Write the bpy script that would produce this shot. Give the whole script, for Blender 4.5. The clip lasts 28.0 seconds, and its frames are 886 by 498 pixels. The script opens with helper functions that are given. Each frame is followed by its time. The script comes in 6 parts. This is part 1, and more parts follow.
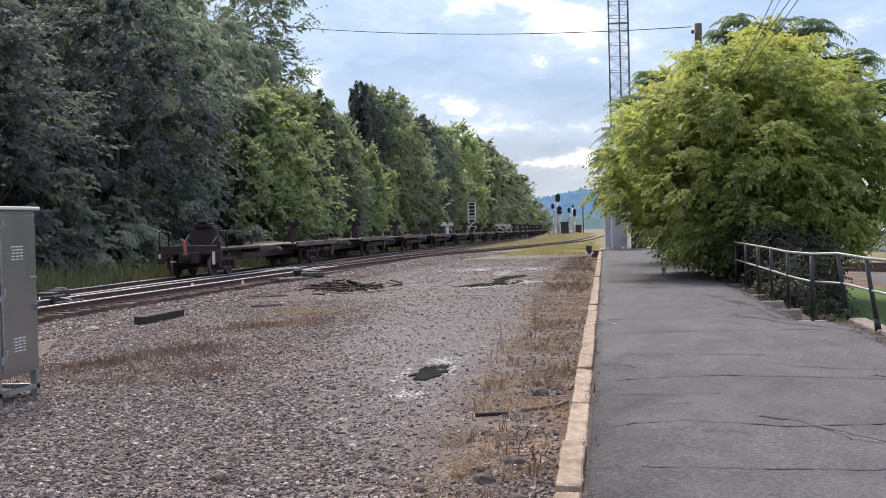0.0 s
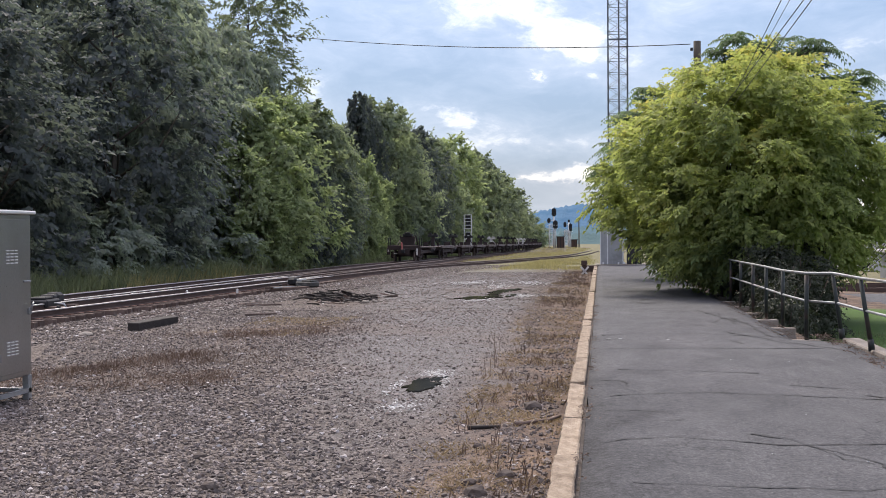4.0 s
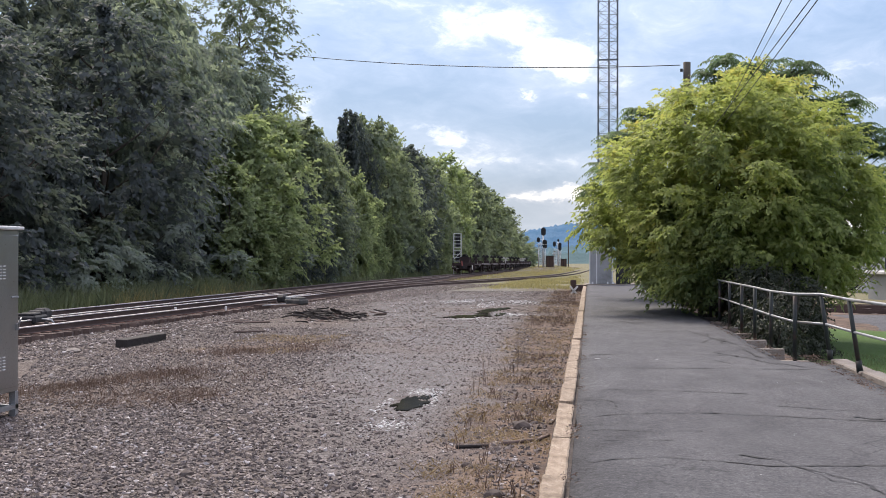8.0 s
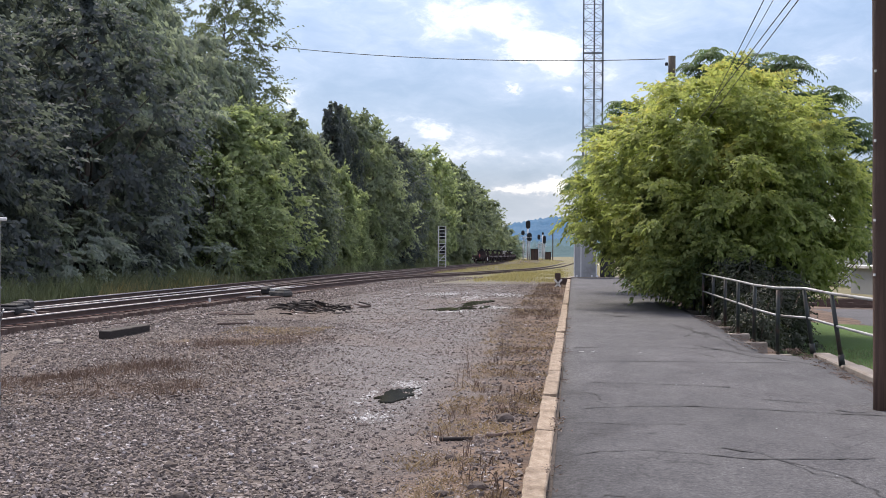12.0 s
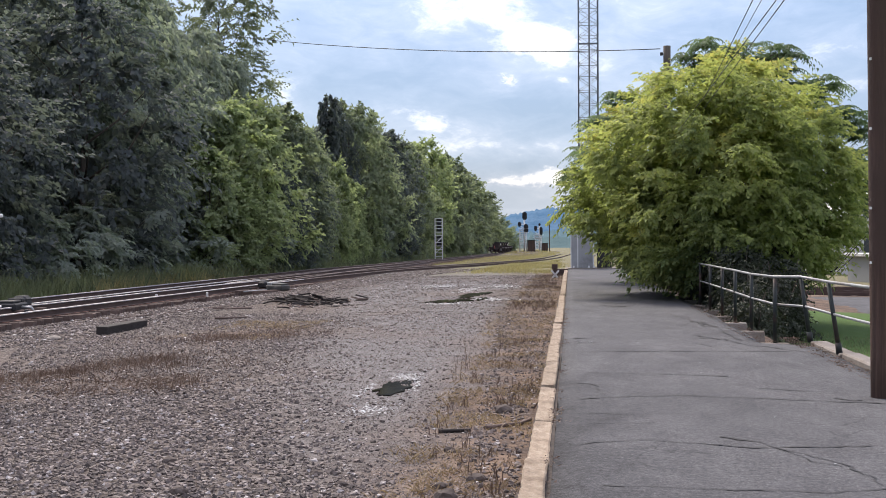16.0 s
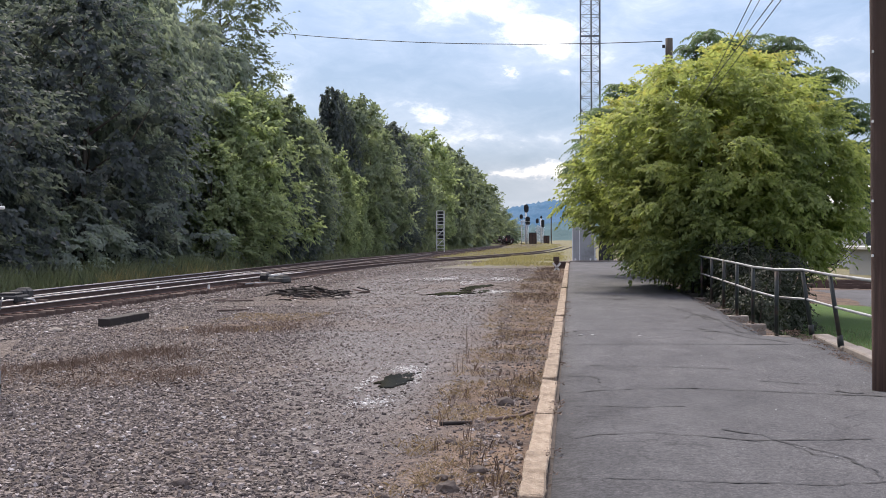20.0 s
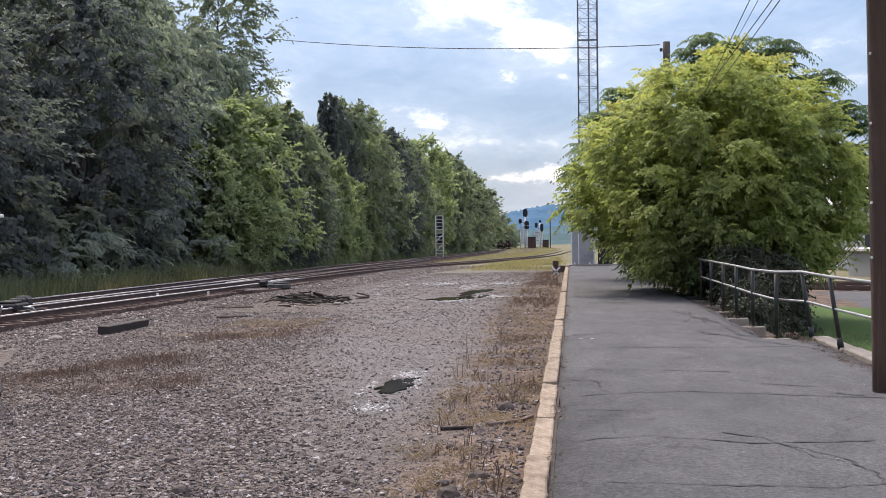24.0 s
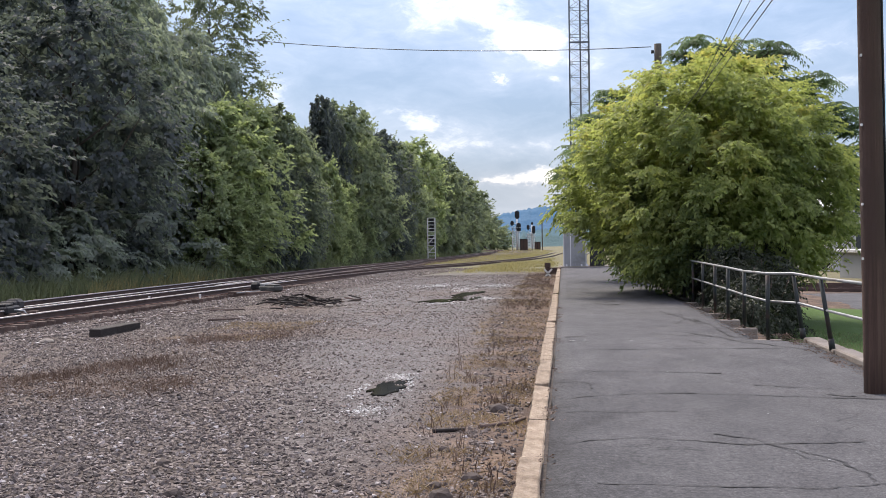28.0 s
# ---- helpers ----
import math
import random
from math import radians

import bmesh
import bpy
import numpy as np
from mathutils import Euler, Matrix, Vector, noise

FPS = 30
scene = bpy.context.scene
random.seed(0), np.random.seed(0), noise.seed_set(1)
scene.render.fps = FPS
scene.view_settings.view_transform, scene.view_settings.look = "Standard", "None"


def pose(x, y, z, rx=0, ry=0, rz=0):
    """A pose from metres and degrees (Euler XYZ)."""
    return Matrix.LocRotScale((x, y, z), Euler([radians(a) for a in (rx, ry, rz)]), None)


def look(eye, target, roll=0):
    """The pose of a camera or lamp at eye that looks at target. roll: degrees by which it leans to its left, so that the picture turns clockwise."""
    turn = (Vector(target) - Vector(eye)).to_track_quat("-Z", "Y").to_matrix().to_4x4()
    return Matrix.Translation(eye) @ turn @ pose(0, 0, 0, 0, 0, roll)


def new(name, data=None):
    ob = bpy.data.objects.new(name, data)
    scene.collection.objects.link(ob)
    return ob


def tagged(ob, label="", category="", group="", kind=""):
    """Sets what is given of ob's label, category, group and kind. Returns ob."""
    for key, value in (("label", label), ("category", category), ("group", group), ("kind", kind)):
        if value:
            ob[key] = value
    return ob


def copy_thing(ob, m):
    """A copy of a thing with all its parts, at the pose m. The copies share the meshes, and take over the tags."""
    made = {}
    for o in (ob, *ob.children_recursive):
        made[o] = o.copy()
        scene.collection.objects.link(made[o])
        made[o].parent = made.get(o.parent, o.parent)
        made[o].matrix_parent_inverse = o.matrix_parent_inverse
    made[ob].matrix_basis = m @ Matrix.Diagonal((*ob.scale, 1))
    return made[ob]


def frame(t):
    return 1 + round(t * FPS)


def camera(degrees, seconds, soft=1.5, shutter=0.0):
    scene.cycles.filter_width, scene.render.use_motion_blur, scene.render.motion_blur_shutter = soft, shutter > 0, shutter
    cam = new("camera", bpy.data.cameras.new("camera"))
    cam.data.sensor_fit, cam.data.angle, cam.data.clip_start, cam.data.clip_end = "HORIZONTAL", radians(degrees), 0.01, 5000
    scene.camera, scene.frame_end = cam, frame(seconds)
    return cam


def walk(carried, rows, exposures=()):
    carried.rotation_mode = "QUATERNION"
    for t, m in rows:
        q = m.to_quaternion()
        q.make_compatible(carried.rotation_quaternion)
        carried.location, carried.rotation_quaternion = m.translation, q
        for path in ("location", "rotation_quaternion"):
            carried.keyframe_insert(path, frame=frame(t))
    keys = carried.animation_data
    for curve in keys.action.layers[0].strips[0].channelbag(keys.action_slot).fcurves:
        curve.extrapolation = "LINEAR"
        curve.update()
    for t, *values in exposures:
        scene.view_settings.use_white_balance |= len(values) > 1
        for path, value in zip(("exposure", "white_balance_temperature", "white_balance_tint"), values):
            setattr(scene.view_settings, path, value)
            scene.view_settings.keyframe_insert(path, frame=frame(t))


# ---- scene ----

# ---- camera: it stands on the platform and only turns in the hand ----
EYE = Vector((0.0, 0.0, 1.62))


def aim(t, yaw, pitch, roll):
    y, p = radians(yaw), radians(pitch)
    way = Vector((-math.sin(y) * math.cos(p), math.cos(y) * math.cos(p), math.sin(p)))
    return t, look(EYE, EYE + way * 10, roll)


cam = camera(39.4, 28.0, soft=0.9)
walk(cam, [
    aim(0, 7.472, -1.170, -1.441),
    aim(0.5, 7.385, -1.018, -1.136),
    aim(1, 7.335, -1.104, -0.601),
    aim(1.5, 6.686, -1.210, -0.356),
    aim(2, 6.620, -0.911, 0.119),
    aim(2.5, 6.106, -0.719, -0.353),
    aim(4.5, 7.696, -0.512, -0.095),
    aim(5, 7.875, -0.229, 0.196),
    aim(5.5, 7.704, -0.003, 0.332),
    aim(6, 7.957, 0.179, 0.591),
    aim(6.5, 8.130, 0.289, 0.568),
    aim(7, 8.195, 0.367, 0.378),
    aim(7.5, 7.738, 0.445, 0.310),
    aim(8, 6.766, 0.244, 0.063),
    aim(8.1, 6.493, 0.185, 0.161),
    aim(8.5, 6.399, 0.292, 0.212),
    aim(9, 6.296, 0.285, 0.336),
    aim(9.5, 6.390, 0.329, 0.534),
    aim(10, 6.328, 0.305, 0.424),
    aim(10.5, 6.140, 0.236, 0.386),
    aim(11, 6.107, 0.187, 0.073),
    aim(11.5, 6.108, 0.038, 0.049),
    aim(12, 6.051, -0.096, 0.301),
    aim(12.5, 5.986, -0.268, 0.319),
    aim(14.5, 5.976, -0.369, -0.156),
    aim(15, 6.082, -0.401, -0.229),
    aim(15.5, 6.025, -0.391, -0.407),
    aim(16, 5.903, -0.458, -0.271),
    aim(16.5, 5.893, -0.536, -0.224),
    aim(17, 5.803, -0.509, -0.397),
    aim(17.5, 5.780, -0.568, -0.239),
    aim(18, 5.906, -0.585, 0.012),
    aim(18.5, 5.932, -0.633, -0.232),
    aim(19, 5.907, -0.639, -0.285),
    aim(19.5, 5.918, -0.714, -0.187),
    aim(20, 5.981, -0.805, -0.217),
    aim(20.5, 6.039, -0.810, -0.311),
    aim(21, 6.396, -0.814, -0.703),
    aim(21.2, 6.448, -0.863, -0.673),
    aim(21.5, 6.329, -0.723, -0.618),
    aim(23.5, 5.966, -0.599, -0.552),
    aim(24, 5.942, -0.575, -0.657),
    aim(24.5, 5.902, -0.509, -0.705),
    aim(25, 5.839, -0.436, -0.708),
    aim(25.5, 5.839, -0.391, -0.559),
    aim(26, 5.816, -0.407, -0.484),
    aim(26.5, 5.767, -0.424, -0.597),
    aim(27, 5.750, -0.469, -0.575),
    aim(27.5, 5.668, -0.475, -0.651),
    aim(28, 5.570, -0.480, -0.750),
], exposures=[(0.0, 0.27, 6500, 12), (1.0, 0.19, 6500, 12), (2.0, 0.14, 6500, 12), (5.0, 0.13, 6500, 12), (8.0, 0.19, 6500, 12), (28.0, 0.19, 6500, 12)])

# ---- world and sun ----
SUN_AZ, SUN_EL = -26.0, 50.0          # degrees to the right of the platform's line, and above the horizon


def link(tree, a, ao, b, bi):
    tree.links.new(a.outputs[ao], b.inputs[bi])


def node(tree, kind, **values):
    n = tree.nodes.new(kind)
    for key, value in values.items():
        if key in n.inputs:
            n.inputs[key].default_value = value
    return n


def math_node(tree, op, a=None, b=None, clamp=False):
    n = tree.nodes.new("ShaderNodeMath")
    n.operation, n.use_clamp = op, clamp
    for i, v in enumerate((a, b)):
        if v is None:
            continue
        if isinstance(v, (int, float)):
            n.inputs[i].default_value = v
        else:
            tree.links.new(v, n.inputs[i])
    return n.outputs[0]


def ramp(tree, fac, stops, smooth=False):
    n = tree.nodes.new("ShaderNodeValToRGB")
    if smooth:
        n.color_ramp.interpolation = "EASE"
    while len(n.color_ramp.elements) < len(stops):
        n.color_ramp.elements.new(0.5)
    for e, (pos, col) in zip(n.color_ramp.elements, stops):
        e.position = pos
        e.color = (*col, 1) if len(col) == 3 else col
    tree.links.new(fac, n.inputs["Fac"])
    return n.outputs["Color"]


def mix(tree, fac, a, b, mode="MIX"):
    n = tree.nodes.new("ShaderNodeMix")
    n.data_type, n.blend_type = "RGBA", mode
    for i, v in ((0, fac), (6, a), (7, b)):
        if isinstance(v, (int, float)):
            n.inputs[i].default_value = v
        elif isinstance(v, tuple):
            n.inputs[i].default_value = (*v, 1) if len(v) == 3 else v
        else:
            tree.links.new(v, n.inputs[i])
    return n.outputs[2]


def noise_tex(tree, vec, scale, detail=4.0, rough=0.55, out="Fac", dist=0.0):
    n = node(tree, "ShaderNodeTexNoise", Scale=scale, Detail=detail, Roughness=rough, Distortion=dist)
    if vec is not None:
        tree.links.new(vec, n.inputs["Vector"])
    return n.outputs[out]


def mapped(tree, vec, scale=(1, 1, 1), loc=(0, 0, 0)):
    n = tree.nodes.new("ShaderNodeMapping")
    n.inputs["Scale"].default_value, n.inputs["Location"].default_value = scale, loc
    tree.links.new(vec, n.inputs["Vector"])
    return n.outputs["Vector"]


def band(tree, value, lo, hi):
    """0 below lo, 1 above hi."""
    n = tree.nodes.new("ShaderNodeMapRange")
    n.inputs["From Min"].default_value, n.inputs["From Max"].default_value = lo, hi
    tree.links.new(value, n.inputs["Value"])
    return n.outputs["Result"]


# clouds in sight: bearing, elevation, half-widths in degrees, density added (negative: a blue gap)
CLOUDS = [(-4.4, 10.7, 2.7, 1.1, 1.0), (-2.2, 9.7, 1.6, 0.7, 0.6), (-1.2, 8.8, 1.35, 0.5, 1.1), (-0.2, 9.3, 0.9, 0.5, 0.5), (-2.6, 7.35, 0.30, 0.36, 0.8), (-0.5, 7.6, 0.55, 0.22, 0.7), (1.6, 7.9, 0.6, 0.3, 0.5),
          (-6.3, 5.5, 0.75, 0.5, 0.75), (-5.2, 4.7, 1.0, 0.45, 0.6), (-3.9, 4.4, 0.8, 0.3, 0.4), (-1.8, 4.25, 1.5, 0.22, 0.5), (-2.2, 2.45, 1.5, 0.40, 1.0), (-0.7, 2.7, 1.0, 0.5, 0.9), (-3.4, 2.3, 0.7, 0.2, 0.5),
          (-13.3, 6.9, 0.8, 0.9, 0.8), (-8.5, 9.6, 2.6, 0.8, 0.25), (11.4, 8.3, 1.3, 0.5, 0.55), (13.0, 7.0, 1.0, 0.5, 0.65), (14.3, 8.2, 1.2, 0.5, 0.5), (-10.5, 11.0, 2.0, 0.6, 0.5), (4.5, 10.8, 2.2, 0.7, 0.4),
          (-3.0, 6.0, 4.5, 0.9, -0.55), (-9.5, 7.4, 3.0, 0.9, -0.5), (-1.6, 3.3, 2.6, 0.35, -0.5), (7.5, 8.8, 2.8, 1.2, -0.3), (1.5, 5.6, 3.0, 1.0, -0.4), (14.0, 10.3, 2.5, 0.7, -0.5), (14.3, 5.2, 1.5, 1.0, -0.4)]


def make_world():
    w = bpy.data.worlds.new("sky")
    scene.world = w
    w.use_nodes = True
    t = w.node_tree
    t.nodes.clear()
    out, bg = t.nodes.new("ShaderNodeOutputWorld"), t.nodes.new("ShaderNodeBackground")
    sky = t.nodes.new("ShaderNodeTexSky")
    sky.sky_type, sky.sun_disc = "NISHITA", False
    sky.sun_elevation, sky.sun_rotation = radians(SUN_EL), radians(SUN_AZ)
    coord = t.nodes.new("ShaderNodeTexCoord")
    way = coord.outputs["Generated"]
    sep = t.nodes.new("ShaderNodeSeparateXYZ")
    t.links.new(way, sep.inputs[0])
    # clouds lie on a flat layer: the way is divided by its rise
    rise = math_node(t, "ADD", math_node(t, "MAXIMUM", sep.outputs[2], 0.0), 0.07)
    comb = t.nodes.new("ShaderNodeCombineXYZ")
    t.links.new(math_node(t, "DIVIDE", sep.outputs[0], rise), comb.inputs[0])
    t.links.new(math_node(t, "DIVIDE", sep.outputs[1], rise), comb.inputs[1])
    flat = mapped(t, comb.outputs[0], (1.0, 0.55, 1.0), CLOUD_SHIFT)
    big = noise_tex(t, flat, 0.55, 8.0, 0.58, dist=0.3)
    fine = noise_tex(t, mapped(t, way, (1, 1, 2.2)), 9.0, 8.0, 0.62, dist=0.6)
    tiny = noise_tex(t, mapped(t, way, (1, 1, 2.4)), 26.0, 6.0, 0.62, dist=0.8)
    both = math_node(t, "ADD", math_node(t, "ADD", math_node(t, "MULTIPLY", big, 0.37), math_node(t, "MULTIPLY", fine, 0.39)), math_node(t, "MULTIPLY", tiny, 0.24))
    # bearing and elevation, bent by noise so that the clouds' rims are ragged
    wob = noise_tex(t, mapped(t, way, (1, 1, 1.6)), 16.0, 7.0, 0.66, out="Color")
    ws = t.nodes.new("ShaderNodeSeparateXYZ")
    t.links.new(wob, ws.inputs[0])
    az = math_node(t, "ADD", math_node(t, "MULTIPLY", math_node(t, "ARCTAN2", sep.outputs[0], sep.outputs[1]), 57.2958), math_node(t, "MULTIPLY", math_node(t, "SUBTRACT", ws.outputs[0], 0.5), 5.0))
    el = math_node(t, "ADD", math_node(t, "MULTIPLY", math_node(t, "ARCSINE", sep.outputs[2]), 57.2958), math_node(t, "MULTIPLY", math_node(t, "SUBTRACT", ws.outputs[1], 0.5), 2.6))
    dens = gap = None
    for a0, e0, ra, re, k in CLOUDS:
        da = math_node(t, "DIVIDE", math_node(t, "SUBTRACT", az, a0), ra)
        de = math_node(t, "DIVIDE", math_node(t, "SUBTRACT", el, e0), re)
        d2 = math_node(t, "ADD", math_node(t, "MULTIPLY", da, da), math_node(t, "MULTIPLY", de, de))
        one = math_node(t, "MULTIPLY", math_node(t, "POWER", 2.71828, math_node(t, "MULTIPLY", d2, -0.7)), k)
        if k > 0:
            dens = one if dens is None else math_node(t, "ADD", dens, one)
        else:
            gap = one if gap is None else math_node(t, "ADD", gap, one)
    # the grey sheet: soft bands of slate blue and lavender
    sheet = math_node(t, "ADD", math_node(t, "MULTIPLY", math_node(t, "SUBTRACT", both, 0.5), 3.4), math_node(t, "ADD", math_node(t, "MULTIPLY", gap, 0.55), math_node(t, "MULTIPLY", dens, 0.35)))
    grey = ramp(t, math_node(t, "ADD", sheet, 0.42, True), [(0.0, (0.195, 0.280, 0.430)), (0.35, (0.265, 0.345, 0.495)), (0.65, (0.37, 0.435, 0.575)), (1.0, (0.54, 0.585, 0.69))])
    # lit heads with crisp, ragged rims
    body = math_node(t, "ADD", math_node(t, "ADD", dens, math_node(t, "MULTIPLY", gap, 0.25)), math_node(t, "ADD", math_node(t, "MULTIPLY", math_node(t, "SUBTRACT", fine, 0.5), 2.2), math_node(t, "MULTIPLY", math_node(t, "SUBTRACT", tiny, 0.5), 1.5)))
    head = ramp(t, band(t, body, 0.45, 1.6), [(0.0, (0.54, 0.575, 0.68)), (0.35, (0.74, 0.755, 0.80)), (1.0, (1.30, 1.26, 1.20))])
    hazed = mix(t, 0.03, mix(t, band(t, body, 0.46, 0.95), grey, head), sky.outputs[0])
    # low clouds are warmer
    warm = mix(t, band(t, sep.outputs[2], 0.075, 0.02), hazed, mix(t, 1.0, hazed, (1.04, 0.99, 0.94), "MULTIPLY"))
    warm = mix(t, math_node(t, "MULTIPLY", band(t, sep.outputs[2], 0.045, 0.0), 0.7), warm, (0.64, 0.76, 0.88))
    low = band(t, sep.outputs[2], -0.05, 0.0)
    # an overcast sky is brightest overhead
    high = math_node(t, "ADD", math_node(t, "MULTIPLY", math_node(t, "MAXIMUM", sep.outputs[2], 0.0), ZENITH), 0.92)
    lift = t.nodes.new("ShaderNodeCombineXYZ")
    for i in range(3):
        t.links.new(high, lift.inputs[i])
    white = mix(t, band(t, sep.outputs[2], 0.20, 0.45), warm, mix(t, 1.0, warm, (1.31, 1.05, 0.91), "MULTIPLY"))
    dome = mix(t, 1.0, white, lift.outputs[0], "MULTIPLY")
    t.links.new(mix(t, low, (0.16, 0.16, 0.14), dome), bg.inputs["Color"])
    bg.inputs["Strength"].default_value = SKY_STRENGTH
    link(t, bg, 0, out, 0)


CLOUD_SHIFT = (0.0, 0.0, 0.0)
SKY_STRENGTH = 1.0
ZENITH = 1.6
make_world()
sun_data = bpy.data.lights.new("sun", "SUN")
sun_data.energy, sun_data.angle, sun_data.color = 3.9, radians(18), (1.0, 0.92, 0.80)
sun = new("sun", sun_data)
a, e = radians(SUN_AZ), radians(SUN_EL)
sun.matrix_world = look((0, 0, 50), Vector((0, 0, 50)) - 50 * Vector((math.sin(a) * math.cos(e), math.cos(a) * math.cos(e), math.sin(e))))


# ---- materials ----
def material(name):
    m = bpy.data.materials.new(name)
    m.use_nodes = True
    t = m.node_tree
    return m, t, t.nodes["Principled BSDF"], t.nodes["Material Output"]


def coords(t, kind="Object"):
    return t.nodes.new("ShaderNodeTexCoord").outputs[kind]


def bump(t, height, strength, distance, bsdf):
    n = node(t, "ShaderNodeBump", Strength=strength, Distance=distance)
    t.links.new(height, n.inputs["Height"])
    link(t, n, 0, bsdf, "Normal")


def surface(name, colors, scale=3.0, rough=0.7, metal=0.0, grain=40.0, relief=0.3, depth=0.01, stretch=(1, 1, 1), stain=None, stain_scale=0.6, vary=0.0, spec=0.4):
    """A worn surface: colours by one noise, fine grain by another, and stains at a larger scale."""
    m, t, b, _ = material(name)
    vec = mapped(t, coords(t), stretch)
    n1 = noise_tex(t, vec, scale, 6, 0.6)
    n = len(colors)
    col = ramp(t, n1, [(0.3 + 0.4 * i / max(1, n - 1), c) for i, c in enumerate(colors)])
    g = noise_tex(t, vec, grain, 4, 0.65)
    col = mix(t, 0.45, col, mix(t, g, tuple(0.45 * x for x in colors[0]), tuple(min(1, 1.5 * x) for x in colors[-1])))
    if stain:
        s = noise_tex(t, mapped(t, coords(t), (1, 1, 1), (7, 3, 1)), stain_scale, 5, 0.6)
        col = mix(t, ramp(t, s, [(0.5, (0, 0, 0)), (0.68, (1, 1, 1))]), col, stain)
    if vary:
        info = t.nodes.new("ShaderNodeObjectInfo")
        k = math_node(t, "ADD", math_node(t, "MULTIPLY", info.outputs["Random"], 2 * vary), 1 - vary)
        comb = t.nodes.new("ShaderNodeCombineXYZ")
        for i in range(3):
            t.links.new(k, comb.inputs[i])
        col = mix(t, 1.0, col, comb.outputs[0], "MULTIPLY")
    t.links.new(col, b.inputs["Base Color"])
    b.inputs["Metallic"].default_value, b.inputs["Specular IOR Level"].default_value = metal, spec
    r = math_node(t, "ADD", math_node(t, "MULTIPLY", g, 0.25), rough - 0.12)
    t.links.new(r, b.inputs["Roughness"])
    bump(t, math_node(t, "ADD", g, n1), relief, depth, b)
    return m


def leaf_material(name, dark, light, glow=0.35, odd=None, odd_share=0.8, vary=0.0, gloss=0.3, patch_size=0.55, speck=0.4, rise=0.0, rise_from=0.0):
    """Leaves: each leaf and each patch of the crown has its own shade, and light comes through the blade."""
    m, t, b, out = material(name)
    geo = t.nodes.new("ShaderNodeNewGeometry")
    rand = geo.outputs["Random Per Island"]
    patch = noise_tex(t, coords(t), patch_size, 4, 0.6)
    k = math_node(t, "ADD", math_node(t, "MULTIPLY", rand, speck), math_node(t, "SUBTRACT", math_node(t, "MULTIPLY", patch, 1.7), 0.36 + speck * 0.6), True)
    if rise:      # leaf colour climbs from a painted shade-dark green below to yellow above
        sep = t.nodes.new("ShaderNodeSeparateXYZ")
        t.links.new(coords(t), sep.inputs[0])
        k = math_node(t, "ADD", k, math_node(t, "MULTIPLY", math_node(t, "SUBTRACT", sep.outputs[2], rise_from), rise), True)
    if vary:
        info = t.nodes.new("ShaderNodeObjectInfo")
        k = math_node(t, "MULTIPLY", k, math_node(t, "ADD", math_node(t, "MULTIPLY", info.outputs["Random"], 2 * vary), 1 - vary), True)
    stops = [(0.0, dark), (0.62, light)]
    if odd:
        stops += [(odd_share, light), (1.0, odd)]
    col = ramp(t, k, stops)
    t.links.new(col, b.inputs["Base Color"])
    b.inputs["Roughness"].default_value, b.inputs["Specular IOR Level"].default_value = 0.6, gloss
    tr = t.nodes.new("ShaderNodeBsdfTranslucent")
    t.links.new(mix(t, 1.0, col, (1.18, 1.22, 0.85), "MULTIPLY"), tr.inputs["Color"])
    mx = node(t, "ShaderNodeMixShader", Fac=glow)
    link(t, b, 0, mx, 1)
    link(t, tr, 0, mx, 2)
    link(t, mx, 0, out, "Surface")
    return m


M = {}
M["kerb"] = surface("kerb_concrete", [(0.13, 0.09, 0.060), (0.33, 0.248, 0.172), (0.50, 0.41, 0.315)], 9.0, 0.9, 0, 45, 1.0, 0.03, stain=(0.19, 0.14, 0.095), stain_scale=3.0, vary=0.12)
M["concrete"] = surface("concrete", [(0.13, 0.11, 0.092), (0.22, 0.192, 0.165), (0.31, 0.277, 0.243)], 1.5, 0.9, 0, 60, 0.5, 0.008, stain=(0.20, 0.16, 0.12), stain_scale=1.2)
M["rail_top"] = surface("rail_steel", [(0.48, 0.45, 0.44), (0.62, 0.59, 0.58)], 1.0, 0.48, 0.5, 30, 0.1, 0.002)
M["rail_rust"] = surface("rail_rust", [(0.040, 0.026, 0.023), (0.080, 0.053, 0.045), (0.115, 0.078, 0.066)], 2.0, 0.85, 0.2, 50, 0.4, 0.004)
M["rail_dull"] = surface("rail_dull", [(0.13, 0.095, 0.085), (0.22, 0.175, 0.155)], 1.0, 0.6, 0.3, 40, 0.2, 0.003)
M["tie"] = surface("tie_wood", [(0.065, 0.046, 0.040), (0.12, 0.085, 0.072), (0.17, 0.125, 0.105)], 1.5, 0.9, 0, 25, 0.7, 0.01, (1, 6, 6), vary=0.3)
M["tie_plate"] = surface("tie_plate", [(0.11, 0.055, 0.04), (0.17, 0.09, 0.07)], 4, 0.85, 0.1, 60, 0.3, 0.003)
M["dark_wood"] = surface("dark_wood", [(0.018, 0.015, 0.014), (0.04, 0.033, 0.03)], 2.0, 0.85, 0, 30, 0.6, 0.008, (1, 1, 4))
M["pole_wood"] = surface("pole_wood", [(0.026, 0.015, 0.012), (0.105, 0.058, 0.043), (0.22, 0.138, 0.104)], 2.2, 0.85, 0, 22, 1.0, 0.03, (13, 13, 0.28), stain=(0.11, 0.068, 0.052), stain_scale=0.8)
M["pole_grey"] = surface("pole_grey", [(0.07, 0.06, 0.046), (0.125, 0.105, 0.08)], 2.0, 0.9, 0, 30, 0.6, 0.008, (5, 5, 0.4))
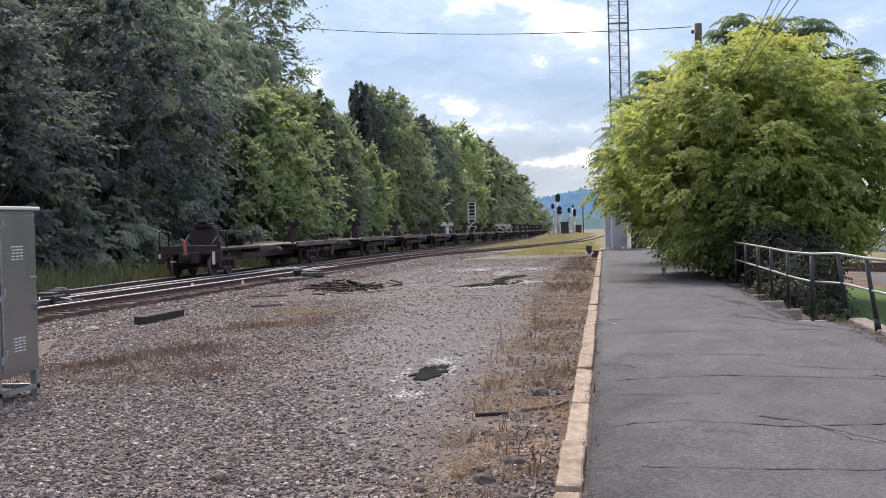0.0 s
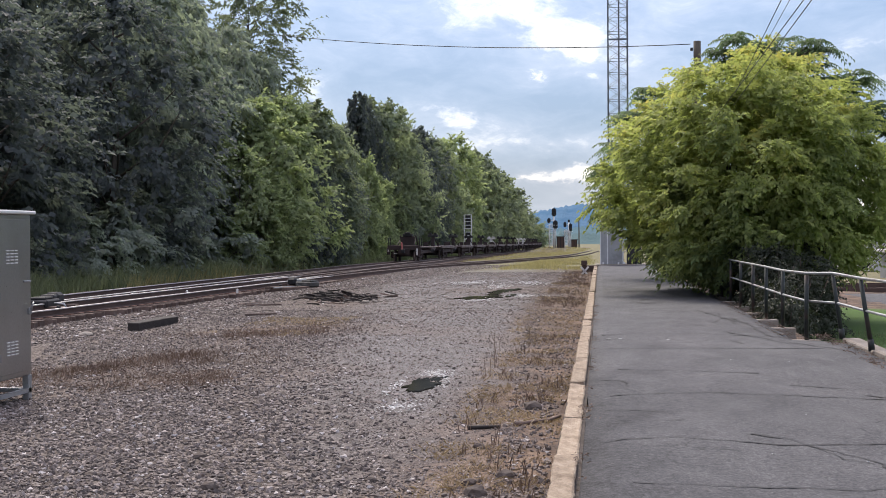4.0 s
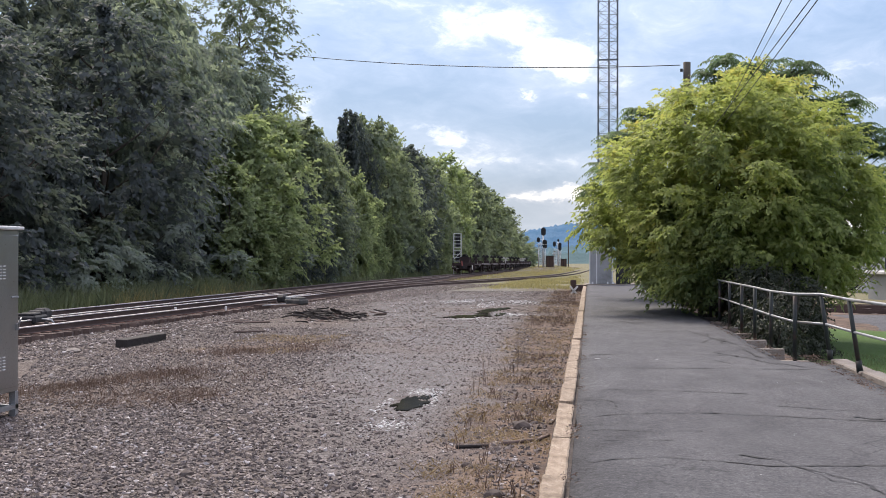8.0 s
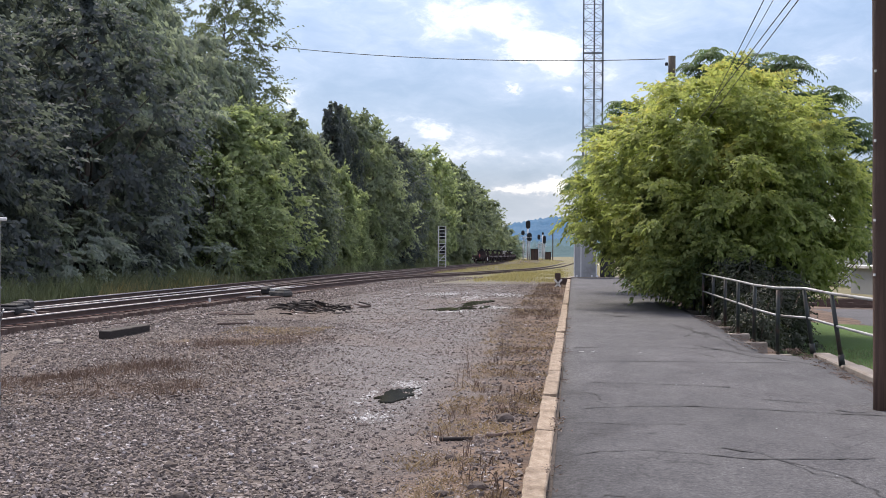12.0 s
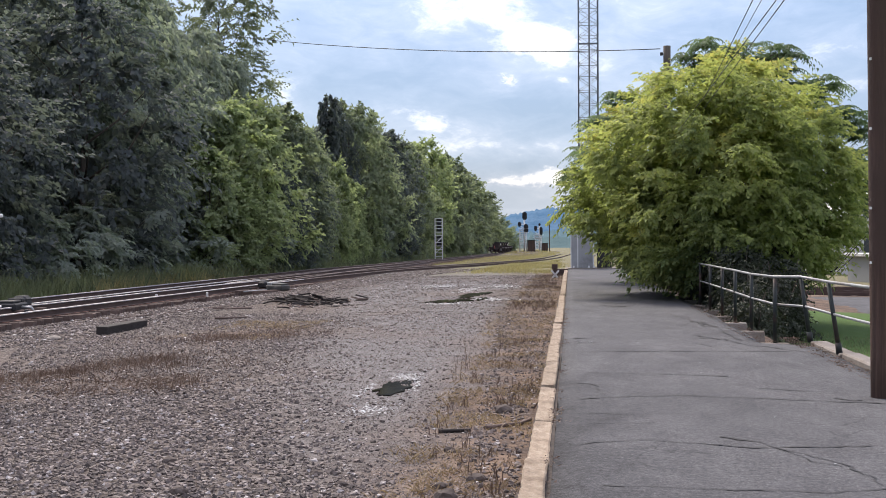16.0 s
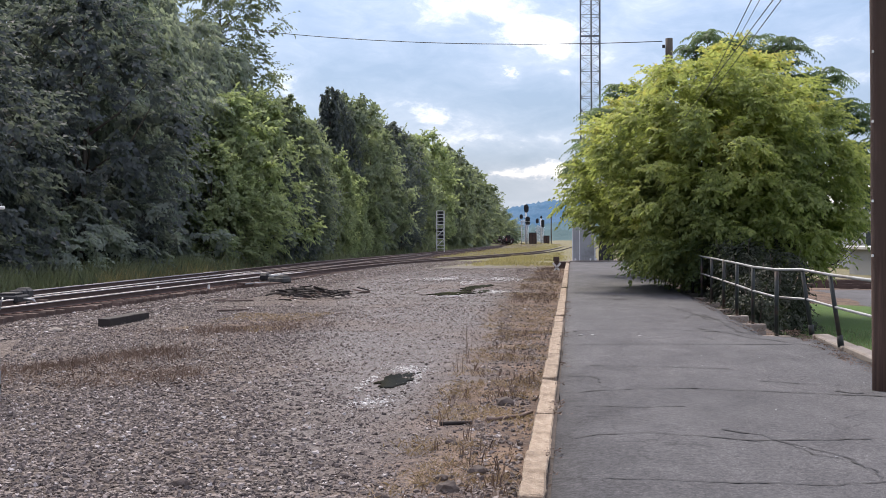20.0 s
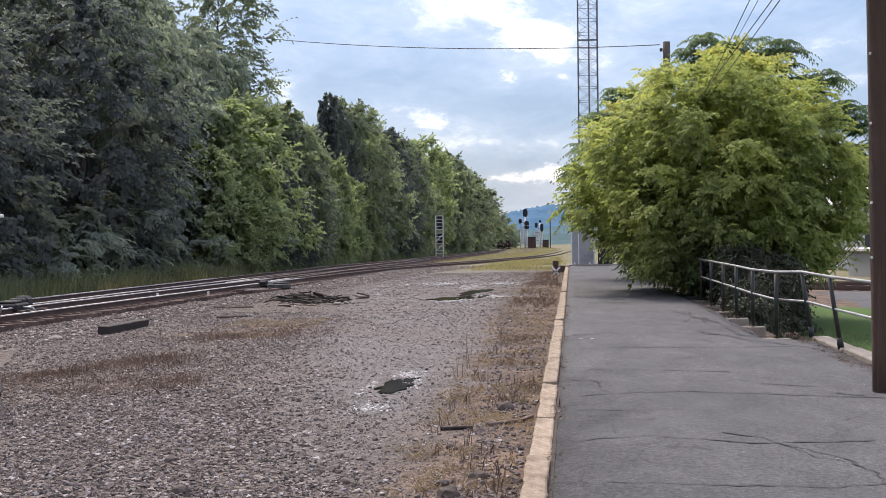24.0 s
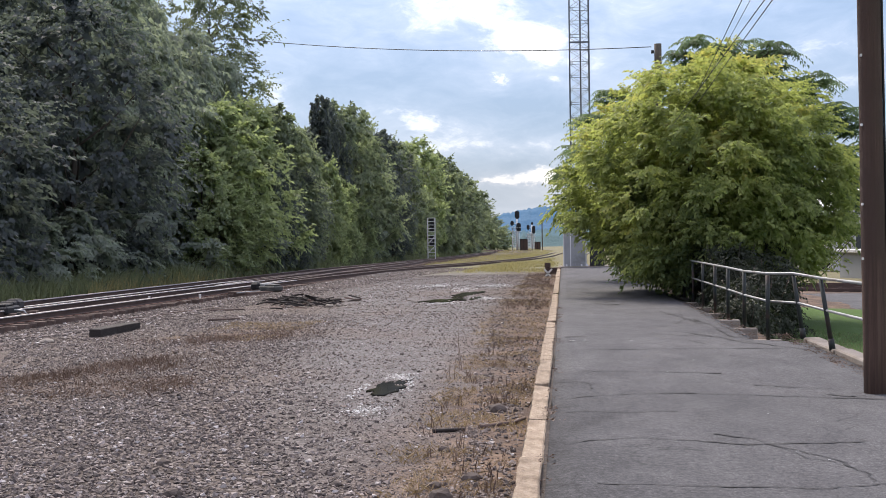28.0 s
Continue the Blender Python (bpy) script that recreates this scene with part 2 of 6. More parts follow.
M["galvanised"] = surface("galvanised_steel", [(0.24, 0.25, 0.26), (0.33, 0.34, 0.35), (0.42, 0.43, 0.44)], 1.3, 0.45, 0.6, 45, 0.12, 0.002, stain=(0.22, 0.22, 0.215), stain_scale=1.5)
M["cabinet"] = surface("cabinet_aluminium", [(0.36, 0.355, 0.35), (0.44, 0.435, 0.425)], 0.8, 0.32, 0.9, 80, 0.1, 0.002, (1, 1, 0.4), stain=(0.36, 0.345, 0.325), stain_scale=0.9)
M["cabinet_white"] = surface("cabinet_lid", [(0.68, 0.67, 0.65), (0.78, 0.77, 0.75)], 2, 0.5, 0.1, 60, 0.1, 0.002)
M["dark_metal"] = surface("dark_metal", [(0.018, 0.018, 0.02), (0.04, 0.04, 0.042)], 2, 0.6, 0.3, 50, 0.2, 0.003)
M["rail_paint"] = surface("green_black_paint", [(0.012, 0.016, 0.016), (0.03, 0.036, 0.034)], 3, 0.55, 0.2, 60, 0.3, 0.003, stain=(0.07, 0.04, 0.03), stain_scale=2.5)
M["pipe"] = surface("worn_pipe", [(0.22, 0.23, 0.23), (0.33, 0.34, 0.34), (0.42, 0.43, 0.43)], 2.5, 0.5, 0.4, 60, 0.2, 0.002, stain=(0.20, 0.17, 0.15), stain_scale=2.0)
M["car_steel"] = surface("car_steel", [(0.022, 0.017, 0.018), (0.045, 0.034, 0.034), (0.065, 0.045, 0.042)], 1.2, 0.75, 0.2, 30, 0.3, 0.005)
M["car_deck"] = surface("car_deck", [(0.095, 0.075, 0.072), (0.175, 0.148, 0.142)], 1.0, 0.7, 0.1, 30, 0.3, 0.005, stain=(0.07, 0.05, 0.045), stain_scale=0.8)
M["car_red"] = surface("red_flag", [(0.34, 0.085, 0.080), (0.46, 0.16, 0.14)], 2, 0.7, 0, 40, 0.2, 0.003)
M["white_paint"] = surface("white_paint", [(0.62, 0.61, 0.58), (0.76, 0.75, 0.72)], 2, 0.6, 0, 40, 0.2, 0.003, stain=(0.35, 0.33, 0.30), stain_scale=1.5)
M["signal_black"] = surface("signal_black", [(0.012, 0.012, 0.014), (0.022, 0.022, 0.024)], 2, 0.5, 0, 40, 0.1, 0.002)
M["silver_mast"] = surface("silver_mast", [(0.68, 0.69, 0.70), (0.80, 0.81, 0.82)], 1.5, 0.5, 0.3, 40, 0.1, 0.002)
M["tower"] = surface("tower_steel", [(0.10, 0.115, 0.14), (0.16, 0.18, 0.21)], 1.0, 0.6, 0.3, 30, 0.1, 0.002)
M["brown_shed"] = surface("brown_shed", [(0.06, 0.04, 0.032), (0.10, 0.065, 0.05)], 1, 0.85, 0, 30, 0.3, 0.006)
M["siding"] = surface("house_siding", [(0.52, 0.50, 0.47), (0.62, 0.60, 0.57)], 0.6, 0.8, 0, 20, 0.2, 0.004, (1, 1, 6))
M["roof"] = surface("roof_metal", [(0.46, 0.46, 0.45), (0.58, 0.58, 0.56)], 0.5, 0.6, 0.1, 15, 0.2, 0.004)
M["grey_wall"] = surface("grey_wall", [(0.22, 0.23, 0.23), (0.30, 0.31, 0.31)], 0.6, 0.8, 0, 20, 0.2, 0.004)
M["glass_dark"] = surface("window_glass", [(0.03, 0.035, 0.04), (0.05, 0.055, 0.06)], 0.5, 0.15, 0.0, 10, 0.02, 0.001, spec=0.6)
M["bark"] = surface("bark", [(0.035, 0.028, 0.022), (0.07, 0.056, 0.044), (0.10, 0.085, 0.07)], 3, 0.95, 0, 20, 0.8, 0.02, (4, 4, 0.6))
M["cable"] = surface("cable_black", [(0.02, 0.02, 0.022), (0.035, 0.035, 0.04)], 2, 0.6, 0, 30, 0.1, 0.001)
M["weathered"] = surface("weathered_wood", [(0.10, 0.082, 0.072), (0.19, 0.165, 0.15)], 2.0, 0.9, 0, 30, 0.6, 0.008, (1, 6, 6))
M["edge_dirt"] = surface("edge_dirt", [(0.022, 0.018, 0.016), (0.055, 0.043, 0.036), (0.10, 0.08, 0.065)], 7, 0.95, 0, 50, 1.0, 0.02)
# wood leaves have a bluish veil mixed into their colour; leaf_dark also shade
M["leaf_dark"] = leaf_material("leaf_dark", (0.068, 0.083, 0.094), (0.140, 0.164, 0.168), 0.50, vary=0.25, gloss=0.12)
M["leaf_deep"] = leaf_material("leaf_deep", (0.155, 0.182, 0.178), (0.295, 0.340, 0.305), 0.56, vary=0.25, gloss=0.12)
M["leaf_mid"] = leaf_material("leaf_mid", (0.105, 0.132, 0.108), (0.26, 0.305, 0.215), 0.52, vary=0.35, gloss=0.15)
M["leaf_far"] = leaf_material("leaf_far", (0.115, 0.142, 0.115), (0.285, 0.33, 0.225), 0.50, vary=0.3, gloss=0.15)
M["leaf_light"] = leaf_material("leaf_light", (0.135, 0.172, 0.108), (0.375, 0.435, 0.250), 0.54, vary=0.18, gloss=0.15)
# near-black leaves: the shade under the bush is put into this colour
M["leaf_shade"] = leaf_material("leaf_shade", (0.016, 0.020, 0.015), (0.045, 0.055, 0.036), 0.3)
M["leaf_airy"] = leaf_material("leaf_airy", (0.085, 0.108, 0.085), (0.235, 0.275, 0.185), 0.45, gloss=0.2)
# lower leaves are coloured darker as if shaded, upper ones yellowing
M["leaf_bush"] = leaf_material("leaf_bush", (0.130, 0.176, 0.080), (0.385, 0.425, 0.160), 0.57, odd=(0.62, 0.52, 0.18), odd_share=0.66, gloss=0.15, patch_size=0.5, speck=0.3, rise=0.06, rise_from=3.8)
M["leaf_sumac"] = leaf_material("leaf_sumac", (0.055, 0.088, 0.050), (0.15, 0.215, 0.115), 0.45)
M["straw"] = leaf_material("straw", (0.17, 0.118, 0.082), (0.33, 0.25, 0.165), 0.25)
M["weed"] = leaf_material("weed_brown", (0.070, 0.046, 0.040), (0.165, 0.115, 0.097), 0.2)
M["grass"] = leaf_material("grass", (0.085, 0.108, 0.065), (0.215, 0.245, 0.145), 0.40, odd=(0.30, 0.28, 0.17), odd_share=0.75)
M["grass_dry"] = leaf_material("grass_dry", (0.19, 0.172, 0.085), (0.38, 0.335, 0.175), 0.35)


def asphalt_material():
    """Old asphalt: bare aggregate, dark worn places, pale dust and fine map cracking."""
    m, t, b, _ = material("asphalt")
    vec = coords(t)
    sep = t.nodes.new("ShaderNodeSeparateXYZ")
    t.links.new(vec, sep.inputs[0])
    speck = noise_tex(t, vec, 70, 3, 0.8)
    grain = noise_tex(t, vec, 22, 5, 0.75)
    blot = noise_tex(t, mapped(t, vec, (1.3, 0.55, 1)), 1.5, 8, 0.68, dist=0.6)
    patch = noise_tex(t, mapped(t, vec, (1, 0.6, 1)), 0.5, 5, 0.6)
    tone = math_node(t, "ADD", math_node(t, "MULTIPLY", blot, 0.26), math_node(t, "ADD", math_node(t, "MULTIPLY", patch, 0.24), math_node(t, "MULTIPLY", grain, 0.50)))
    # newer, darker tar where the kerb side was patched
    wobble = math_node(t, "MULTIPLY", math_node(t, "SUBTRACT", noise_tex(t, mapped(t, vec, (1, 0.7, 1)), 1.1, 6, 0.7), 0.5), 2.0)
    newer = math_node(t, "MULTIPLY", band(t, math_node(t, "ADD", sep.outputs[0], wobble), 0.75, 0.15), band(t, math_node(t, "ADD", sep.outputs[1], wobble), 16.0, 12.0))
    tone = math_node(t, "SUBTRACT", tone, math_node(t, "MULTIPLY", newer, 0.10))
    col = ramp(t, tone, [(0.32, (0.028, 0.0278, 0.031)), (0.45, (0.068, 0.068, 0.073)), (0.58, (0.118, 0.117, 0.122)), (0.72, (0.175, 0.172, 0.173))])
    col = mix(t, 0.6, col, mix(t, 1.0, col, ramp(t, speck, [(0.30, (0.12, 0.12, 0.12)), (0.48, (0.85, 0.85, 0.85)), (0.60, (1.5, 1.48, 1.45)), (0.74, (3.2, 3.1, 3.0))]), "MULTIPLY"))
    vor = node(t, "ShaderNodeTexVoronoi", Scale=1.6)
    vor.feature = "DISTANCE_TO_EDGE"
    t.links.new(mix(t, 0.16, vec, noise_tex(t, vec, 3.0, 5, 0.6, out="Color")), vor.inputs["Vector"])
    hair = band(t, vor.outputs["Distance"], 0.014, 0.0)
    col = mix(t, math_node(t, "MULTIPLY", hair, math_node(t, "MULTIPLY", band(t, patch, 0.50, 0.58), 0.7)), col, (0.022, 0.022, 0.023))
    t.links.new(col, b.inputs["Base Color"])
    b.inputs["Roughness"].default_value, b.inputs["Specular IOR Level"].default_value = 0.86, 0.2
    bump(t, math_node(t, "ADD", speck, math_node(t, "MULTIPLY", blot, 0.6)), 0.6, 0.008, b)
    return m


M["asphalt"] = asphalt_material()


def stone_material():
    m, t, b, _ = material("gravel_stone")
    geo = t.nodes.new("ShaderNodeNewGeometry")
    col = ramp(t, geo.outputs["Random Per Island"], [(0.0, (0.035, 0.026, 0.023)), (0.35, (0.088, 0.068, 0.060)), (0.75, (0.212, 0.169, 0.145)), (0.95, (0.335, 0.290, 0.268)), (1.0, (0.58, 0.54, 0.52))])
    g = noise_tex(t, coords(t), 60, 3, 0.6)
    t.links.new(mix(t, 0.2, col, mix(t, g, (0.06, 0.05, 0.045), (0.40, 0.36, 0.34))), b.inputs["Base Color"])
    b.inputs["Roughness"].default_value = 0.9
    bump(t, g, 0.5, 0.005, b)
    return m


M["stone"] = stone_material()


def water_material():
    m, t, b, _ = material("puddle_water")
    n = noise_tex(t, coords(t), 3.0, 4, 0.5)
    # the dark mirrored trees are put into the base colour, reflection held weak
    t.links.new(ramp(t, n, [(0.4, (0.012, 0.011, 0.008)), (0.65, (0.026, 0.024, 0.016))]), b.inputs["Base Color"])
    b.inputs["Roughness"].default_value, b.inputs["Specular IOR Level"].default_value, b.inputs["IOR"].default_value = 0.08, 0.03, 1.05
    bump(t, noise_tex(t, coords(t), 5.0, 2, 0.5), 0.01, 0.001, b)
    return m


M["water"] = water_material()
M["salt"] = surface("white_crust", [(0.34, 0.33, 0.32), (0.62, 0.62, 0.61)], 9, 0.8, 0, 60, 0.5, 0.006)


def profile(y):
    """How far the line falls away beyond the platform."""
    return -0.0058 * max(0.0, y - 75.0)


def ground_material():
    """Gravel yard, ballast, straw by the kerb, verge, dry grass round the far tracks, and lawn."""
    m, t, b, _ = material("ground")
    vec = coords(t)
    sep = t.nodes.new("ShaderNodeSeparateXYZ")
    t.links.new(vec, sep.inputs[0])
    X, Y = sep.outputs[0], sep.outputs[1]
    wob = math_node(t, "MULTIPLY", math_node(t, "SUBTRACT", noise_tex(t, vec, 0.5, 5, 0.6), 0.5), 4.0)
    wobx = math_node(t, "ADD", X, math_node(t, "MULTIPLY", wob, 0.45))
    big = noise_tex(t, vec, 0.16, 4, 0.6)
    mid = noise_tex(t, vec, 1.3, 5, 0.65)
    vor = node(t, "ShaderNodeTexVoronoi", Scale=24.0, Randomness=1.0)
    t.links.new(vec, vor.inputs["Vector"])
    cell = t.nodes.new("ShaderNodeSeparateXYZ")
    t.links.new(vor.outputs["Color"], cell.inputs[0])
    stones = ramp(t, cell.outputs[0], [(0.0, (0.022, 0.016, 0.013)), (0.40, (0.072, 0.056, 0.048)), (0.85, (0.16, 0.133, 0.120)), (1.0, (0.25, 0.222, 0.205))])
    grit = noise_tex(t, vec, 26, 4, 0.7)
    packed = ramp(t, grit, [(0.3, (0.072, 0.067, 0.066)), (0.5, (0.148, 0.139, 0.138)), (0.7, (0.26, 0.247, 0.244))])
    mottle = noise_tex(t, mapped(t, vec, (1.6, 0.5, 1)), 4.0, 6, 0.75)
    packed = mix(t, 0.75, packed, mix(t, 1.0, packed, ramp(t, mottle, [(0.30, (0.40, 0.40, 0.40)), (0.5, (1.0, 0.99, 0.98)), (0.70, (1.6, 1.6, 1.6))]), "MULTIPLY"))
    # packed wheel track that swings in along the yard
    left = math_node(t, "MAXIMUM", math_node(t, "ADD", math_node(t, "MULTIPLY", Y, -0.30), 1.0), math_node(t, "ADD", math_node(t, "MULTIPLY", Y, -0.15), -1.45))
    inside = math_node(t, "SUBTRACT", wobx, left)
    right = math_node(t, "ADD", wobx, math_node(t, "MULTIPLY", Y, 0.045))
    lane = math_node(t, "MULTIPLY", band(t, inside, -0.7, 0.9), math_node(t, "SUBTRACT", 1.0, band(t, right, -0.75, -0.15)))
    lane = math_node(t, "MULTIPLY", lane, band(t, mid, 0.22, 0.46))
    col = mix(t, math_node(t, "MULTIPLY", lane, 0.9), stones, packed)
    dirt = math_node(t, "MULTIPLY", band(t, big, 0.50, 0.62), 0.55)
    col = mix(t, dirt, col, mix(t, mid, (0.10, 0.075, 0.062), (0.19, 0.150, 0.125)))
    straw = mix(t, grit, (0.105, 0.068, 0.047), (0.27, 0.185, 0.125))
    edge = math_node(t, "MULTIPLY", band(t, wobx, -2.1, -1.0), band(t, mid, 0.30, 0.46))
    col = mix(t, math_node(t, "MULTIPLY", edge, 0.85), col, mix(t, band(t, mid, 0.45, 0.6), (0.085, 0.055, 0.040), straw))
    # a straw patch in the middle of the yard
    px = math_node(t, "POWER", math_node(t, "DIVIDE", math_node(t, "ADD", X, 6.7), 1.5), 2.0)
    py = math_node(t, "POWER", math_node(t, "DIVIDE", math_node(t, "SUBTRACT", Y, 25.0), 3.6), 2.0)
    spot = math_node(t, "SUBTRACT", 1.2, math_node(t, "ADD", math_node(t, "ADD", px, py), math_node(t, "MULTIPLY", wob, 0.5)), True)
    col = mix(t, math_node(t, "MULTIPLY", spot, 0.6), col, mix(t, 0.45, straw, (0.14, 0.10, 0.075)))
    # bare brown dirt round the weeds
    for dx, dy, rx, ry in ((5.7, 15.9, 1.0, 1.1), (7.0, 17.5, 0.8, 2.6), (6.6, 22.6, 1.6, 1.3), (7.4, 12.6, 1.2, 0.8)):
        ex = math_node(t, "POWER", math_node(t, "DIVIDE", math_node(t, "ADD", X, dx), rx), 2.0)
        ey = math_node(t, "POWER", math_node(t, "DIVIDE", math_node(t, "SUBTRACT", Y, dy), ry), 2.0)
        soil = math_node(t, "SUBTRACT", 1.1, math_node(t, "ADD", math_node(t, "ADD", ex, ey), math_node(t, "MULTIPLY", wob, 0.6)), True)
        col = mix(t, math_node(t, "MULTIPLY", soil, 0.8), col, mix(t, grit, (0.065, 0.047, 0.038), (0.15, 0.112, 0.092)))
    # rusty ballast along the tracks
    rust = math_node(t, "MULTIPLY", band(t, X, -11.2, -12.6), band(t, wobx, -19.5, -18.0))
    col = mix(t, math_node(t, "MULTIPLY", rust, 0.75), col, mix(t, cell.outputs[0], (0.055, 0.040, 0.034), (0.16, 0.12, 0.10)))
    # dry grass beyond the yard
    far = math_node(t, "MULTIPLY", band(t, math_node(t, "ADD", Y, math_node(t, "MULTIPLY", wob, 4.0)), 60.0, 78.0), band(t, math_node(t, "ADD", wobx, math_node(t, "MULTIPLY", Y, -0.02)), -10.5, -9.0))
    dry = mix(t, noise_tex(t, vec, 0.8, 5, 0.7), (0.115, 0.108, 0.062), (0.225, 0.205, 0.115))
    col = mix(t, far, col, dry)
    out_there = band(t, Y, 330.0, 380.0)
    col = mix(t, out_there, col, dry)
    # verge under the trees
    verge = band(t, wobx, -18.2, -19.2)
    col = mix(t, verge, col, mix(t, mid, (0.045, 0.055, 0.02), (0.13, 0.13, 0.05)))
    # lawn below the platform
    lawn = math_node(t, "MULTIPLY", band(t, X, 3.9, 4.3), band(t, Y, 45.0, 44.0))
    col = mix(t, lawn, col, mix(t, noise_tex(t, vec, 2.5, 6, 0.7), (0.045, 0.088, 0.018), (0.092, 0.160, 0.034)))
    t.links.new(col, b.inputs["Base Color"])
    b.inputs["Roughness"].default_value, b.inputs["Specular IOR Level"].default_value = 0.92, 0.25
    height = math_node(t, "ADD", math_node(t, "MULTIPLY", vor.outputs["Distance"], -1.0), math_node(t, "MULTIPLY", grit, 0.5))
    bump(t, height, 0.6, 0.03, b)
    return m


M["ground"] = ground_material()


# ---- building helpers ----
def mesh_object(name, bm, mat, parent=None, label=""):
    me = bpy.data.meshes.new(name)
    bm.to_mesh(me)
    bm.free()
    me.materials.append(mat)
    ob = new(name, me)
    if parent:
        ob.parent = parent
    if label:
        tagged(ob, label)
    return ob


def part(name, bm, mat, parent, label=""):
    return mesh_object(name, bm, mat, parent, label)


def raw_object(name, verts, faces, mat, parent=None, smooth=False):
    me = bpy.data.meshes.new(name)
    me.from_pydata(np.asarray(verts).tolist() if isinstance(verts, np.ndarray) else verts, [], faces.tolist() if isinstance(faces, np.ndarray) else faces)
    me.materials.append(mat)
    if smooth:
        me.polygons.foreach_set("use_smooth", [True] * len(me.polygons))
    ob = new(name, me)
    if parent:
        ob.parent = parent
    return ob


def empty(name, at=(0, 0, 0), label="", category="", group="", kind=""):
    ob = new(name)
    ob.location = at
    return tagged(ob, label, category, group, kind)


def add_box(bm, x0, x1, y0, y1, z0, z1, m=None, bevel=0.0):
    r = bmesh.ops.create_cube(bm, size=1.0)
    vs = r["verts"]
    for v in vs:
        v.co = Vector((x0 + (v.co.x + 0.5) * (x1 - x0), y0 + (v.co.y + 0.5) * (y1 - y0), z0 + (v.co.z + 0.5) * (z1 - z0)))
    if bevel:
        es = list({e for v in vs for e in v.link_edges})
        r = bmesh.ops.bevel(bm, geom=es, offset=bevel, segments=1, affect="EDGES", profile=0.5)
        vs = list({v for f in r["faces"] for v in f.verts} | {v for v in vs if v.is_valid})
    if m is not None:
        for v in vs:
            v.co = m @ v.co
    return vs


def boxed(x0, x1, y0, y1, z0, z1, bevel=0.0, m=None):
    bm = bmesh.new()
    add_box(bm, x0, x1, y0, y1, z0, z1, m, bevel)
    return bm


def add_tube(bm, pts, radii, sides=8, cap=True):
    """A round bar through points, its radius given at each."""
    pts = [Vector(p) for p in pts]
    if isinstance(radii, (int, float)):
        radii = [radii] * len(pts)
    rings = []
    for i, p in enumerate(pts):
        d = (pts[min(i + 1, len(pts) - 1)] - pts[max(i - 1, 0)]).normalized()
        side = d.cross(Vector((0, 0, 1)))
        side = side.normalized() if side.length > 1e-3 else Vector((1, 0, 0))
        up = side.cross(d).normalized()
        rings.append([bm.verts.new(p + radii[i] * (math.cos(k) * side + math.sin(k) * up)) for k in (2 * math.pi * j / sides for j in range(sides))])
    for a, b in zip(rings, rings[1:]):
        for j in range(sides):
            f = bm.faces.new((a[j], a[(j + 1) % sides], b[(j + 1) % sides], b[j]))
            f.smooth = True
    if cap:
        bm.faces.new(rings[0][::-1])
        bm.faces.new(rings[-1])


def tube(pts, radii, sides=8):
    bm = bmesh.new()
    add_tube(bm, pts, radii, sides)
    return bm


def sweep(pts, outline):
    """An outline of (across, up) drawn along points on the ground."""
    bm = bmesh.new()
    rings = []
    for i, p in enumerate(pts):
        d = Vector(pts[min(i + 1, len(pts) - 1)]) - Vector(pts[max(i - 1, 0)])
        side = Vector((d.y, -d.x, 0)).normalized()
        rings.append([bm.verts.new(Vector(p) + side * u + Vector((0, 0, v))) for u, v in outline])
    n = len(outline)
    for a, b in zip(rings, rings[1:]):
        for j in range(n):
            bm.faces.new((a[j], b[j], b[(j + 1) % n], a[(j + 1) % n]))
    bm.faces.new(rings[0])
    bm.faces.new(rings[-1][::-1])
    bmesh.ops.recalc_face_normals(bm, faces=bm.faces)
    return bm


# ---- the lines of the tracks: x of the centre by y ----
MAIN_Y = [10, 25, 46, 58, 69, 103, 125, 158, 185, 214, 247, 280, 325, 350, 380, 410, 445, 485, 530, 590, 670]
MAIN_X = [-16.8, -16.45, -15.95, -15.45, -15.0, -14.25, -13.95, -13.7, -13.6, -13.6, -13.9, -14.4, -16.6, -20.5, -29, -43, -66, -104, -160, -250, -400]
NEAR_Y = [10, 25, 35, 45, 55, 63, 72, 78, 86, 95, 107, 123, 145, 190, 230]
NEAR_X = [-15.3, -14.75, -14.2, -13.65, -12.95, -12.35, -11.2, -10.2, -8.8, -7.2, -5.5, -3.6, -2.3, -1.2, -0.2]


class Line:
    """A smooth track centre line, sampled evenly, with its rail-top height."""

    def __init__(self, ys, xs, step=1.0):
        ys, xs = np.array(ys, float), np.array(xs, float)
        t = np.r_[0, np.cumsum(np.hypot(np.diff(xs), np.diff(ys)))]
        tt = np.arange(0, t[-1], step)
        x, y = np.interp(tt, t, xs), np.interp(tt, t, ys)
        for _ in range(3):
            k = np.ones(13) / 13
            x = np.convolve(np.pad(x, 6, mode="reflect", reflect_type="odd"), k, "valid")
            y = np.convolve(np.pad(y, 6, mode="reflect", reflect_type="odd"), k, "valid")
        self.x, self.y = x, y
        self.s = np.r_[0, np.cumsum(np.hypot(np.diff(x), np.diff(y)))]

    def at(self, s):
        x, y = np.interp(s, self.s, self.x), np.interp(s, self.s, self.y)
        return Vector((x, y, -0.17 + profile(y)))

    def s_of(self, y):
        return float(np.interp(y, self.y, self.s))

    def place(self, s):
        p, d = self.at(s), self.at(s + 0.5) - self.at(s - 0.5)
        return Matrix.Translation(p) @ Euler((math.atan2(d.z, math.hypot(d.x, d.y)), 0, math.atan2(-d.x, d.y))).to_matrix().to_4x4()

    def points(self, s0, s1, step, across=0.0, up=0.0):
        out = []
        for s in np.arange(s0, s1, step):
            d = self.at(s + 0.5) - self.at(s - 0.5)
            out.append(self.at(s) + Vector((d.y, -d.x, 0)).normalized() * across + Vector((0, 0, up)))
        return out


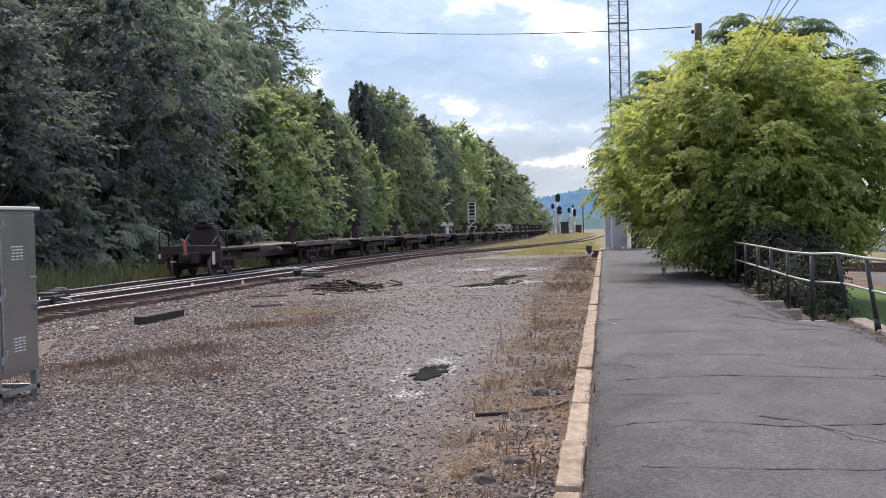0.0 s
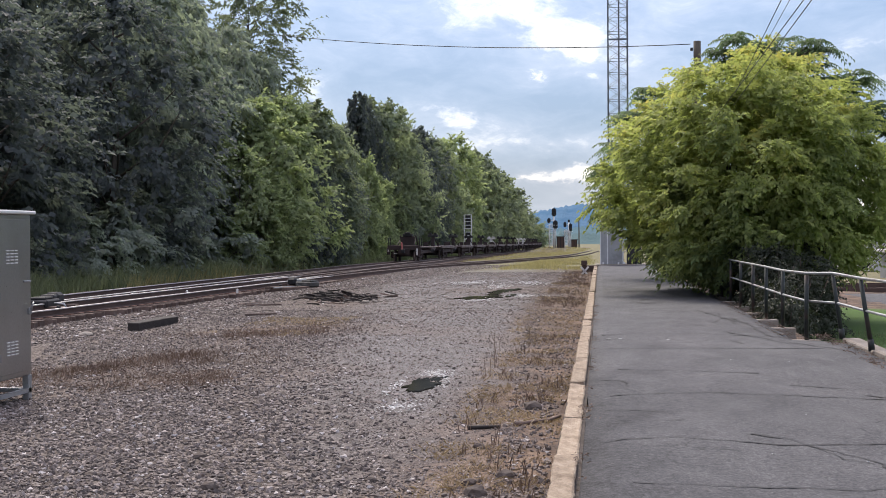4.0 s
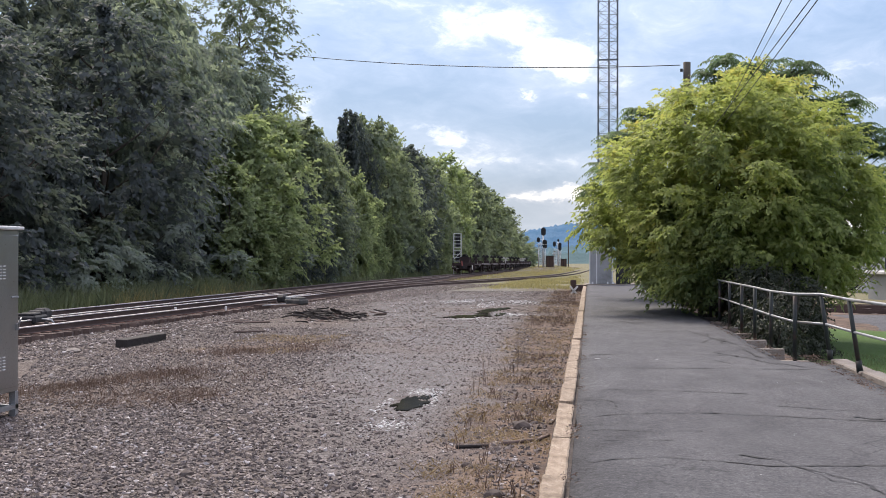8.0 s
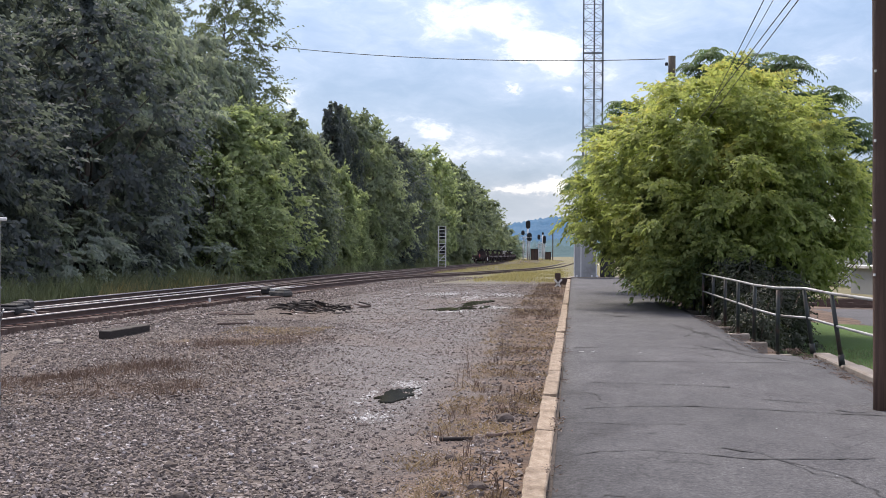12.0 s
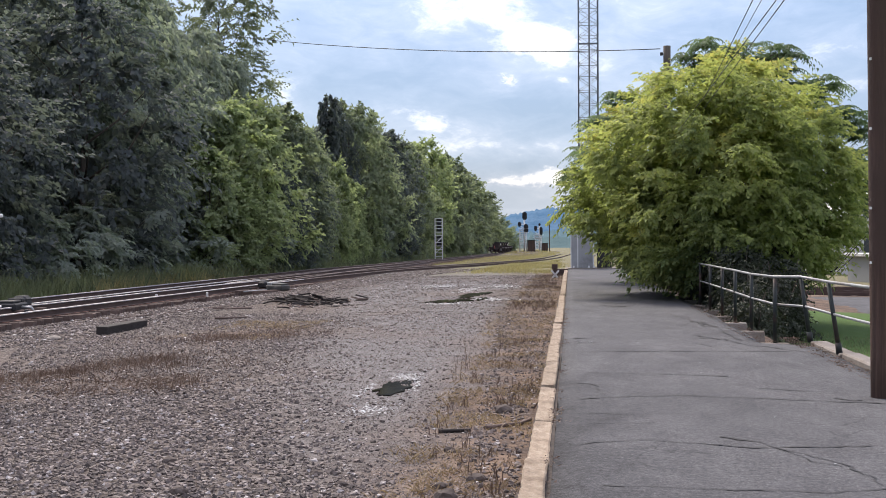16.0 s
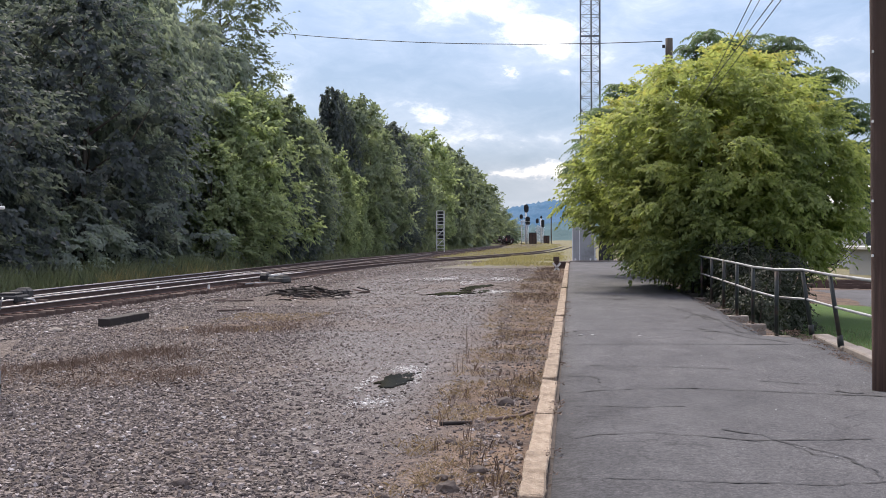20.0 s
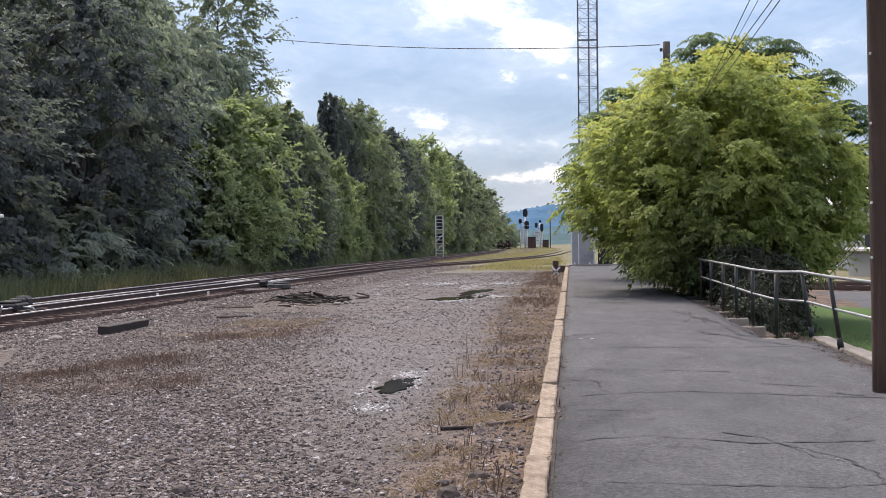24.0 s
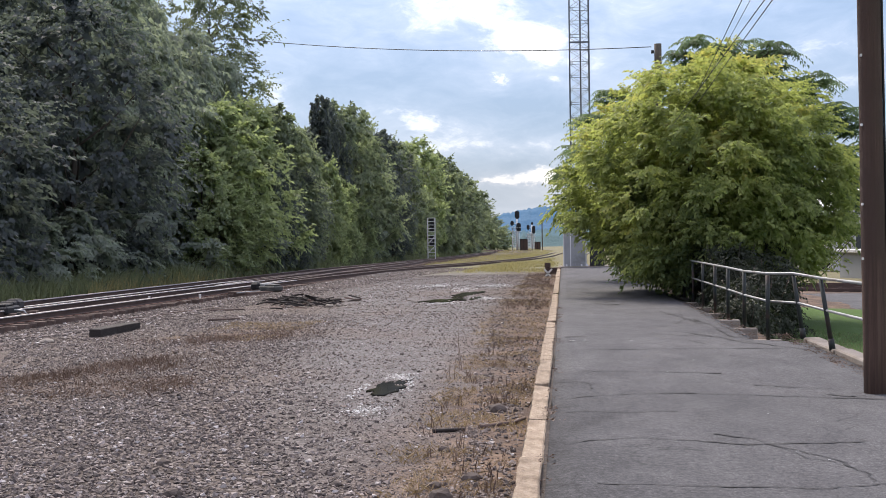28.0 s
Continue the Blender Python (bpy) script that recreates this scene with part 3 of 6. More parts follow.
MAIN, NEAR = Line(MAIN_Y, MAIN_X), Line(NEAR_Y, NEAR_X)


# ---- ground ----
def rough(x, y, s):
    return noise.noise((x * s, y * s, 3.1))


def ground_height(x, y):
    z = profile(min(y, 420.0))
    yard = -0.26 - 0.06 * min(1.0, max(0.0, (-2.0 - x) / 9.0)) - 0.17 * min(1.0, max(0.0, (-10.6 - x) / 1.6))
    if y > 70:
        yard -= 0.05 * min(1.0, (y - 70) / 20)
    z += yard + 0.018 * rough(x, y, 1.1) + 0.03 * rough(x, y, 0.25)
    if x < -18.5:
        z += min(1.0, (-18.5 - x) / 1.5) * 0.10 + min(40.0, max(0.0, -21.0 - x)) * 0.06
    if x > 3.75:
        z += -0.55 * min(1.0, (x - 3.75) / 0.8) - 0.35 * min(1.0, max(0.0, (x - 5) / 8))
    z += 0.62 * math.exp(-((x + 7.5) / 5.5) ** 2 - ((y - 232) / 26) ** 2)
    return z


def grid_lines(spans):
    out = []
    for a, b, n in spans:
        out += list(np.linspace(a, b, n, endpoint=False))
    return out + [spans[-1][1]]


def make_ground():
    xs = grid_lines([(-3000, -300, 9), (-300, -60, 12), (-60, -21, 20), (-21, -10, 34), (-10, 0, 50), (0, 8, 24), (8, 40, 20), (40, 300, 12), (300, 3000, 9)])
    ys = grid_lines([(-300, -20, 8), (-20, 4, 10), (4, 30, 100), (30, 80, 90), (80, 330, 110), (330, 600, 30), (600, 4200, 24)])
    verts = [(x, y, ground_height(x, y)) for y in ys for x in xs]
    n = len(xs)
    faces = [(j * n + i, j * n + i + 1, (j + 1) * n + i + 1, (j + 1) * n + i) for j in range(len(ys) - 1) for i in range(n - 1)]
    return tagged(raw_object("ground", verts, faces, M["ground"], smooth=True), "gravel rail yard running into dry grass and lawn", "ground", kind="structure")


ground = make_ground()

# ---- platform with its kerb ----
def make_platform():
    p = empty("platform", (0, 0, 0), "worn asphalt platform with a cracked concrete kerb", "platform", kind="structure")
    bm = bmesh.new()
    # the slab: its surface sags and its right edge is ragged
    xs, ys = np.linspace(0, 1, 15), np.r_[np.linspace(-12, 34, 116), np.linspace(35, 69.5, 46)]
    rows = []
    for y in ys:
        right = 3.67 + 0.03 * rough(0, y, 0.9) if y < 19.3 else 3.00 + 0.05 * rough(3, y, 0.5) + 0.035 * rough(1, y, 2.3)
        left = -0.145 + 0.03 * rough(5, y, 1.3) + 0.02 * rough(9, y, 4.0)
        rows.append([bm.verts.new((left + (right - left) * k, y, -0.004 + 0.012 * rough(k * 3, y, 0.6) - (0.035 if k in (0, 1) else 0))) for k in xs])
    for a, b in zip(rows, rows[1:]):
        for i in range(len(xs) - 1):
            bm.faces.new((a[i], a[i + 1], b[i + 1], b[i])).smooth = True
    r = bmesh.ops.extrude_edge_only(bm, edges=[e for e in bm.edges if e.is_boundary])
    for g in r["geom"]:
        if isinstance(g, bmesh.types.BMVert):
            g.co.z = -0.75
    bmesh.ops.recalc_face_normals(bm, faces=bm.faces)
    part("asphalt_slab", bm, M["asphalt"], p, "grey patched asphalt with tar-dark seams")
    # filler strip of broken concrete under the asphalt's ragged edges
    part("edge_wall", boxed(-0.34, -0.14, -12, 69.5, -0.75, -0.035), M["edge_dirt"], p, "dark crumbling joint filled with dirt")
    part("edge_wall", boxed(2.5, 2.94, 19.3, 69.5, -1.2, -0.05), M["concrete"], p)
    # kerb blocks, each a little out of line
    rng = random.Random(4)
    y = -12.0
    shapes = []
    for k in range(6):
        bm = bmesh.new()
        add_box(bm, -0.08, 0.08, 0, 1.0, -0.30, 0.0, bevel=0.012)
        bmesh.ops.subdivide_edges(bm, edges=[e for e in bm.edges if e.calc_length() > 0.5], cuts=15)
        for v in bm.verts:
            n = noise.noise((v.co.x * 6 + k * 9, v.co.y * 5, v.co.z * 6))
            v.co.x += 0.006 * n + 0.010 * noise.noise((v.co.x * 3, v.co.y * 16 + k, v.co.z * 9))
            v.co.z += 0.012 * noise.noise((v.co.x * 4, v.co.y * 7 + k * 5, 1.0)) - (0.05 * max(0, n - 0.25) if v.co.z > -0.05 else 0)
        me = bpy.data.meshes.new("kerb_block")
        bm.to_mesh(me)
        bm.free()
        me.materials.append(M["kerb"])
        shapes.append(me)
    while y < 68:
        length = rng.uniform(1.1, 2.6)
        ob = new("kerb_block", shapes[rng.randrange(6)])
        ob.parent = p
        ob.location = (-0.25 + rng.uniform(-0.008, 0.008), y, rng.uniform(-0.015, 0.02))
        ob.scale = (1, length - rng.uniform(0.012, 0.03), 1)
        ob.rotation_euler = (rng.uniform(-0.004, 0.004), 0, rng.uniform(-0.004, 0.004))
        y += length
    return p


def ragged_crack(points, width, seed):
    """A strip of dark joint along points on the asphalt, of uneven width."""
    rng = random.Random(seed)
    verts, faces = [], []
    pts = []
    for (x0, y0), (x1, y1) in zip(points, points[1:]):
        n = max(2, int(math.hypot(x1 - x0, y1 - y0) / 0.07))
        pts += [(x0 + (x1 - x0) * k / n, y0 + (y1 - y0) * k / n) for k in range(n)]
    for i, (x, y) in enumerate(pts):
        j = 0.045 * noise.noise((x * 4, y * 4, seed)) + 0.035 * noise.noise((x * 13, y * 13, seed)) + rng.uniform(-0.008, 0.008)
        w = 1.25 * width * max(0.3, 0.25 + 1.7 * abs(noise.noise((x * 2.2 + seed, y * 2.2, 0)))) * rng.uniform(0.6, 1.3)
        (ax, ay), (bx, by) = pts[max(0, i - 2)], pts[min(len(pts) - 1, i + 2)]
        n = max(1e-6, math.hypot(bx - ax, by - ay))
        ox, oy = -(by - ay) / n, (bx - ax) / n
        w *= 0.45 + 0.55 * abs(oy)
        z = -0.004 + 0.012 * rough(3 * (x + 0.1) / 3.6, y, 0.6) + 0.006
        verts += [(x + ox * (j - w), y + oy * (j - w), z), (x + ox * (j + w), y + oy * (j + w), z)]
        if i:
            faces.append((2 * i - 2, 2 * i, 2 * i + 1, 2 * i - 1))
    return verts, faces


M["tar"] = surface("tar_seam", [(0.018, 0.018, 0.02), (0.035, 0.035, 0.038)], 6, 0.8, 0, 60, 0.5, 0.004)


def make_cracks(p):
    seams = [([(2.62, 12.78), (2.8, 12.6), (2.95, 12.72)], 0.05), ([(0.75, 30.3), (1.0, 29.5), (1.3, 29.9)], 0.10), ([(1.0, 31.5), (1.3, 31.0)], 0.09), ([(2.05, 27.0), (2.2, 25.6), (2.45, 24.0), (2.4, 22.8)], 0.05), ([(2.5, 24.4), (2.62, 22.0), (2.66, 19.9)], 0.05), ([(2.8, 19.0), (3.1, 18.3), (3.45, 17.6)], 0.035), ([(0.0, 11.6), (0.5, 11.45), (1.1, 11.55)], 0.012), ([(2.0, 13.6), (2.6, 13.3), (3.4, 13.2)], 0.012), ([(2.55, 9.3), (2.7, 8.7), (2.75, 8.0), (2.9, 7.4)], 0.02), ([(-0.1, 14.1), (0.25, 13.8), (0.3, 13.2)], 0.02), ([(0.1, 22.4), (1.3, 22.2), (2.2, 22.6)], 0.02), ([(0.3, 26.2), (1.9, 26.5)], 0.025), ([(2.0, 21.0), (2.5, 19.8), (2.75, 18.7)], 0.03), ([(2.3, 24.2), (2.75, 22.6), (2.95, 20.4)], 0.04),
             ([(0.05, 12.55), (1.0, 12.85), (2.0, 12.7), (3.5, 12.25)], 0.022), ([(0.2, 15.05), (1.1, 14.95), (1.9, 14.75)], 0.018),
             ([(0.0, 17.75), (1.5, 17.9), (3.2, 18.0)], 0.026), ([(0.0, 20.2), (1.4, 20.6), (2.9, 20.0)], 0.03),
             ([(0.0, 9.8), (0.6, 10.05), (1.4, 9.75), (2.4, 9.9)], 0.018), ([(1.2, 10.25), (1.48, 10.03), (1.6, 9.69), (1.8, 9.41), (1.96, 9.0), (2.02, 8.5), (2.0, 8.1)], 0.02), ([(1.6, 9.69), (1.75, 9.2), (1.95, 8.95)], 0.012),
             ([(2.35, 9.35), (2.8, 9.15), (3.3, 9.0)], 0.012), ([(0.1, 10.9), (0.8, 10.95)], 0.012), ([(2.0, 23.0), (2.3, 24.2), (2.4, 26)], 0.03),
             ([(1.9, 19.5), (2.1, 18.6)], 0.015), ([(0.7, 31.5), (1.1, 30.6)], 0.06), ([(0.2, 8.2), (1.6, 8.05), (2.3, 8.3)], 0.01)]
    for k, (pts, w) in enumerate(seams):
        v, f = ragged_crack(pts, w, k + 2)
        raw_object("seam", v, f, M["tar"], p)


platform = make_platform()
make_cracks(platform)


def make_flecks(p):
    """Worn scraps of white paint and chipped spots on the asphalt."""
    rng = random.Random(17)
    places = [(1.02, 19.3, 0.03), (1.88, 9.1, 0.013), (1.72, 9.45, 0.012), (0.12, 19.4, 0.05), (0.30, 19.45, 0.04)]
    places += [(rng.uniform(0.1, 3.2), rng.uniform(8, 34), rng.uniform(0.005, 0.012)) for _ in range(26)]
    for x, y, w in places:
        bm = bmesh.new()
        z = -0.004 + 0.012 * rough(3 * (x + 0.1) / 3.6, y, 0.6) + 0.005
        ring = [bm.verts.new((x + w * rng.uniform(0.5, 1.1) * math.cos(k), y + 0.8 * w * rng.uniform(0.5, 1.1) * math.sin(k), z)) for k in np.linspace(0, 5.6, 8)]
        top = bm.faces.new(ring)
        for g in bmesh.ops.extrude_face_region(bm, geom=[top])["geom"]:
            if isinstance(g, bmesh.types.BMVert):
                g.co.z += 0.003
        part("paint_fleck", bm, M["pipe"], p, "worn pale paint fleck")


make_flecks(platform)


def make_edge_coping():
    """Concrete coping at the lawn side, broken into slabs beside the rail posts."""
    c = empty("coping", (0, 0, 0), "broken pale concrete coping along the platform's lawn side", "kerb", kind="structure")
    rng = random.Random(8)
    y = -6.0
    while y < 19.4:
        n = rng.uniform(1.8, 2.6)
        part("coping_slab", boxed(3.68 + rng.uniform(-0.015, 0.02), 3.93, y, min(y + n, 19.6) - 0.02, -0.95, 0.03 + rng.uniform(-0.01, 0.01), 0.02), M["concrete"], c)
        y += n
    for y in (19.95, 22.5, 24.7, 26.8, 29.1, 31.3, 33.6, 35.9):
        part("coping_slab", boxed(2.98, 3.42, y - 0.09, y + 0.09, -0.75, -0.045, 0.015), M["concrete"], c)
    return c


make_edge_coping()


def make_railing():
    r = empty("railing", (3.2, 20, 0), "dark green pipe railing with worn silver rails", "railing")
    posts = [(3.72, 12.0), (3.72, 14.6), (3.70, 17.62), (3.68, 19.6), (3.2, 19.95), (3.2, 22.5), (3.2, 24.7), (3.2, 26.8), (3.2, 29.1), (3.2, 31.3), (3.2, 33.6), (3.2, 35.9)]
    off = Vector((3.2, 20, 0))
    top = [1.01, 1.00, 1.00, 1.01, 0.97, 0.98, 0.98, 0.98, 0.98, 0.98, 0.98, 0.98]
    for i, (x, y) in enumerate(posts):
        lean = 0.14 if i in (2, 3) else 0.03
        base = Vector((x, y, 0.0 if i < 4 else -0.05)) - off
        if i in (2, 3):
            part("post", tube([base, base + Vector((-lean, 0.06, top[i]))], [0.034, 0.030], 8), M["rail_paint"], r)
            part("shoe", tube([base, base + Vector((-0.02, 0, 0.16))], [0.046, 0.042], 8), M["rail_paint"], r)
        else:
            part("post", tube([base, Vector((base.x, base.y, top[i]))], [0.034, 0.034], 8), M["rail_paint"], r)
    upper, lower = [], []
    for i, (x, y) in enumerate(posts):
        k = Vector((x, y, 0)) - off
        lean = -0.14 if i in (2, 3) else 0
        drop = {4: 0.03, 5: -0.01}.get(i, 0)
        upper.append(k + Vector((lean, 0.03, top[i] + drop)))
        lower.append(k + Vector((lean * 0.5, 0.03, 0.55 + drop * 0.5)))
    bm = bmesh.new()
    add_tube(bm, upper, 0.021, 8)
    part("top_rail", bm, M["pipe"], r, "worn silver top rail")
    bm = bmesh.new()
    add_tube(bm, lower, 0.019, 8)
    part("middle_rail", bm, M["pipe"], r, "worn silver middle rail")
    return r


make_railing()

# ---- tracks ----
RAIL_HEAD = [(-0.037, -0.03), (-0.037, -0.003), (-0.030, 0.0), (0.030, 0.0), (0.037, -0.003), (0.037, -0.03)]
RAIL_WEB = [(-0.07, -0.18), (-0.07, -0.165), (-0.015, -0.14), (-0.012, -0.045), (-0.036, -0.032), (0.036, -0.032), (0.012, -0.045), (0.015, -0.14), (0.07, -0.165), (0.07, -0.18)]


def shared_mesh(name, bm, *mats):
    me = bpy.data.meshes.new(name)
    bm.to_mesh(me)
    bm.free()
    for m in mats:
        me.materials.append(m)
    return me


def tie_mesh(seed):
    bm = bmesh.new()
    add_box(bm, -1.3, 1.3, -0.115, 0.115, -0.36, -0.185, bevel=0.012)
    rng = random.Random(seed)
    for v in bm.verts:
        v.co += Vector((rng.uniform(-0.03, 0.03), rng.uniform(-0.008, 0.008), rng.uniform(-0.006, 0.006)))
    return shared_mesh("tie", bm, M["tie"])


TIES = [tie_mesh(k) for k in range(5)]
PLATE = shared_mesh("tie_plate", boxed(-0.19, 0.19, -0.09, 0.09, -0.192, -0.168, 0.006), M["tie_plate"])


def make_track(name, line, y0, y1, label, near_to):
    t = empty(name, (0, 0, 0), label, "railway track", kind="structure")
    s0, s1 = line.s_of(y0), line.s_of(y1)
    for side in (-0.755, 0.755):
        cut = line.s_of(56)
        if s0 < cut:
            part("rail_head", sweep(line.points(s0, min(cut, s1), 2.0, side), RAIL_HEAD), M["rail_top"], t, "bright worn rail head")
        if s1 > cut:
            part("rail_head", sweep(line.points(max(cut, s0) - 1, s1, 2.0, side), RAIL_HEAD), M["rail_dull"], t, "dull brown rail head")
        part("rail_web", sweep(line.points(s0, s1, 2.0, side), RAIL_WEB), M["rail_rust"], t, "rust-brown rail web and foot")
    rng = random.Random(len(label))
    far = bmesh.new()
    s = s0
    while s < s1 - 1:
        m = line.place(s) @ pose(rng.uniform(-0.08, 0.08), 0, 0, 0, 0, rng.uniform(-1.5, 1.5))
        y = line.at(s).y
        if y < near_to:
            ob = new("tie", TIES[rng.randrange(5)])
            ob.parent, ob.matrix_basis = t, m
            if y < 48:
                pl = new("tie_plate", PLATE)
                pl.parent, pl.matrix_basis = t, line.place(s) @ pose(0.755, 0, 0)
        else:
            add_box(far, -1.3, 1.3, -0.115, 0.115, -0.36, -0.185, m)
        s += 0.55 if y < 140 else 1.1
    if len(far.verts):
        tagged(part("ties", far, M["tie"], t), kind="stuff")
    else:
        far.free()
    return t


make_track("track_main", MAIN, 20, 600, "main line track with rusty rails on dark ties", 75)
make_track("track_siding", NEAR, 20, 220, "siding track diverging from the main line", 85)
cross_y = np.linspace(46, 140, 24)
cross_k = 1 - (1 - np.clip((cross_y - 46) / 94, 0, 1)) ** 2.2
cross_x = np.interp(cross_y, NEAR_Y, NEAR_X) * (1 - cross_k) + np.interp(cross_y, MAIN_Y, MAIN_X) * cross_k
CROSS = Line(cross_y, cross_x)
make_track("track_crossover", CROSS, 50, 112, "crossover track between siding and main line", 0)


# ---- the train: empty flat spine cars, each unit a thing that runs on the main line ----
UNIT, SPEED = 12.7, 11.25


def wheel_mesh():
    bm = bmesh.new()
    m = pose(0, 0, 0, 0, 90, 0)
    for r, w, dx in ((0.42, 0.10, 0.0), (0.455, 0.03, -0.055)):
        c = bmesh.ops.create_cone(bm, cap_ends=True, segments=20, radius1=r, radius2=r, depth=w)
        for v in c["verts"]:
            v.co = m @ v.co + Vector((dx, 0, 0))
    c = bmesh.ops.create_cone(bm, cap_ends=True, segments=12, radius1=0.13, radius2=0.10, depth=0.16)
    for v in c["verts"]:
        v.co = m @ v.co + Vector((0.04, 0, 0))
    return shared_mesh("wheel", bm, M["car_steel"])


def tread_mesh():
    """The bright worn tyre round a wheel."""
    bm = bmesh.new()
    n = 20
    for r0, x0, x1 in ((0.426, -0.03, 0.053), (0.426, 0.053, 0.053)):
        r1 = 0.426 if x0 != x1 else 0.37
        a = [bm.verts.new((x0, r0 * math.cos(k * math.tau / n), r0 * math.sin(k * math.tau / n))) for k in range(n)]
        b = [bm.verts.new((x1, r1 * math.cos(k * math.tau / n), r1 * math.sin(k * math.tau / n))) for k in range(n)]
        for k in range(n):
            bm.faces.new((a[k], a[(k + 1) % n], b[(k + 1) % n], b[k]))
    bmesh.ops.recalc_face_normals(bm, faces=bm.faces)
    return shared_mesh("tyre", bm, M["rail_dull"])


def side_frame_mesh():
    bm = bmesh.new()
    add_box(bm, -0.07, 0.07, -1.15, 1.15, 0.56, 0.70, bevel=0.02)
    add_box(bm, -0.07, 0.07, -0.55, 0.55, 0.22, 0.34, bevel=0.02)
    for sgn in (-1, 1):
        add_box(bm, -0.07, 0.07, -0.07, 0.07, 0, 0.52, pose(0, sgn * 0.78, 0.26, sgn * -32), 0.015)
        add_box(bm, -0.09, 0.09, sgn * 0.87 - 0.14, sgn * 0.87 + 0.14, 0.30, 0.58, bevel=0.03)
        add_box(bm, -0.06, 0.06, sgn * 0.28 - 0.05, sgn * 0.28 + 0.05, 0.30, 0.60)
    return shared_mesh("side_frame", bm, M["car_steel"])


WHEEL, TREAD, SIDE_FRAME = wheel_mesh(), tread_mesh(), side_frame_mesh()


def add_bogie(car, y):
    for sx in (-1, 1):
        ob = new("side_frame", SIDE_FRAME)
        ob.parent, ob.location = car, (sx * 0.98, y, 0)
        for sy in (-0.87, 0.87):
            w = new("wheel", WHEEL)
            w.parent, w.location, w.rotation_euler = car, (sx * 0.755, y + sy, 0.42), (0, 0, 0 if sx > 0 else math.pi)
            new("tyre", TREAD).parent = w
    for sy in (-0.87, 0.87):
        part("axle", tube([(-0.7, y + sy, 0.42), (0.7, y + sy, 0.42)], 0.08, 8), M["car_steel"], car)
    part("bolster", boxed(-0.95, 0.95, y - 0.2, y + 0.2, 0.45, 0.78, 0.03), M["car_steel"], car)


def add_stand(car, y, h, mat, wide=0.5):
    """A hitch stand: two raking legs, a post and a broad head."""
    bm = bmesh.new()
    add_box(bm, -0.14, 0.14, y - 0.12, y + 0.12, 1.05, 1.05 + h - 0.2, bevel=0.02)
    add_tube(bm, [(0, y + 0.9, 1.08), (0, y + 0.15, 1.0 + h * 0.75)], 0.05, 6)
    add_tube(bm, [(-wide, y, 1.08), (-0.12, y, 1.0 + h * 0.7)], 0.04, 6)
    add_tube(bm, [(wide, y, 1.08), (0.12, y, 1.0 + h * 0.7)], 0.04, 6)
    stand = part("hitch_stand", bm, M[mat], car)
    bm = boxed(-wide * 0.85, wide * 0.85, y - 0.22, y + 0.22, 1.05 + h - 0.24, 1.05 + h, 0.04)
    add_box(bm, -wide * 0.6, -wide * 0.25, y - 0.3, y + 0.1, 1.05 + h, 1.05 + h + 0.13, bevel=0.02)
    add_box(bm, wide * 0.25, wide * 0.6, y - 0.3, y + 0.1, 1.05 + h, 1.05 + h + 0.13, bevel=0.02)
    part("hitch_head", bm, M["dark_metal" if mat != "white_paint" else "white_paint"], stand)


def make_unit(stand_mat="car_steel", stand_wide=0.5, stand_h=1.05):
    """One unit; its origin is on the rail under its bogie, and it looks along +y."""
    car = empty("spine_car", (0, 0, 0), "empty dark rust-brown spine flat car rolling on the main line", "rail car", "cars of the train")
    add_bogie(car, 0.0)
    # broad platform over the bogie
    bm = boxed(-1.28, 1.28, -3.5, 3.6, 0.98, 1.06, 0.02)
    for x in (-1.3, 1.3):
        add_box(bm, x - 0.06, x + 0.06, -3.5, 3.6, 0.90, 1.13, bevel=0.02)
    part("deck", bm, M["car_deck"], car, "scuffed pinkish steel deck with raised side rails")
    bm = boxed(-0.42, 0.42, -8.9, 3.8, 0.52, 0.98, 0.03)
    for y in (-3.2, -2.0, 2.0, 3.3):
        add_box(bm, -1.2, 1.2, y - 0.07, y + 0.07, 0.78, 0.98)
    part("centre_sill", bm, M["car_steel"], car)
    bm = boxed(-0.55, 0.55, -8.8, -3.5, 0.985, 1.04, 0.015)
    part("walkway", bm, M["car_deck"], car)
    for x in (-1.22, 1.22):
        part("side_beam", boxed(x - 0.05, x + 0.05, -8.8, -6.6, 0.86, 1.02), M["car_steel"], car)
        part("step", boxed(x - 0.05, x + 0.05, 2.8, 3.3, 0.35, 1.0, 0.02), M["car_steel"], car)
    part("end_beam", boxed(-1.25, 1.25, -8.85, -8.6, 0.80, 1.02, 0.02), M["car_steel"], car)
    part("coupler", boxed(-0.11, 0.11, 3.75, 4.35, 0.62, 0.88, 0.04), M["dark_metal"], car)
    part("brake_cylinder", tube([(0.75, -5.2, 0.78), (0.75, -4.5, 0.78)], 0.16, 10), M["dark_metal"], car)
    for x in (-1.0, 1.0):
        part("stop_plate", boxed(x - 0.2, x + 0.2, 2.4, 2.5, 1.06, 1.42), M["car_steel"], car)
        part("stop_post", boxed(x - 0.05, x + 0.05, -3.3, -3.2, 1.06, 1.36), M["car_steel"], car)
    add_stand(car, 0.3, stand_h, stand_mat, stand_wide)
    return car


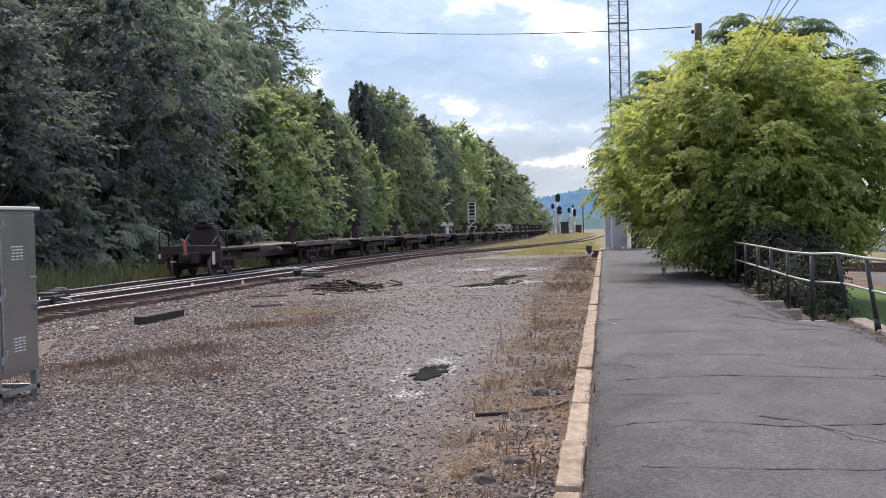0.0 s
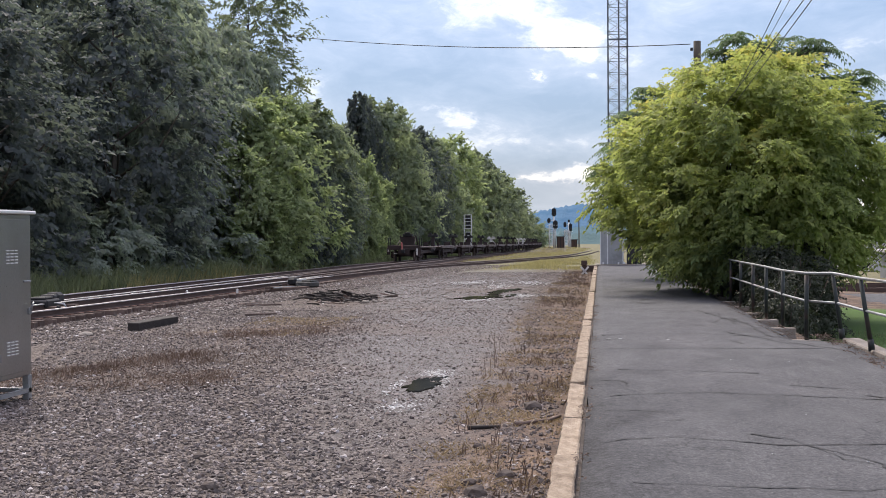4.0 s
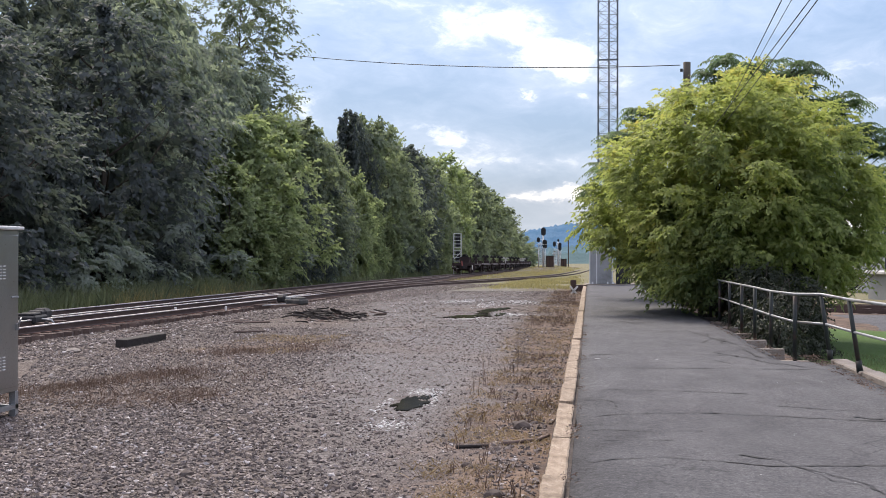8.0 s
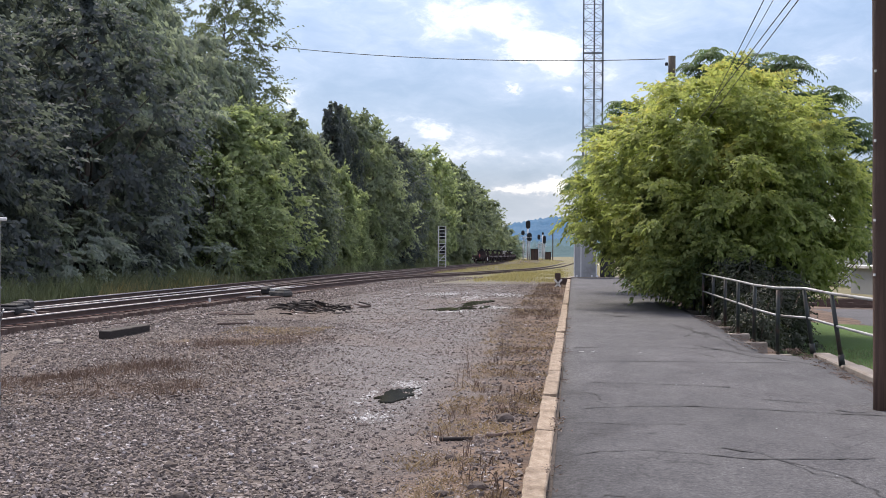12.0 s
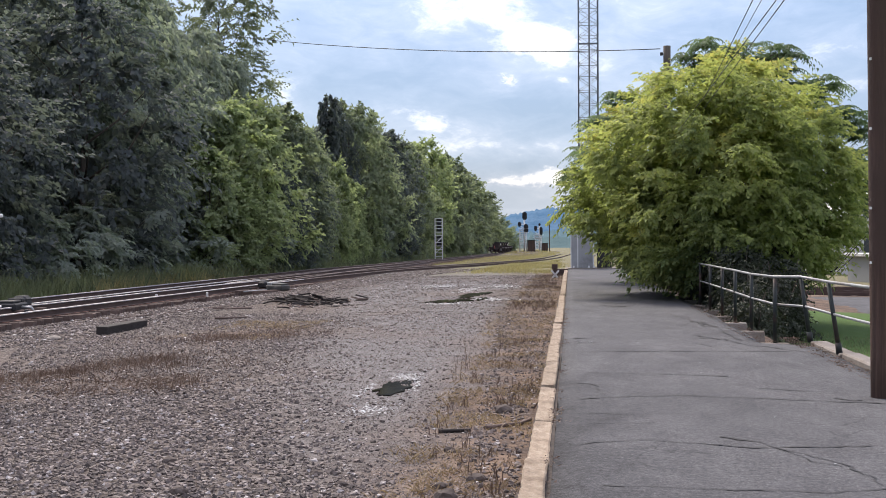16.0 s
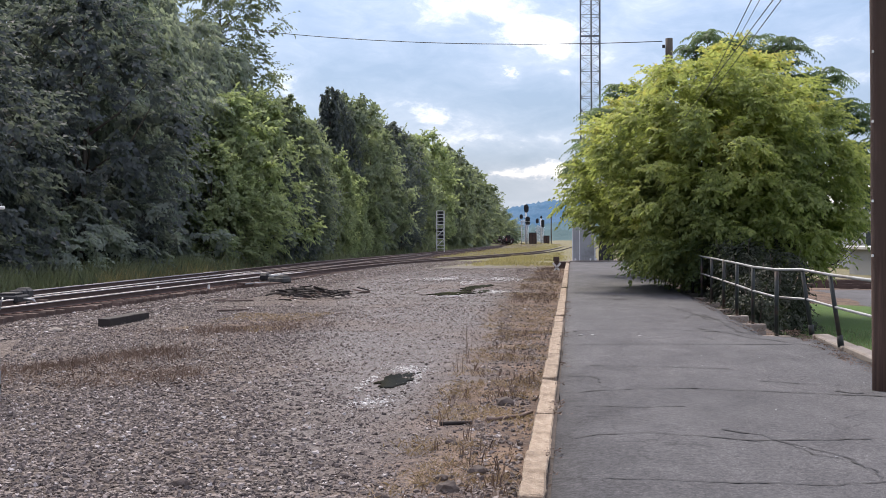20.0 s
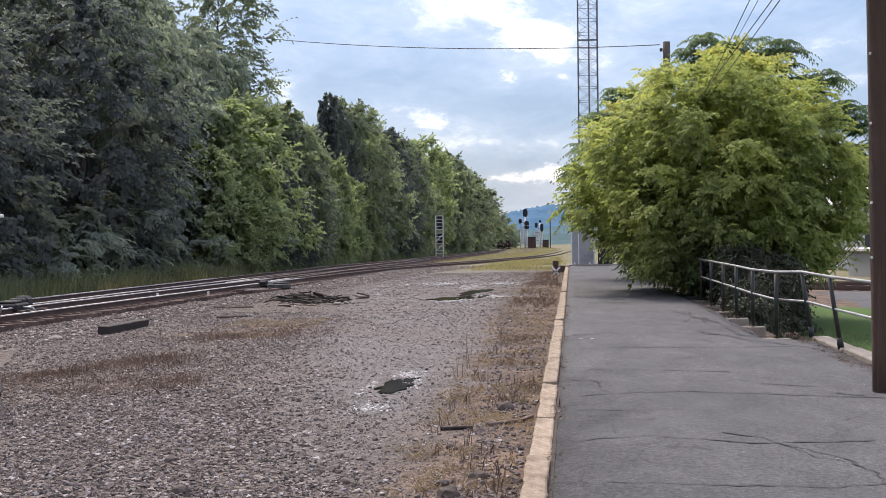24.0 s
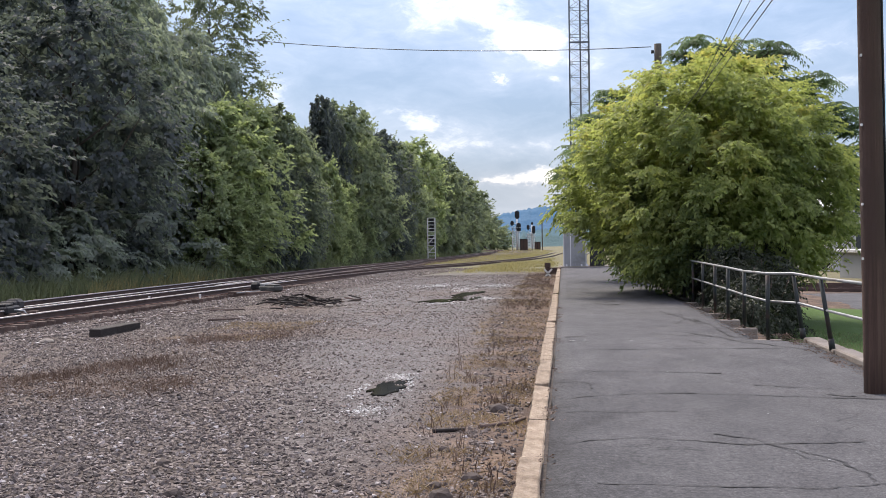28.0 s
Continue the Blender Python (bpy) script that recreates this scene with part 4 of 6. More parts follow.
def make_last_unit():
    """The last unit of the train, with end plates, brake gear and a flag."""
    car = empty("last_spine_car", (0, 0, 0), "last dark spine flat car with red marker and end plates", "rail car", "cars of the train")
    add_bogie(car, 0.0)
    part("deck", boxed(-1.25, 1.25, -1.35, 3.6, 0.96, 1.08, 0.03), M["car_steel"], car)
    part("centre_sill", boxed(-0.42, 0.42, -1.5, 3.8, 0.50, 0.95, 0.03), M["car_steel"], car)
    bm = boxed(-1.25, 1.25, -1.40, -1.28, 0.84, 1.20, 0.03)
    add_box(bm, -1.3, -1.05, -1.42, -1.26, 0.50, 1.0, bevel=0.02)
    add_box(bm, 1.05, 1.3, -1.42, -1.26, 0.50, 1.0, bevel=0.02)
    part("end_sill", bm, M["car_steel"], car)
    for x in (-1.18, 1.18):
        part("grab_rail", tube([(x, -1.4, 1.05), (x, -1.4, 1.73), (x, -0.5, 1.73), (x, -0.5, 1.05)], 0.03, 6), M["dark_metal"], car)
    bm = boxed(-0.55, 0.55, 0.2, 0.35, 1.08, 1.85, 0.03)
    for x in (-0.6, 0.6):
        add_tube(bm, [(x, 1.4, 1.1), (x, 0.35, 1.9)], 0.05, 6)
        add_tube(bm, [(x, -0.7, 1.1), (x, 0.25, 1.6)], 0.04, 6)
    part("stanchion", bm, M["car_steel"], car)
    bm = boxed(-0.38, 0.38, 0.1, 0.5, 1.85, 2.05, 0.04)
    add_box(bm, -0.2, 0.2, 0.0, 0.3, 2.05, 2.16, bevel=0.02)
    part("hitch_head", bm, M["dark_metal"], car)
    part("marker_flag", boxed(-0.065, 0.065, -1.52, -1.45, 0.85, 1.42, 0.02, pose(0.0, 0, 0, 0, -7, 0)), M["car_red"], car, "upright red end marker")
    part("coupler", boxed(-0.12, 0.12, -1.95, -1.3, 0.60, 0.88, 0.04), M["dark_metal"], car)
    part("coupler", boxed(-0.11, 0.11, 3.75, 4.35, 0.62, 0.88, 0.04), M["dark_metal"], car)
    for x0, x1, z0, z1 in ((-1.22, -1.14, 0.72, 0.88), (-0.75, -0.5, 0.56, 0.60), (-0.3, -0.05, 0.56, 0.60), (0.95, 1.05, 0.45, 0.95)):
        part("reflector", boxed(x0, x1, -1.47, -1.40, z0, z1), M["white_paint"], car, "white reflector mark")
    return car


def make_train():
    """The units in order from the last one forward, with the place of each bogie at the start."""
    start = MAIN.s_of(47.4)
    train = [(make_last_unit(), start)]
    plain, pale = make_unit(), make_unit("white_paint", 0.62, 0.95)
    used = set()
    for k in range(1, 24):
        kind = pale if k in (5, 9, 10) else plain
        car = kind if kind not in used else copy_thing(kind, Matrix())
        used.add(kind)
        train.append((car, start + UNIT * k - (0.3 if k == 1 else 0)))
    return train


TRAIN = make_train()


# ---- signal cabinet in the yard ----
def make_cabinet():
    x0, x1, y0, y1, z0, z1 = -7.55, -6.72, 12.97, 13.97, 0.0, 1.90
    c = empty("signal_cabinet", (0, 0, 0), "grey aluminium signal cabinet with louvred door on a steel frame", "equipment cabinet")
    part("body", boxed(x0, x1, y0, y1, z0, z1, 0.012), M["cabinet"], c)
    bm = bmesh.new()
    vs = add_box(bm, x0 - 0.05, x1 + 0.05, y0 - 0.05, y1 + 0.05, z1, z1 + 0.04, bevel=0.01)
    for v in vs:
        if v.co.z > z1 + 0.02:
            v.co.z += 0.03 * (1 - abs(v.co.x - (x0 + x1) / 2) / 0.5)
    part("lid", bm, M["cabinet_white"], c, "pale overhanging lid")
    part("lifting_lug", boxed(x1 - 0.30, x1 - 0.24, y0 + 0.4, y0 + 0.62, z1 + 0.05, z1 + 0.11, 0.01), M["cabinet_white"], c)
    door = part("door", boxed(x1, x1 + 0.022, y0 + 0.10, y1 - 0.06, z0 + 0.06, z1 - 0.06, 0.006), M["cabinet"], c, "flat grey door")
    for zz in (0.42, 1.47):
        for i in range(3):
            for j in range(5):
                bm = bmesh.new()
                yy = y0 + 0.34 + i * 0.10
                vs = add_box(bm, x1 + 0.022, x1 + 0.034, yy, yy + 0.066, zz - 0.036 * j, zz - 0.036 * j + 0.014, bevel=0.003)
                part("louvre", bm, M["cabinet_white"], door)
    for zz in (0.22, 0.92, 1.70):
        bm = boxed(x1 + 0.004, x1 + 0.035, y0 + 0.04, y0 + 0.12, zz - 0.06, zz + 0.02, 0.004)
        add_box(bm, x1 + 0.004, x1 + 0.04, y0 + 0.12, y0 + 0.18, zz + 0.0, zz + 0.09, bevel=0.004)
        part("hinge", bm, M["galvanised"], door)
    bm = boxed(x1 + 0.02, x1 + 0.05, y1 - 0.14, y1 - 0.08, 0.72, 0.80, 0.005)
    add_tube(bm, [(x1 + 0.05, y1 - 0.11, 0.76), (x1 + 0.07, y1 - 0.11, 0.84), (x1 + 0.06, y1 - 0.06, 0.86)], 0.011, 6)
    part("handle", bm, M["galvanised"], door, "bright latch handle")
    part("hasp", boxed(x1 + 0.02, x1 + 0.035, y1 - 0.24, y1 - 0.06, 1.10, 1.125, 0.004), M["galvanised"], door)
    for x in (x0 + 0.03, x1 - 0.05):
        for y in (y0 + 0.03, y1 - 0.05):
            part("leg", boxed(x - 0.03, x + 0.05, y - 0.03, y + 0.05, ground_height(x, y) - 0.05, z0, 0.004), M["galvanised"], c)
    for y in (y0 + 0.02, y1 - 0.06):
        part("frame_rail", boxed(x0, x1, y, y + 0.05, -0.21, -0.16), M["galvanised"], c)
    for x in (x0 + 0.02, x1 - 0.05):
        part("frame_rail", boxed(x, x + 0.05, y0, y1, -0.205, -0.155), M["galvanised"], c)
    return c


make_cabinet()


# ---- utility poles and wires ----
def make_pole(at, h, r0, r1, mat, label, lean=(0, 0)):
    p = empty("utility_pole", at, label, "utility pole", "utility poles")
    bm = bmesh.new()
    n = 14
    add_tube(bm, [(lean[0] * k / n, lean[1] * k / n, -0.3 + (h + 0.3) * k / n) for k in range(n + 1)], [r0 + (r1 - r0) * k / n for k in range(n + 1)], 18)
    for v in bm.verts:
        v.co.x += 0.006 * noise.noise((v.co.x * 9, v.co.y * 9, v.co.z * 0.8))
    part("shaft", bm, M[mat], p)
    return p


near_pole = make_pole((3.14, 12.9, 0), 10.5, 0.122, 0.098, "pole_wood", "weathered red-brown wooden utility pole standing in the asphalt", (-0.10, 0))
bm = bmesh.new()
add_tube(bm, [(0.125, -0.03, 0.0), (0.07, -0.03, 5.0), (0.005, -0.03, 9.6)], 0.012, 6)
part("ground_wire", bm, M["cable"], near_pole)
for z in (1.35, 1.9, 2.7, 3.4, 4.6):
    part("nail_tag", boxed(-0.145, -0.128, -0.08, -0.05, z, z + 0.025), M["white_paint"], near_pole)
guy = make_pole((6.35, 24.5, -0.9), 12.0, 0.15, 0.11, "pole_wood", "dark wooden utility pole standing on the lawn", (0.05, 0))
far_pole = make_pole((4.6, 60.0, -0.6), 11.4, 0.19, 0.17, "pole_grey", "grey-brown wooden utility pole rising behind the trees", (0, 0))
part("insulator", boxed(-0.32, -0.19, -0.05, 0.05, 10.95, 11.1, 0.01), M["dark_metal"], far_pole)


def make_wire(name, a, b, sag, r, label):
    pts = []
    for k in range(25):
        u = k / 24
        p = Vector(a).lerp(Vector(b), u)
        p.z -= 4 * sag * u * (1 - u)
        pts.append(p)
    return tagged(mesh_object(name, tube(pts, r, 6), M["cable"]), label, "wire", "overhead wires")


def away(az, el, d):
    a, e = radians(az), radians(el)
    return EYE + d * Vector((math.sin(a), math.cos(a), math.tan(e)))


make_wire("overhead_wire", (4.28, 60, 10.67), away(-15.2, 9.2, 78), 0.45, 0.022, "black twisted cable slung from the far pole across the tracks")
for k, (p, q) in enumerate([((8.13, 10.43), (6.0, 6.2)), ((8.50, 10.41), (6.45, 6.8)), ((9.10, 10.35), (5.0, 5.0)), ((9.44, 10.33), (6.0, 5.8))]):
    a, b = away(*q, 29.4), away(*p, 15)
    make_wire("overhead_wire", a, b + (b - a) * 0.9, 0.0, 0.0045 if k == 1 else 0.0065, "thin black service wire slanting up over the platform")


# ---- equipment house at the platform's end ----
def make_bungalow():
    b = empty("equipment_house", (0, 66.6, 0), "grey galvanised steel equipment house on a concrete slab", "equipment hut")
    part("slab", boxed(-0.25, 2.6, -0.25, 2.2, -0.6, 0.05, 0.02), M["concrete"], b)
    part("body", boxed(-0.02, 1.22, 0.0, 1.9, 0.05, 2.45, 0.015), M["galvanised"], b)
    for x in (0.0, 0.36, 1.18):
        part("corner_strip", boxed(x - 0.02, x + 0.03, -0.03, 0.0, 0.05, 2.45), M["silver_mast"], b)
    part("roof", boxed(-0.14, 1.34, -0.14, 2.0, 2.45, 2.52, 0.015), M["silver_mast"], b)
    part("lamp_box", boxed(-0.35, -0.05, -0.1, 0.1, 2.55, 2.68, 0.02), M["white_paint"], b)
    part("vent_box", boxed(-0.22, 0.02, -0.12, 0.05, 2.22, 2.34, 0.02), M["white_paint"], b)
    part("dark_cupboard", boxed(1.4, 2.15, 0.05, 0.9, 0.05, 1.45, 0.02), M["dark_metal"], b)
    for x in (0.1, 0.9, 1.2):
        part("foot_bracket", boxed(x, x + 0.09, -0.06, 0.02, 0.05, 0.16), M["silver_mast"], b)
    return b


make_bungalow()


# ---- railway signals ----
def make_ladder_mast():
    base = Vector((-14.9, 139.5, 0))
    base.z = ground_height(base.x, base.y)
    s = empty("signal_mast", base, "silver lattice signal mast seen from behind, beside the main line", "railway signal", "signals")
    h = 4.9
    for x in (-0.42, 0.42):
        part("leg", boxed(x - 0.05, x + 0.05, -0.05, 0.05, 0.0, h + (0.0 if x > 0 else 0.0)), M["silver_mast"], s)
    for k in range(12):
        z = 0.6 + k * (h - 0.6) / 11
        part("rung", boxed(-0.42, 0.42, -0.03, 0.03, z - 0.035, z + 0.035), M["silver_mast"], s)
    part("signal_head", boxed(-0.25, 0.28, 0.1, 0.3, h - 1.5, h - 0.05, 0.05), M["signal_black"], s)
    part("signal_head", boxed(-0.25, 0.28, 0.1, 0.3, h - 3.2, h - 2.0, 0.05), M["signal_black"], s)
    for z in (0.9, 2.0):
        part("brace", boxed(-0.04, 0.04, -0.05, 0.0, 0, 1.2, 0, pose(-0.4, 0, z, 0, 45)), M["silver_mast"], s)
    part("foot", boxed(-0.55, 0.55, -0.2, 0.2, -0.3, 0.12, 0.02), M["concrete"], s)
    return s


make_ladder_mast()


def head_plate(bm, x, z, h, w):
    """A signal head: rounded black backing plate with three hooded lamps."""
    r = w / 2
    pts = [(r * math.cos(k), h / 2 - r + r * math.sin(k)) for k in np.linspace(0, math.pi, 9)] + [(r * math.cos(k), -h / 2 + r + r * math.sin(k)) for k in np.linspace(math.pi, 2 * math.pi, 9)]
    front = [bm.verts.new((x + a, -0.06, z + b)) for a, b in pts]
    back = [bm.verts.new((x + a, 0.02, z + b)) for a, b in pts]
    bm.faces.new(front)
    bm.faces.new(back[::-1])
    n = len(pts)
    for i in range(n):
        bm.faces.new((front[i], back[i], back[(i + 1) % n], front[(i + 1) % n]))
    for k in (-1, 0, 1):
        add_tube(bm, [(x, -0.06, z + k * h * 0.27), (x, -0.30, z + k * h * 0.27)], 0.14, 10)


def make_signal(az, d, top, heads, label):
    base = away(az, 0, d)
    base.z = ground_height(base.x, base.y)
    s = empty("signal_mast", base, label, "railway signal", "signals")
    h = top - base.z
    for x in (-0.62, 0.62):
        part("leg", tube([(x * 0.95, 0.15, -0.1), (x * 0.95, 0.15, h * 0.62)], 0.09, 8), M["silver_mast"], s)
    part("mast", tube([(0.25, 0.15, 0), (0.25, 0.15, h)], 0.14, 10), M["silver_mast"], s)
    for k in range(11):
        z = 0.4 + k * h * 0.058
        part("rung", boxed(-0.62, 0.62, 0.10, 0.20, z, z + 0.08), M["silver_mast"], s)
        part("brace", boxed(-0.03, 0.03, 0.11, 0.19, -0.62, 0.62, 0, pose(0, 0, z + h * 0.029, 0, 70 if k % 2 else -70)), M["silver_mast"], s)
    for z in (h * 0.52, h * 0.62):
        part("stage", boxed(-0.95, 0.95, -0.25, 0.5, z, z + 0.08), M["silver_mast"], s)
    for x, z, hh, w in heads:
        bm = bmesh.new()
        head_plate(bm, x, h + z, hh, w)
        part("signal_head", bm, M["signal_black"], s, "black hooded signal head")
        part("bracket", boxed(min(x, 0.2), max(x, 0.3), 0.05, 0.15, h + z - 0.05, h + z + 0.05), M["silver_mast"], s)
    return s


make_signal(-2.2, 225, 5.85, [(0.30, -0.1, 1.5, 0.85), (0.55, -2.35, 1.6, 0.85), (-0.62, -1.6, 0.9, 0.6)], "tall silver signal mast with black hooded heads in dry grass")
make_signal(-1.5, 238, 4.05, [(0.55, -0.95, 1.5, 0.6), (-0.50, -0.45, 1.0, 0.55), (0.25, 0.25, 0.5, 0.4)], "lower silver signal mast with two black heads in dry grass")


def make_relay_hut(at, w, h, label):
    base = away(at[0], 0, at[1])
    base.z = ground_height(base.x, base.y)
    s = empty("relay_hut", base, label, "relay hut", "huts by the signals")
    part("body", boxed(-w / 2, w / 2, 0, w, -0.2, h, 0.03), M["brown_shed"], s)
    part("roof", boxed(-w / 2 - 0.12, w / 2 + 0.12, -0.12, w + 0.12, h, h + 0.10, 0.02), M["dark_metal"], s)
    for x in (-w / 2 + 0.1, 0, w / 2 - 0.1):
        part("batten", boxed(x - 0.04, x + 0.04, -0.04, 0, -0.1, h), M["dark_metal"], s)
    return s


make_relay_hut((-1.83, 222), 1.35, 1.95, "brown relay hut in dry grass between the signals")
make_relay_hut((-1.2, 246), 1.2, 1.6, "small dark relay hut behind the signals")
make_pole(away(-0.98, -0.75, 330), 9.0, 0.16, 0.14, "pole_grey", "bare grey wooden utility pole beyond the signals")


# ---- radio tower ----
def make_tower():
    base = Vector((1.6, 112.0, -0.9))
    t = empty("radio_tower", base, "tall slim steel lattice radio tower", "radio tower")
    w, h, n = 0.86, 46.0, 38
    corners = [(-w, -w), (w, -w), (w, w), (-w, w)]
    for x, y in corners:
        part("leg", tube([(x, y, 0), (x, y, h)], 0.062, 6), M["tower"], t)
    panel = h / n
    bm = bmesh.new()
    for k in range(n):
        z = k * panel
        for i in range(4):
            (x0, y0), (x1, y1) = corners[i], corners[(i + 1) % 4]
            add_tube(bm, [(x0, y0, z), (x1, y1, z)], 0.028, 3, False)
            add_tube(bm, [(x0, y0, z), (x1, y1, z + panel)], 0.022, 3, False)
            add_tube(bm, [(x1, y1, z), (x0, y0, z + panel)], 0.022, 3, False)
    tagged(part("bracing", bm, M["tower"], t), kind="stuff")
    for k in range(6):
        part("platform_ring", boxed(-w - 0.06, w + 0.06, -w - 0.06, -w + 0.06, 5.4 + k * 7.2, 5.55 + k * 7.2), M["tower"], t)
    part("cable_run", tube([(0.1, -0.1, 0), (0.1, -0.1, h)], 0.07, 6), M["tower"], t)
    return t


make_tower()

# ---- leaves and trees ----
def unit(v):
    return v / np.maximum(1e-9, np.linalg.norm(v, axis=-1, keepdims=True))


def blades_of(base, way, up, long, wide, sag):
    """Leaf blades, each a folded rhombus: base points, ways, faces' ways, lengths, widths and how far the tips hang."""
    side = unit(np.cross(way, up))
    up = np.cross(side, way)
    long, wide = long[:, None], wide[:, None]
    tip = base + way * long
    tip[:, 2] -= sag * long[:, 0]
    mid = base + way * long * 0.45 + up * wide * 0.22
    return np.stack([base, mid + side * wide * 0.5, tip, mid - side * wide * 0.5], 1).reshape(-1, 3)


def boughs_of_leaves(roots, ways, sizes, seed, shoots=10, per=9, leaf=0.3, slim=0.5, fan=1.5, droop=0.3, flat=0.8, sag=0.25, lift=0.8, ragged=0.35, dome=0.5):
    """Leaf vertices of boughs: each root carries a fan of shoots, and each shoot a row of leaves on both sides."""
    r = np.random.RandomState(seed)
    n = len(roots)
    up = unit(np.array((0, 0, lift)) + 0.45 * ways + r.normal(0, 0.22, (n, 3)))
    fwd = unit(ways - up * (ways * up).sum(1, keepdims=True))
    side = np.cross(up, fwd)
    a = r.uniform(-fan, fan, (n, shoots))
    d = fwd[:, None] * (0.25 + np.cos(a))[..., None] + side[:, None] * np.sin(a)[..., None] + up[:, None] * r.normal(0.28, ragged, (n, shoots))[..., None]
    d = unit(d)
    length = sizes[:, None] * r.uniform(0.45, 1.15, (n, shoots)) * (0.65 + 0.35 * np.cos(a * 0.7))
    off = r.normal(0, 0.16, (n, shoots, 3)) * sizes[:, None, None] * (1, 1, flat)
    u = (np.arange(per) + r.rand(n, shoots, per)) / per
    P = (roots[:, None] + off)[:, :, None] + d[:, :, None] * (length[..., None] * u)[..., None]
    P[..., 2] -= droop * length[..., None] * u ** 2 * 1.1
    tilt = np.where(np.arange(per) % 2, 1.0, -1.0) * r.uniform(0.5, 1.15, (n, shoots, per))
    lat = np.cross(np.broadcast_to(up[:, None], d.shape), d)
    w = d[:, :, None] * np.cos(tilt)[..., None] + lat[:, :, None] * np.sin(tilt)[..., None] + r.normal(0, 0.22, P.shape)
    w[..., 2] -= sag * 0.8
    f = up[:, None, None] * 0.7 + d[:, :, None] * dome + r.normal(0, 0.42, P.shape)
    k = n * shoots * per
    long = leaf * r.uniform(0.65, 1.25, k)
    return blades_of(P.reshape(k, 3), unit(w.reshape(k, 3)), unit(f.reshape(k, 3)), long, long * slim * r.uniform(0.8, 1.2, k), np.full(k, sag))


def rosettes(centres, seed, arms=9, long=0.75, pairs=8, leaf=0.17, slim=0.34):
    """Feathery rosettes: long compound leaves that arch out and hang, with leaflets in pairs."""
    r = np.random.RandomState(seed)
    n = len(centres)
    a = (np.arange(arms) + r.rand(n, arms) * 0.8) * (2 * math.pi / arms)
    rise = r.uniform(0.05, 0.75, (n, arms))
    d = unit(np.stack([np.cos(a), np.sin(a), rise], -1))
    size = long * r.uniform(0.6, 1.15, (n, arms))
    u = (np.repeat(np.arange(pairs), 2) + 0.9) / pairs
    P = np.asarray(centres)[:, None, None] + d[:, :, None] * (size[..., None] * u)[..., None]
    P[..., 2] -= size[..., None] * 0.62 * u ** 2.2
    lat = unit(np.cross(d, (0, 0, 1.0)))
    s = np.where(np.arange(2 * pairs) % 2, 1.0, -1.0)
    w = lat[:, :, None] * s[:, None] * 0.9 + d[:, :, None] * 0.35 + r.normal(0, 0.10, P.shape)
    w[..., 2] -= 0.35 + 0.3 * u
    f = np.array((0, 0, 1.0)) + d[:, :, None] * 0.25 + r.normal(0, 0.2, P.shape)
    k = n * arms * 2 * pairs
    ln = np.broadcast_to(leaf * (1.15 - 0.5 * np.abs(u - 0.45)), P.shape[:3]).reshape(k) * r.uniform(0.85, 1.15, k)
    return blades_of(P.reshape(k, 3), unit(w.reshape(k, 3)), unit(f.reshape(k, 3)), ln, ln * slim, np.full(k, 0.2))


def crown(name, verts, mat, parent):
    verts = np.concatenate(verts) if isinstance(verts, list) else verts
    m = len(verts)
    me = bpy.data.meshes.new(name)
    me.vertices.add(m)
    me.vertices.foreach_set("co", verts.astype(np.float32).ravel())
    me.loops.add(m)
    me.loops.foreach_set("vertex_index", np.arange(m, dtype=np.int32))
    me.polygons.add(m // 4)
    me.polygons.foreach_set("loop_start", np.arange(0, m, 4, dtype=np.int32))
    me.update(calc_edges=True)
    me.materials.append(M[mat])
    ob = new(name, me)
    ob.parent = parent
    return ob


def trunk_mesh(h, r, tips, seed, bend=0.12):
    """A tapered, crooked trunk with a limb to each tip."""
    rnd = random.Random(seed)
    bm = bmesh.new()
    pts = [Vector((rnd.uniform(-bend, bend) * k / 3, rnd.uniform(-bend, bend) * k / 3, -0.5 + (h + 0.5) * k / 6)) for k in range(7)]
    add_tube(bm, pts, [r * (1 - 0.13 * k) for k in range(7)], 8)
    for end in tips:
        end = Vector(end)
        k = min(5.9, max(0.8, 6 * (end.z - 0.9 * math.hypot(end.x, end.y) + 0.5) / (h + 0.5)))
        base = pts[int(k)].lerp(pts[int(k) + 1], k - int(k))
        midp = base.lerp(end, 0.5) + Vector((rnd.uniform(-0.3, 0.3), rnd.uniform(-0.3, 0.3), -0.08 * (end - base).length))
        add_tube(bm, [base, midp, end], [r * 0.34, r * 0.22, r * 0.06], 5)
    return bm


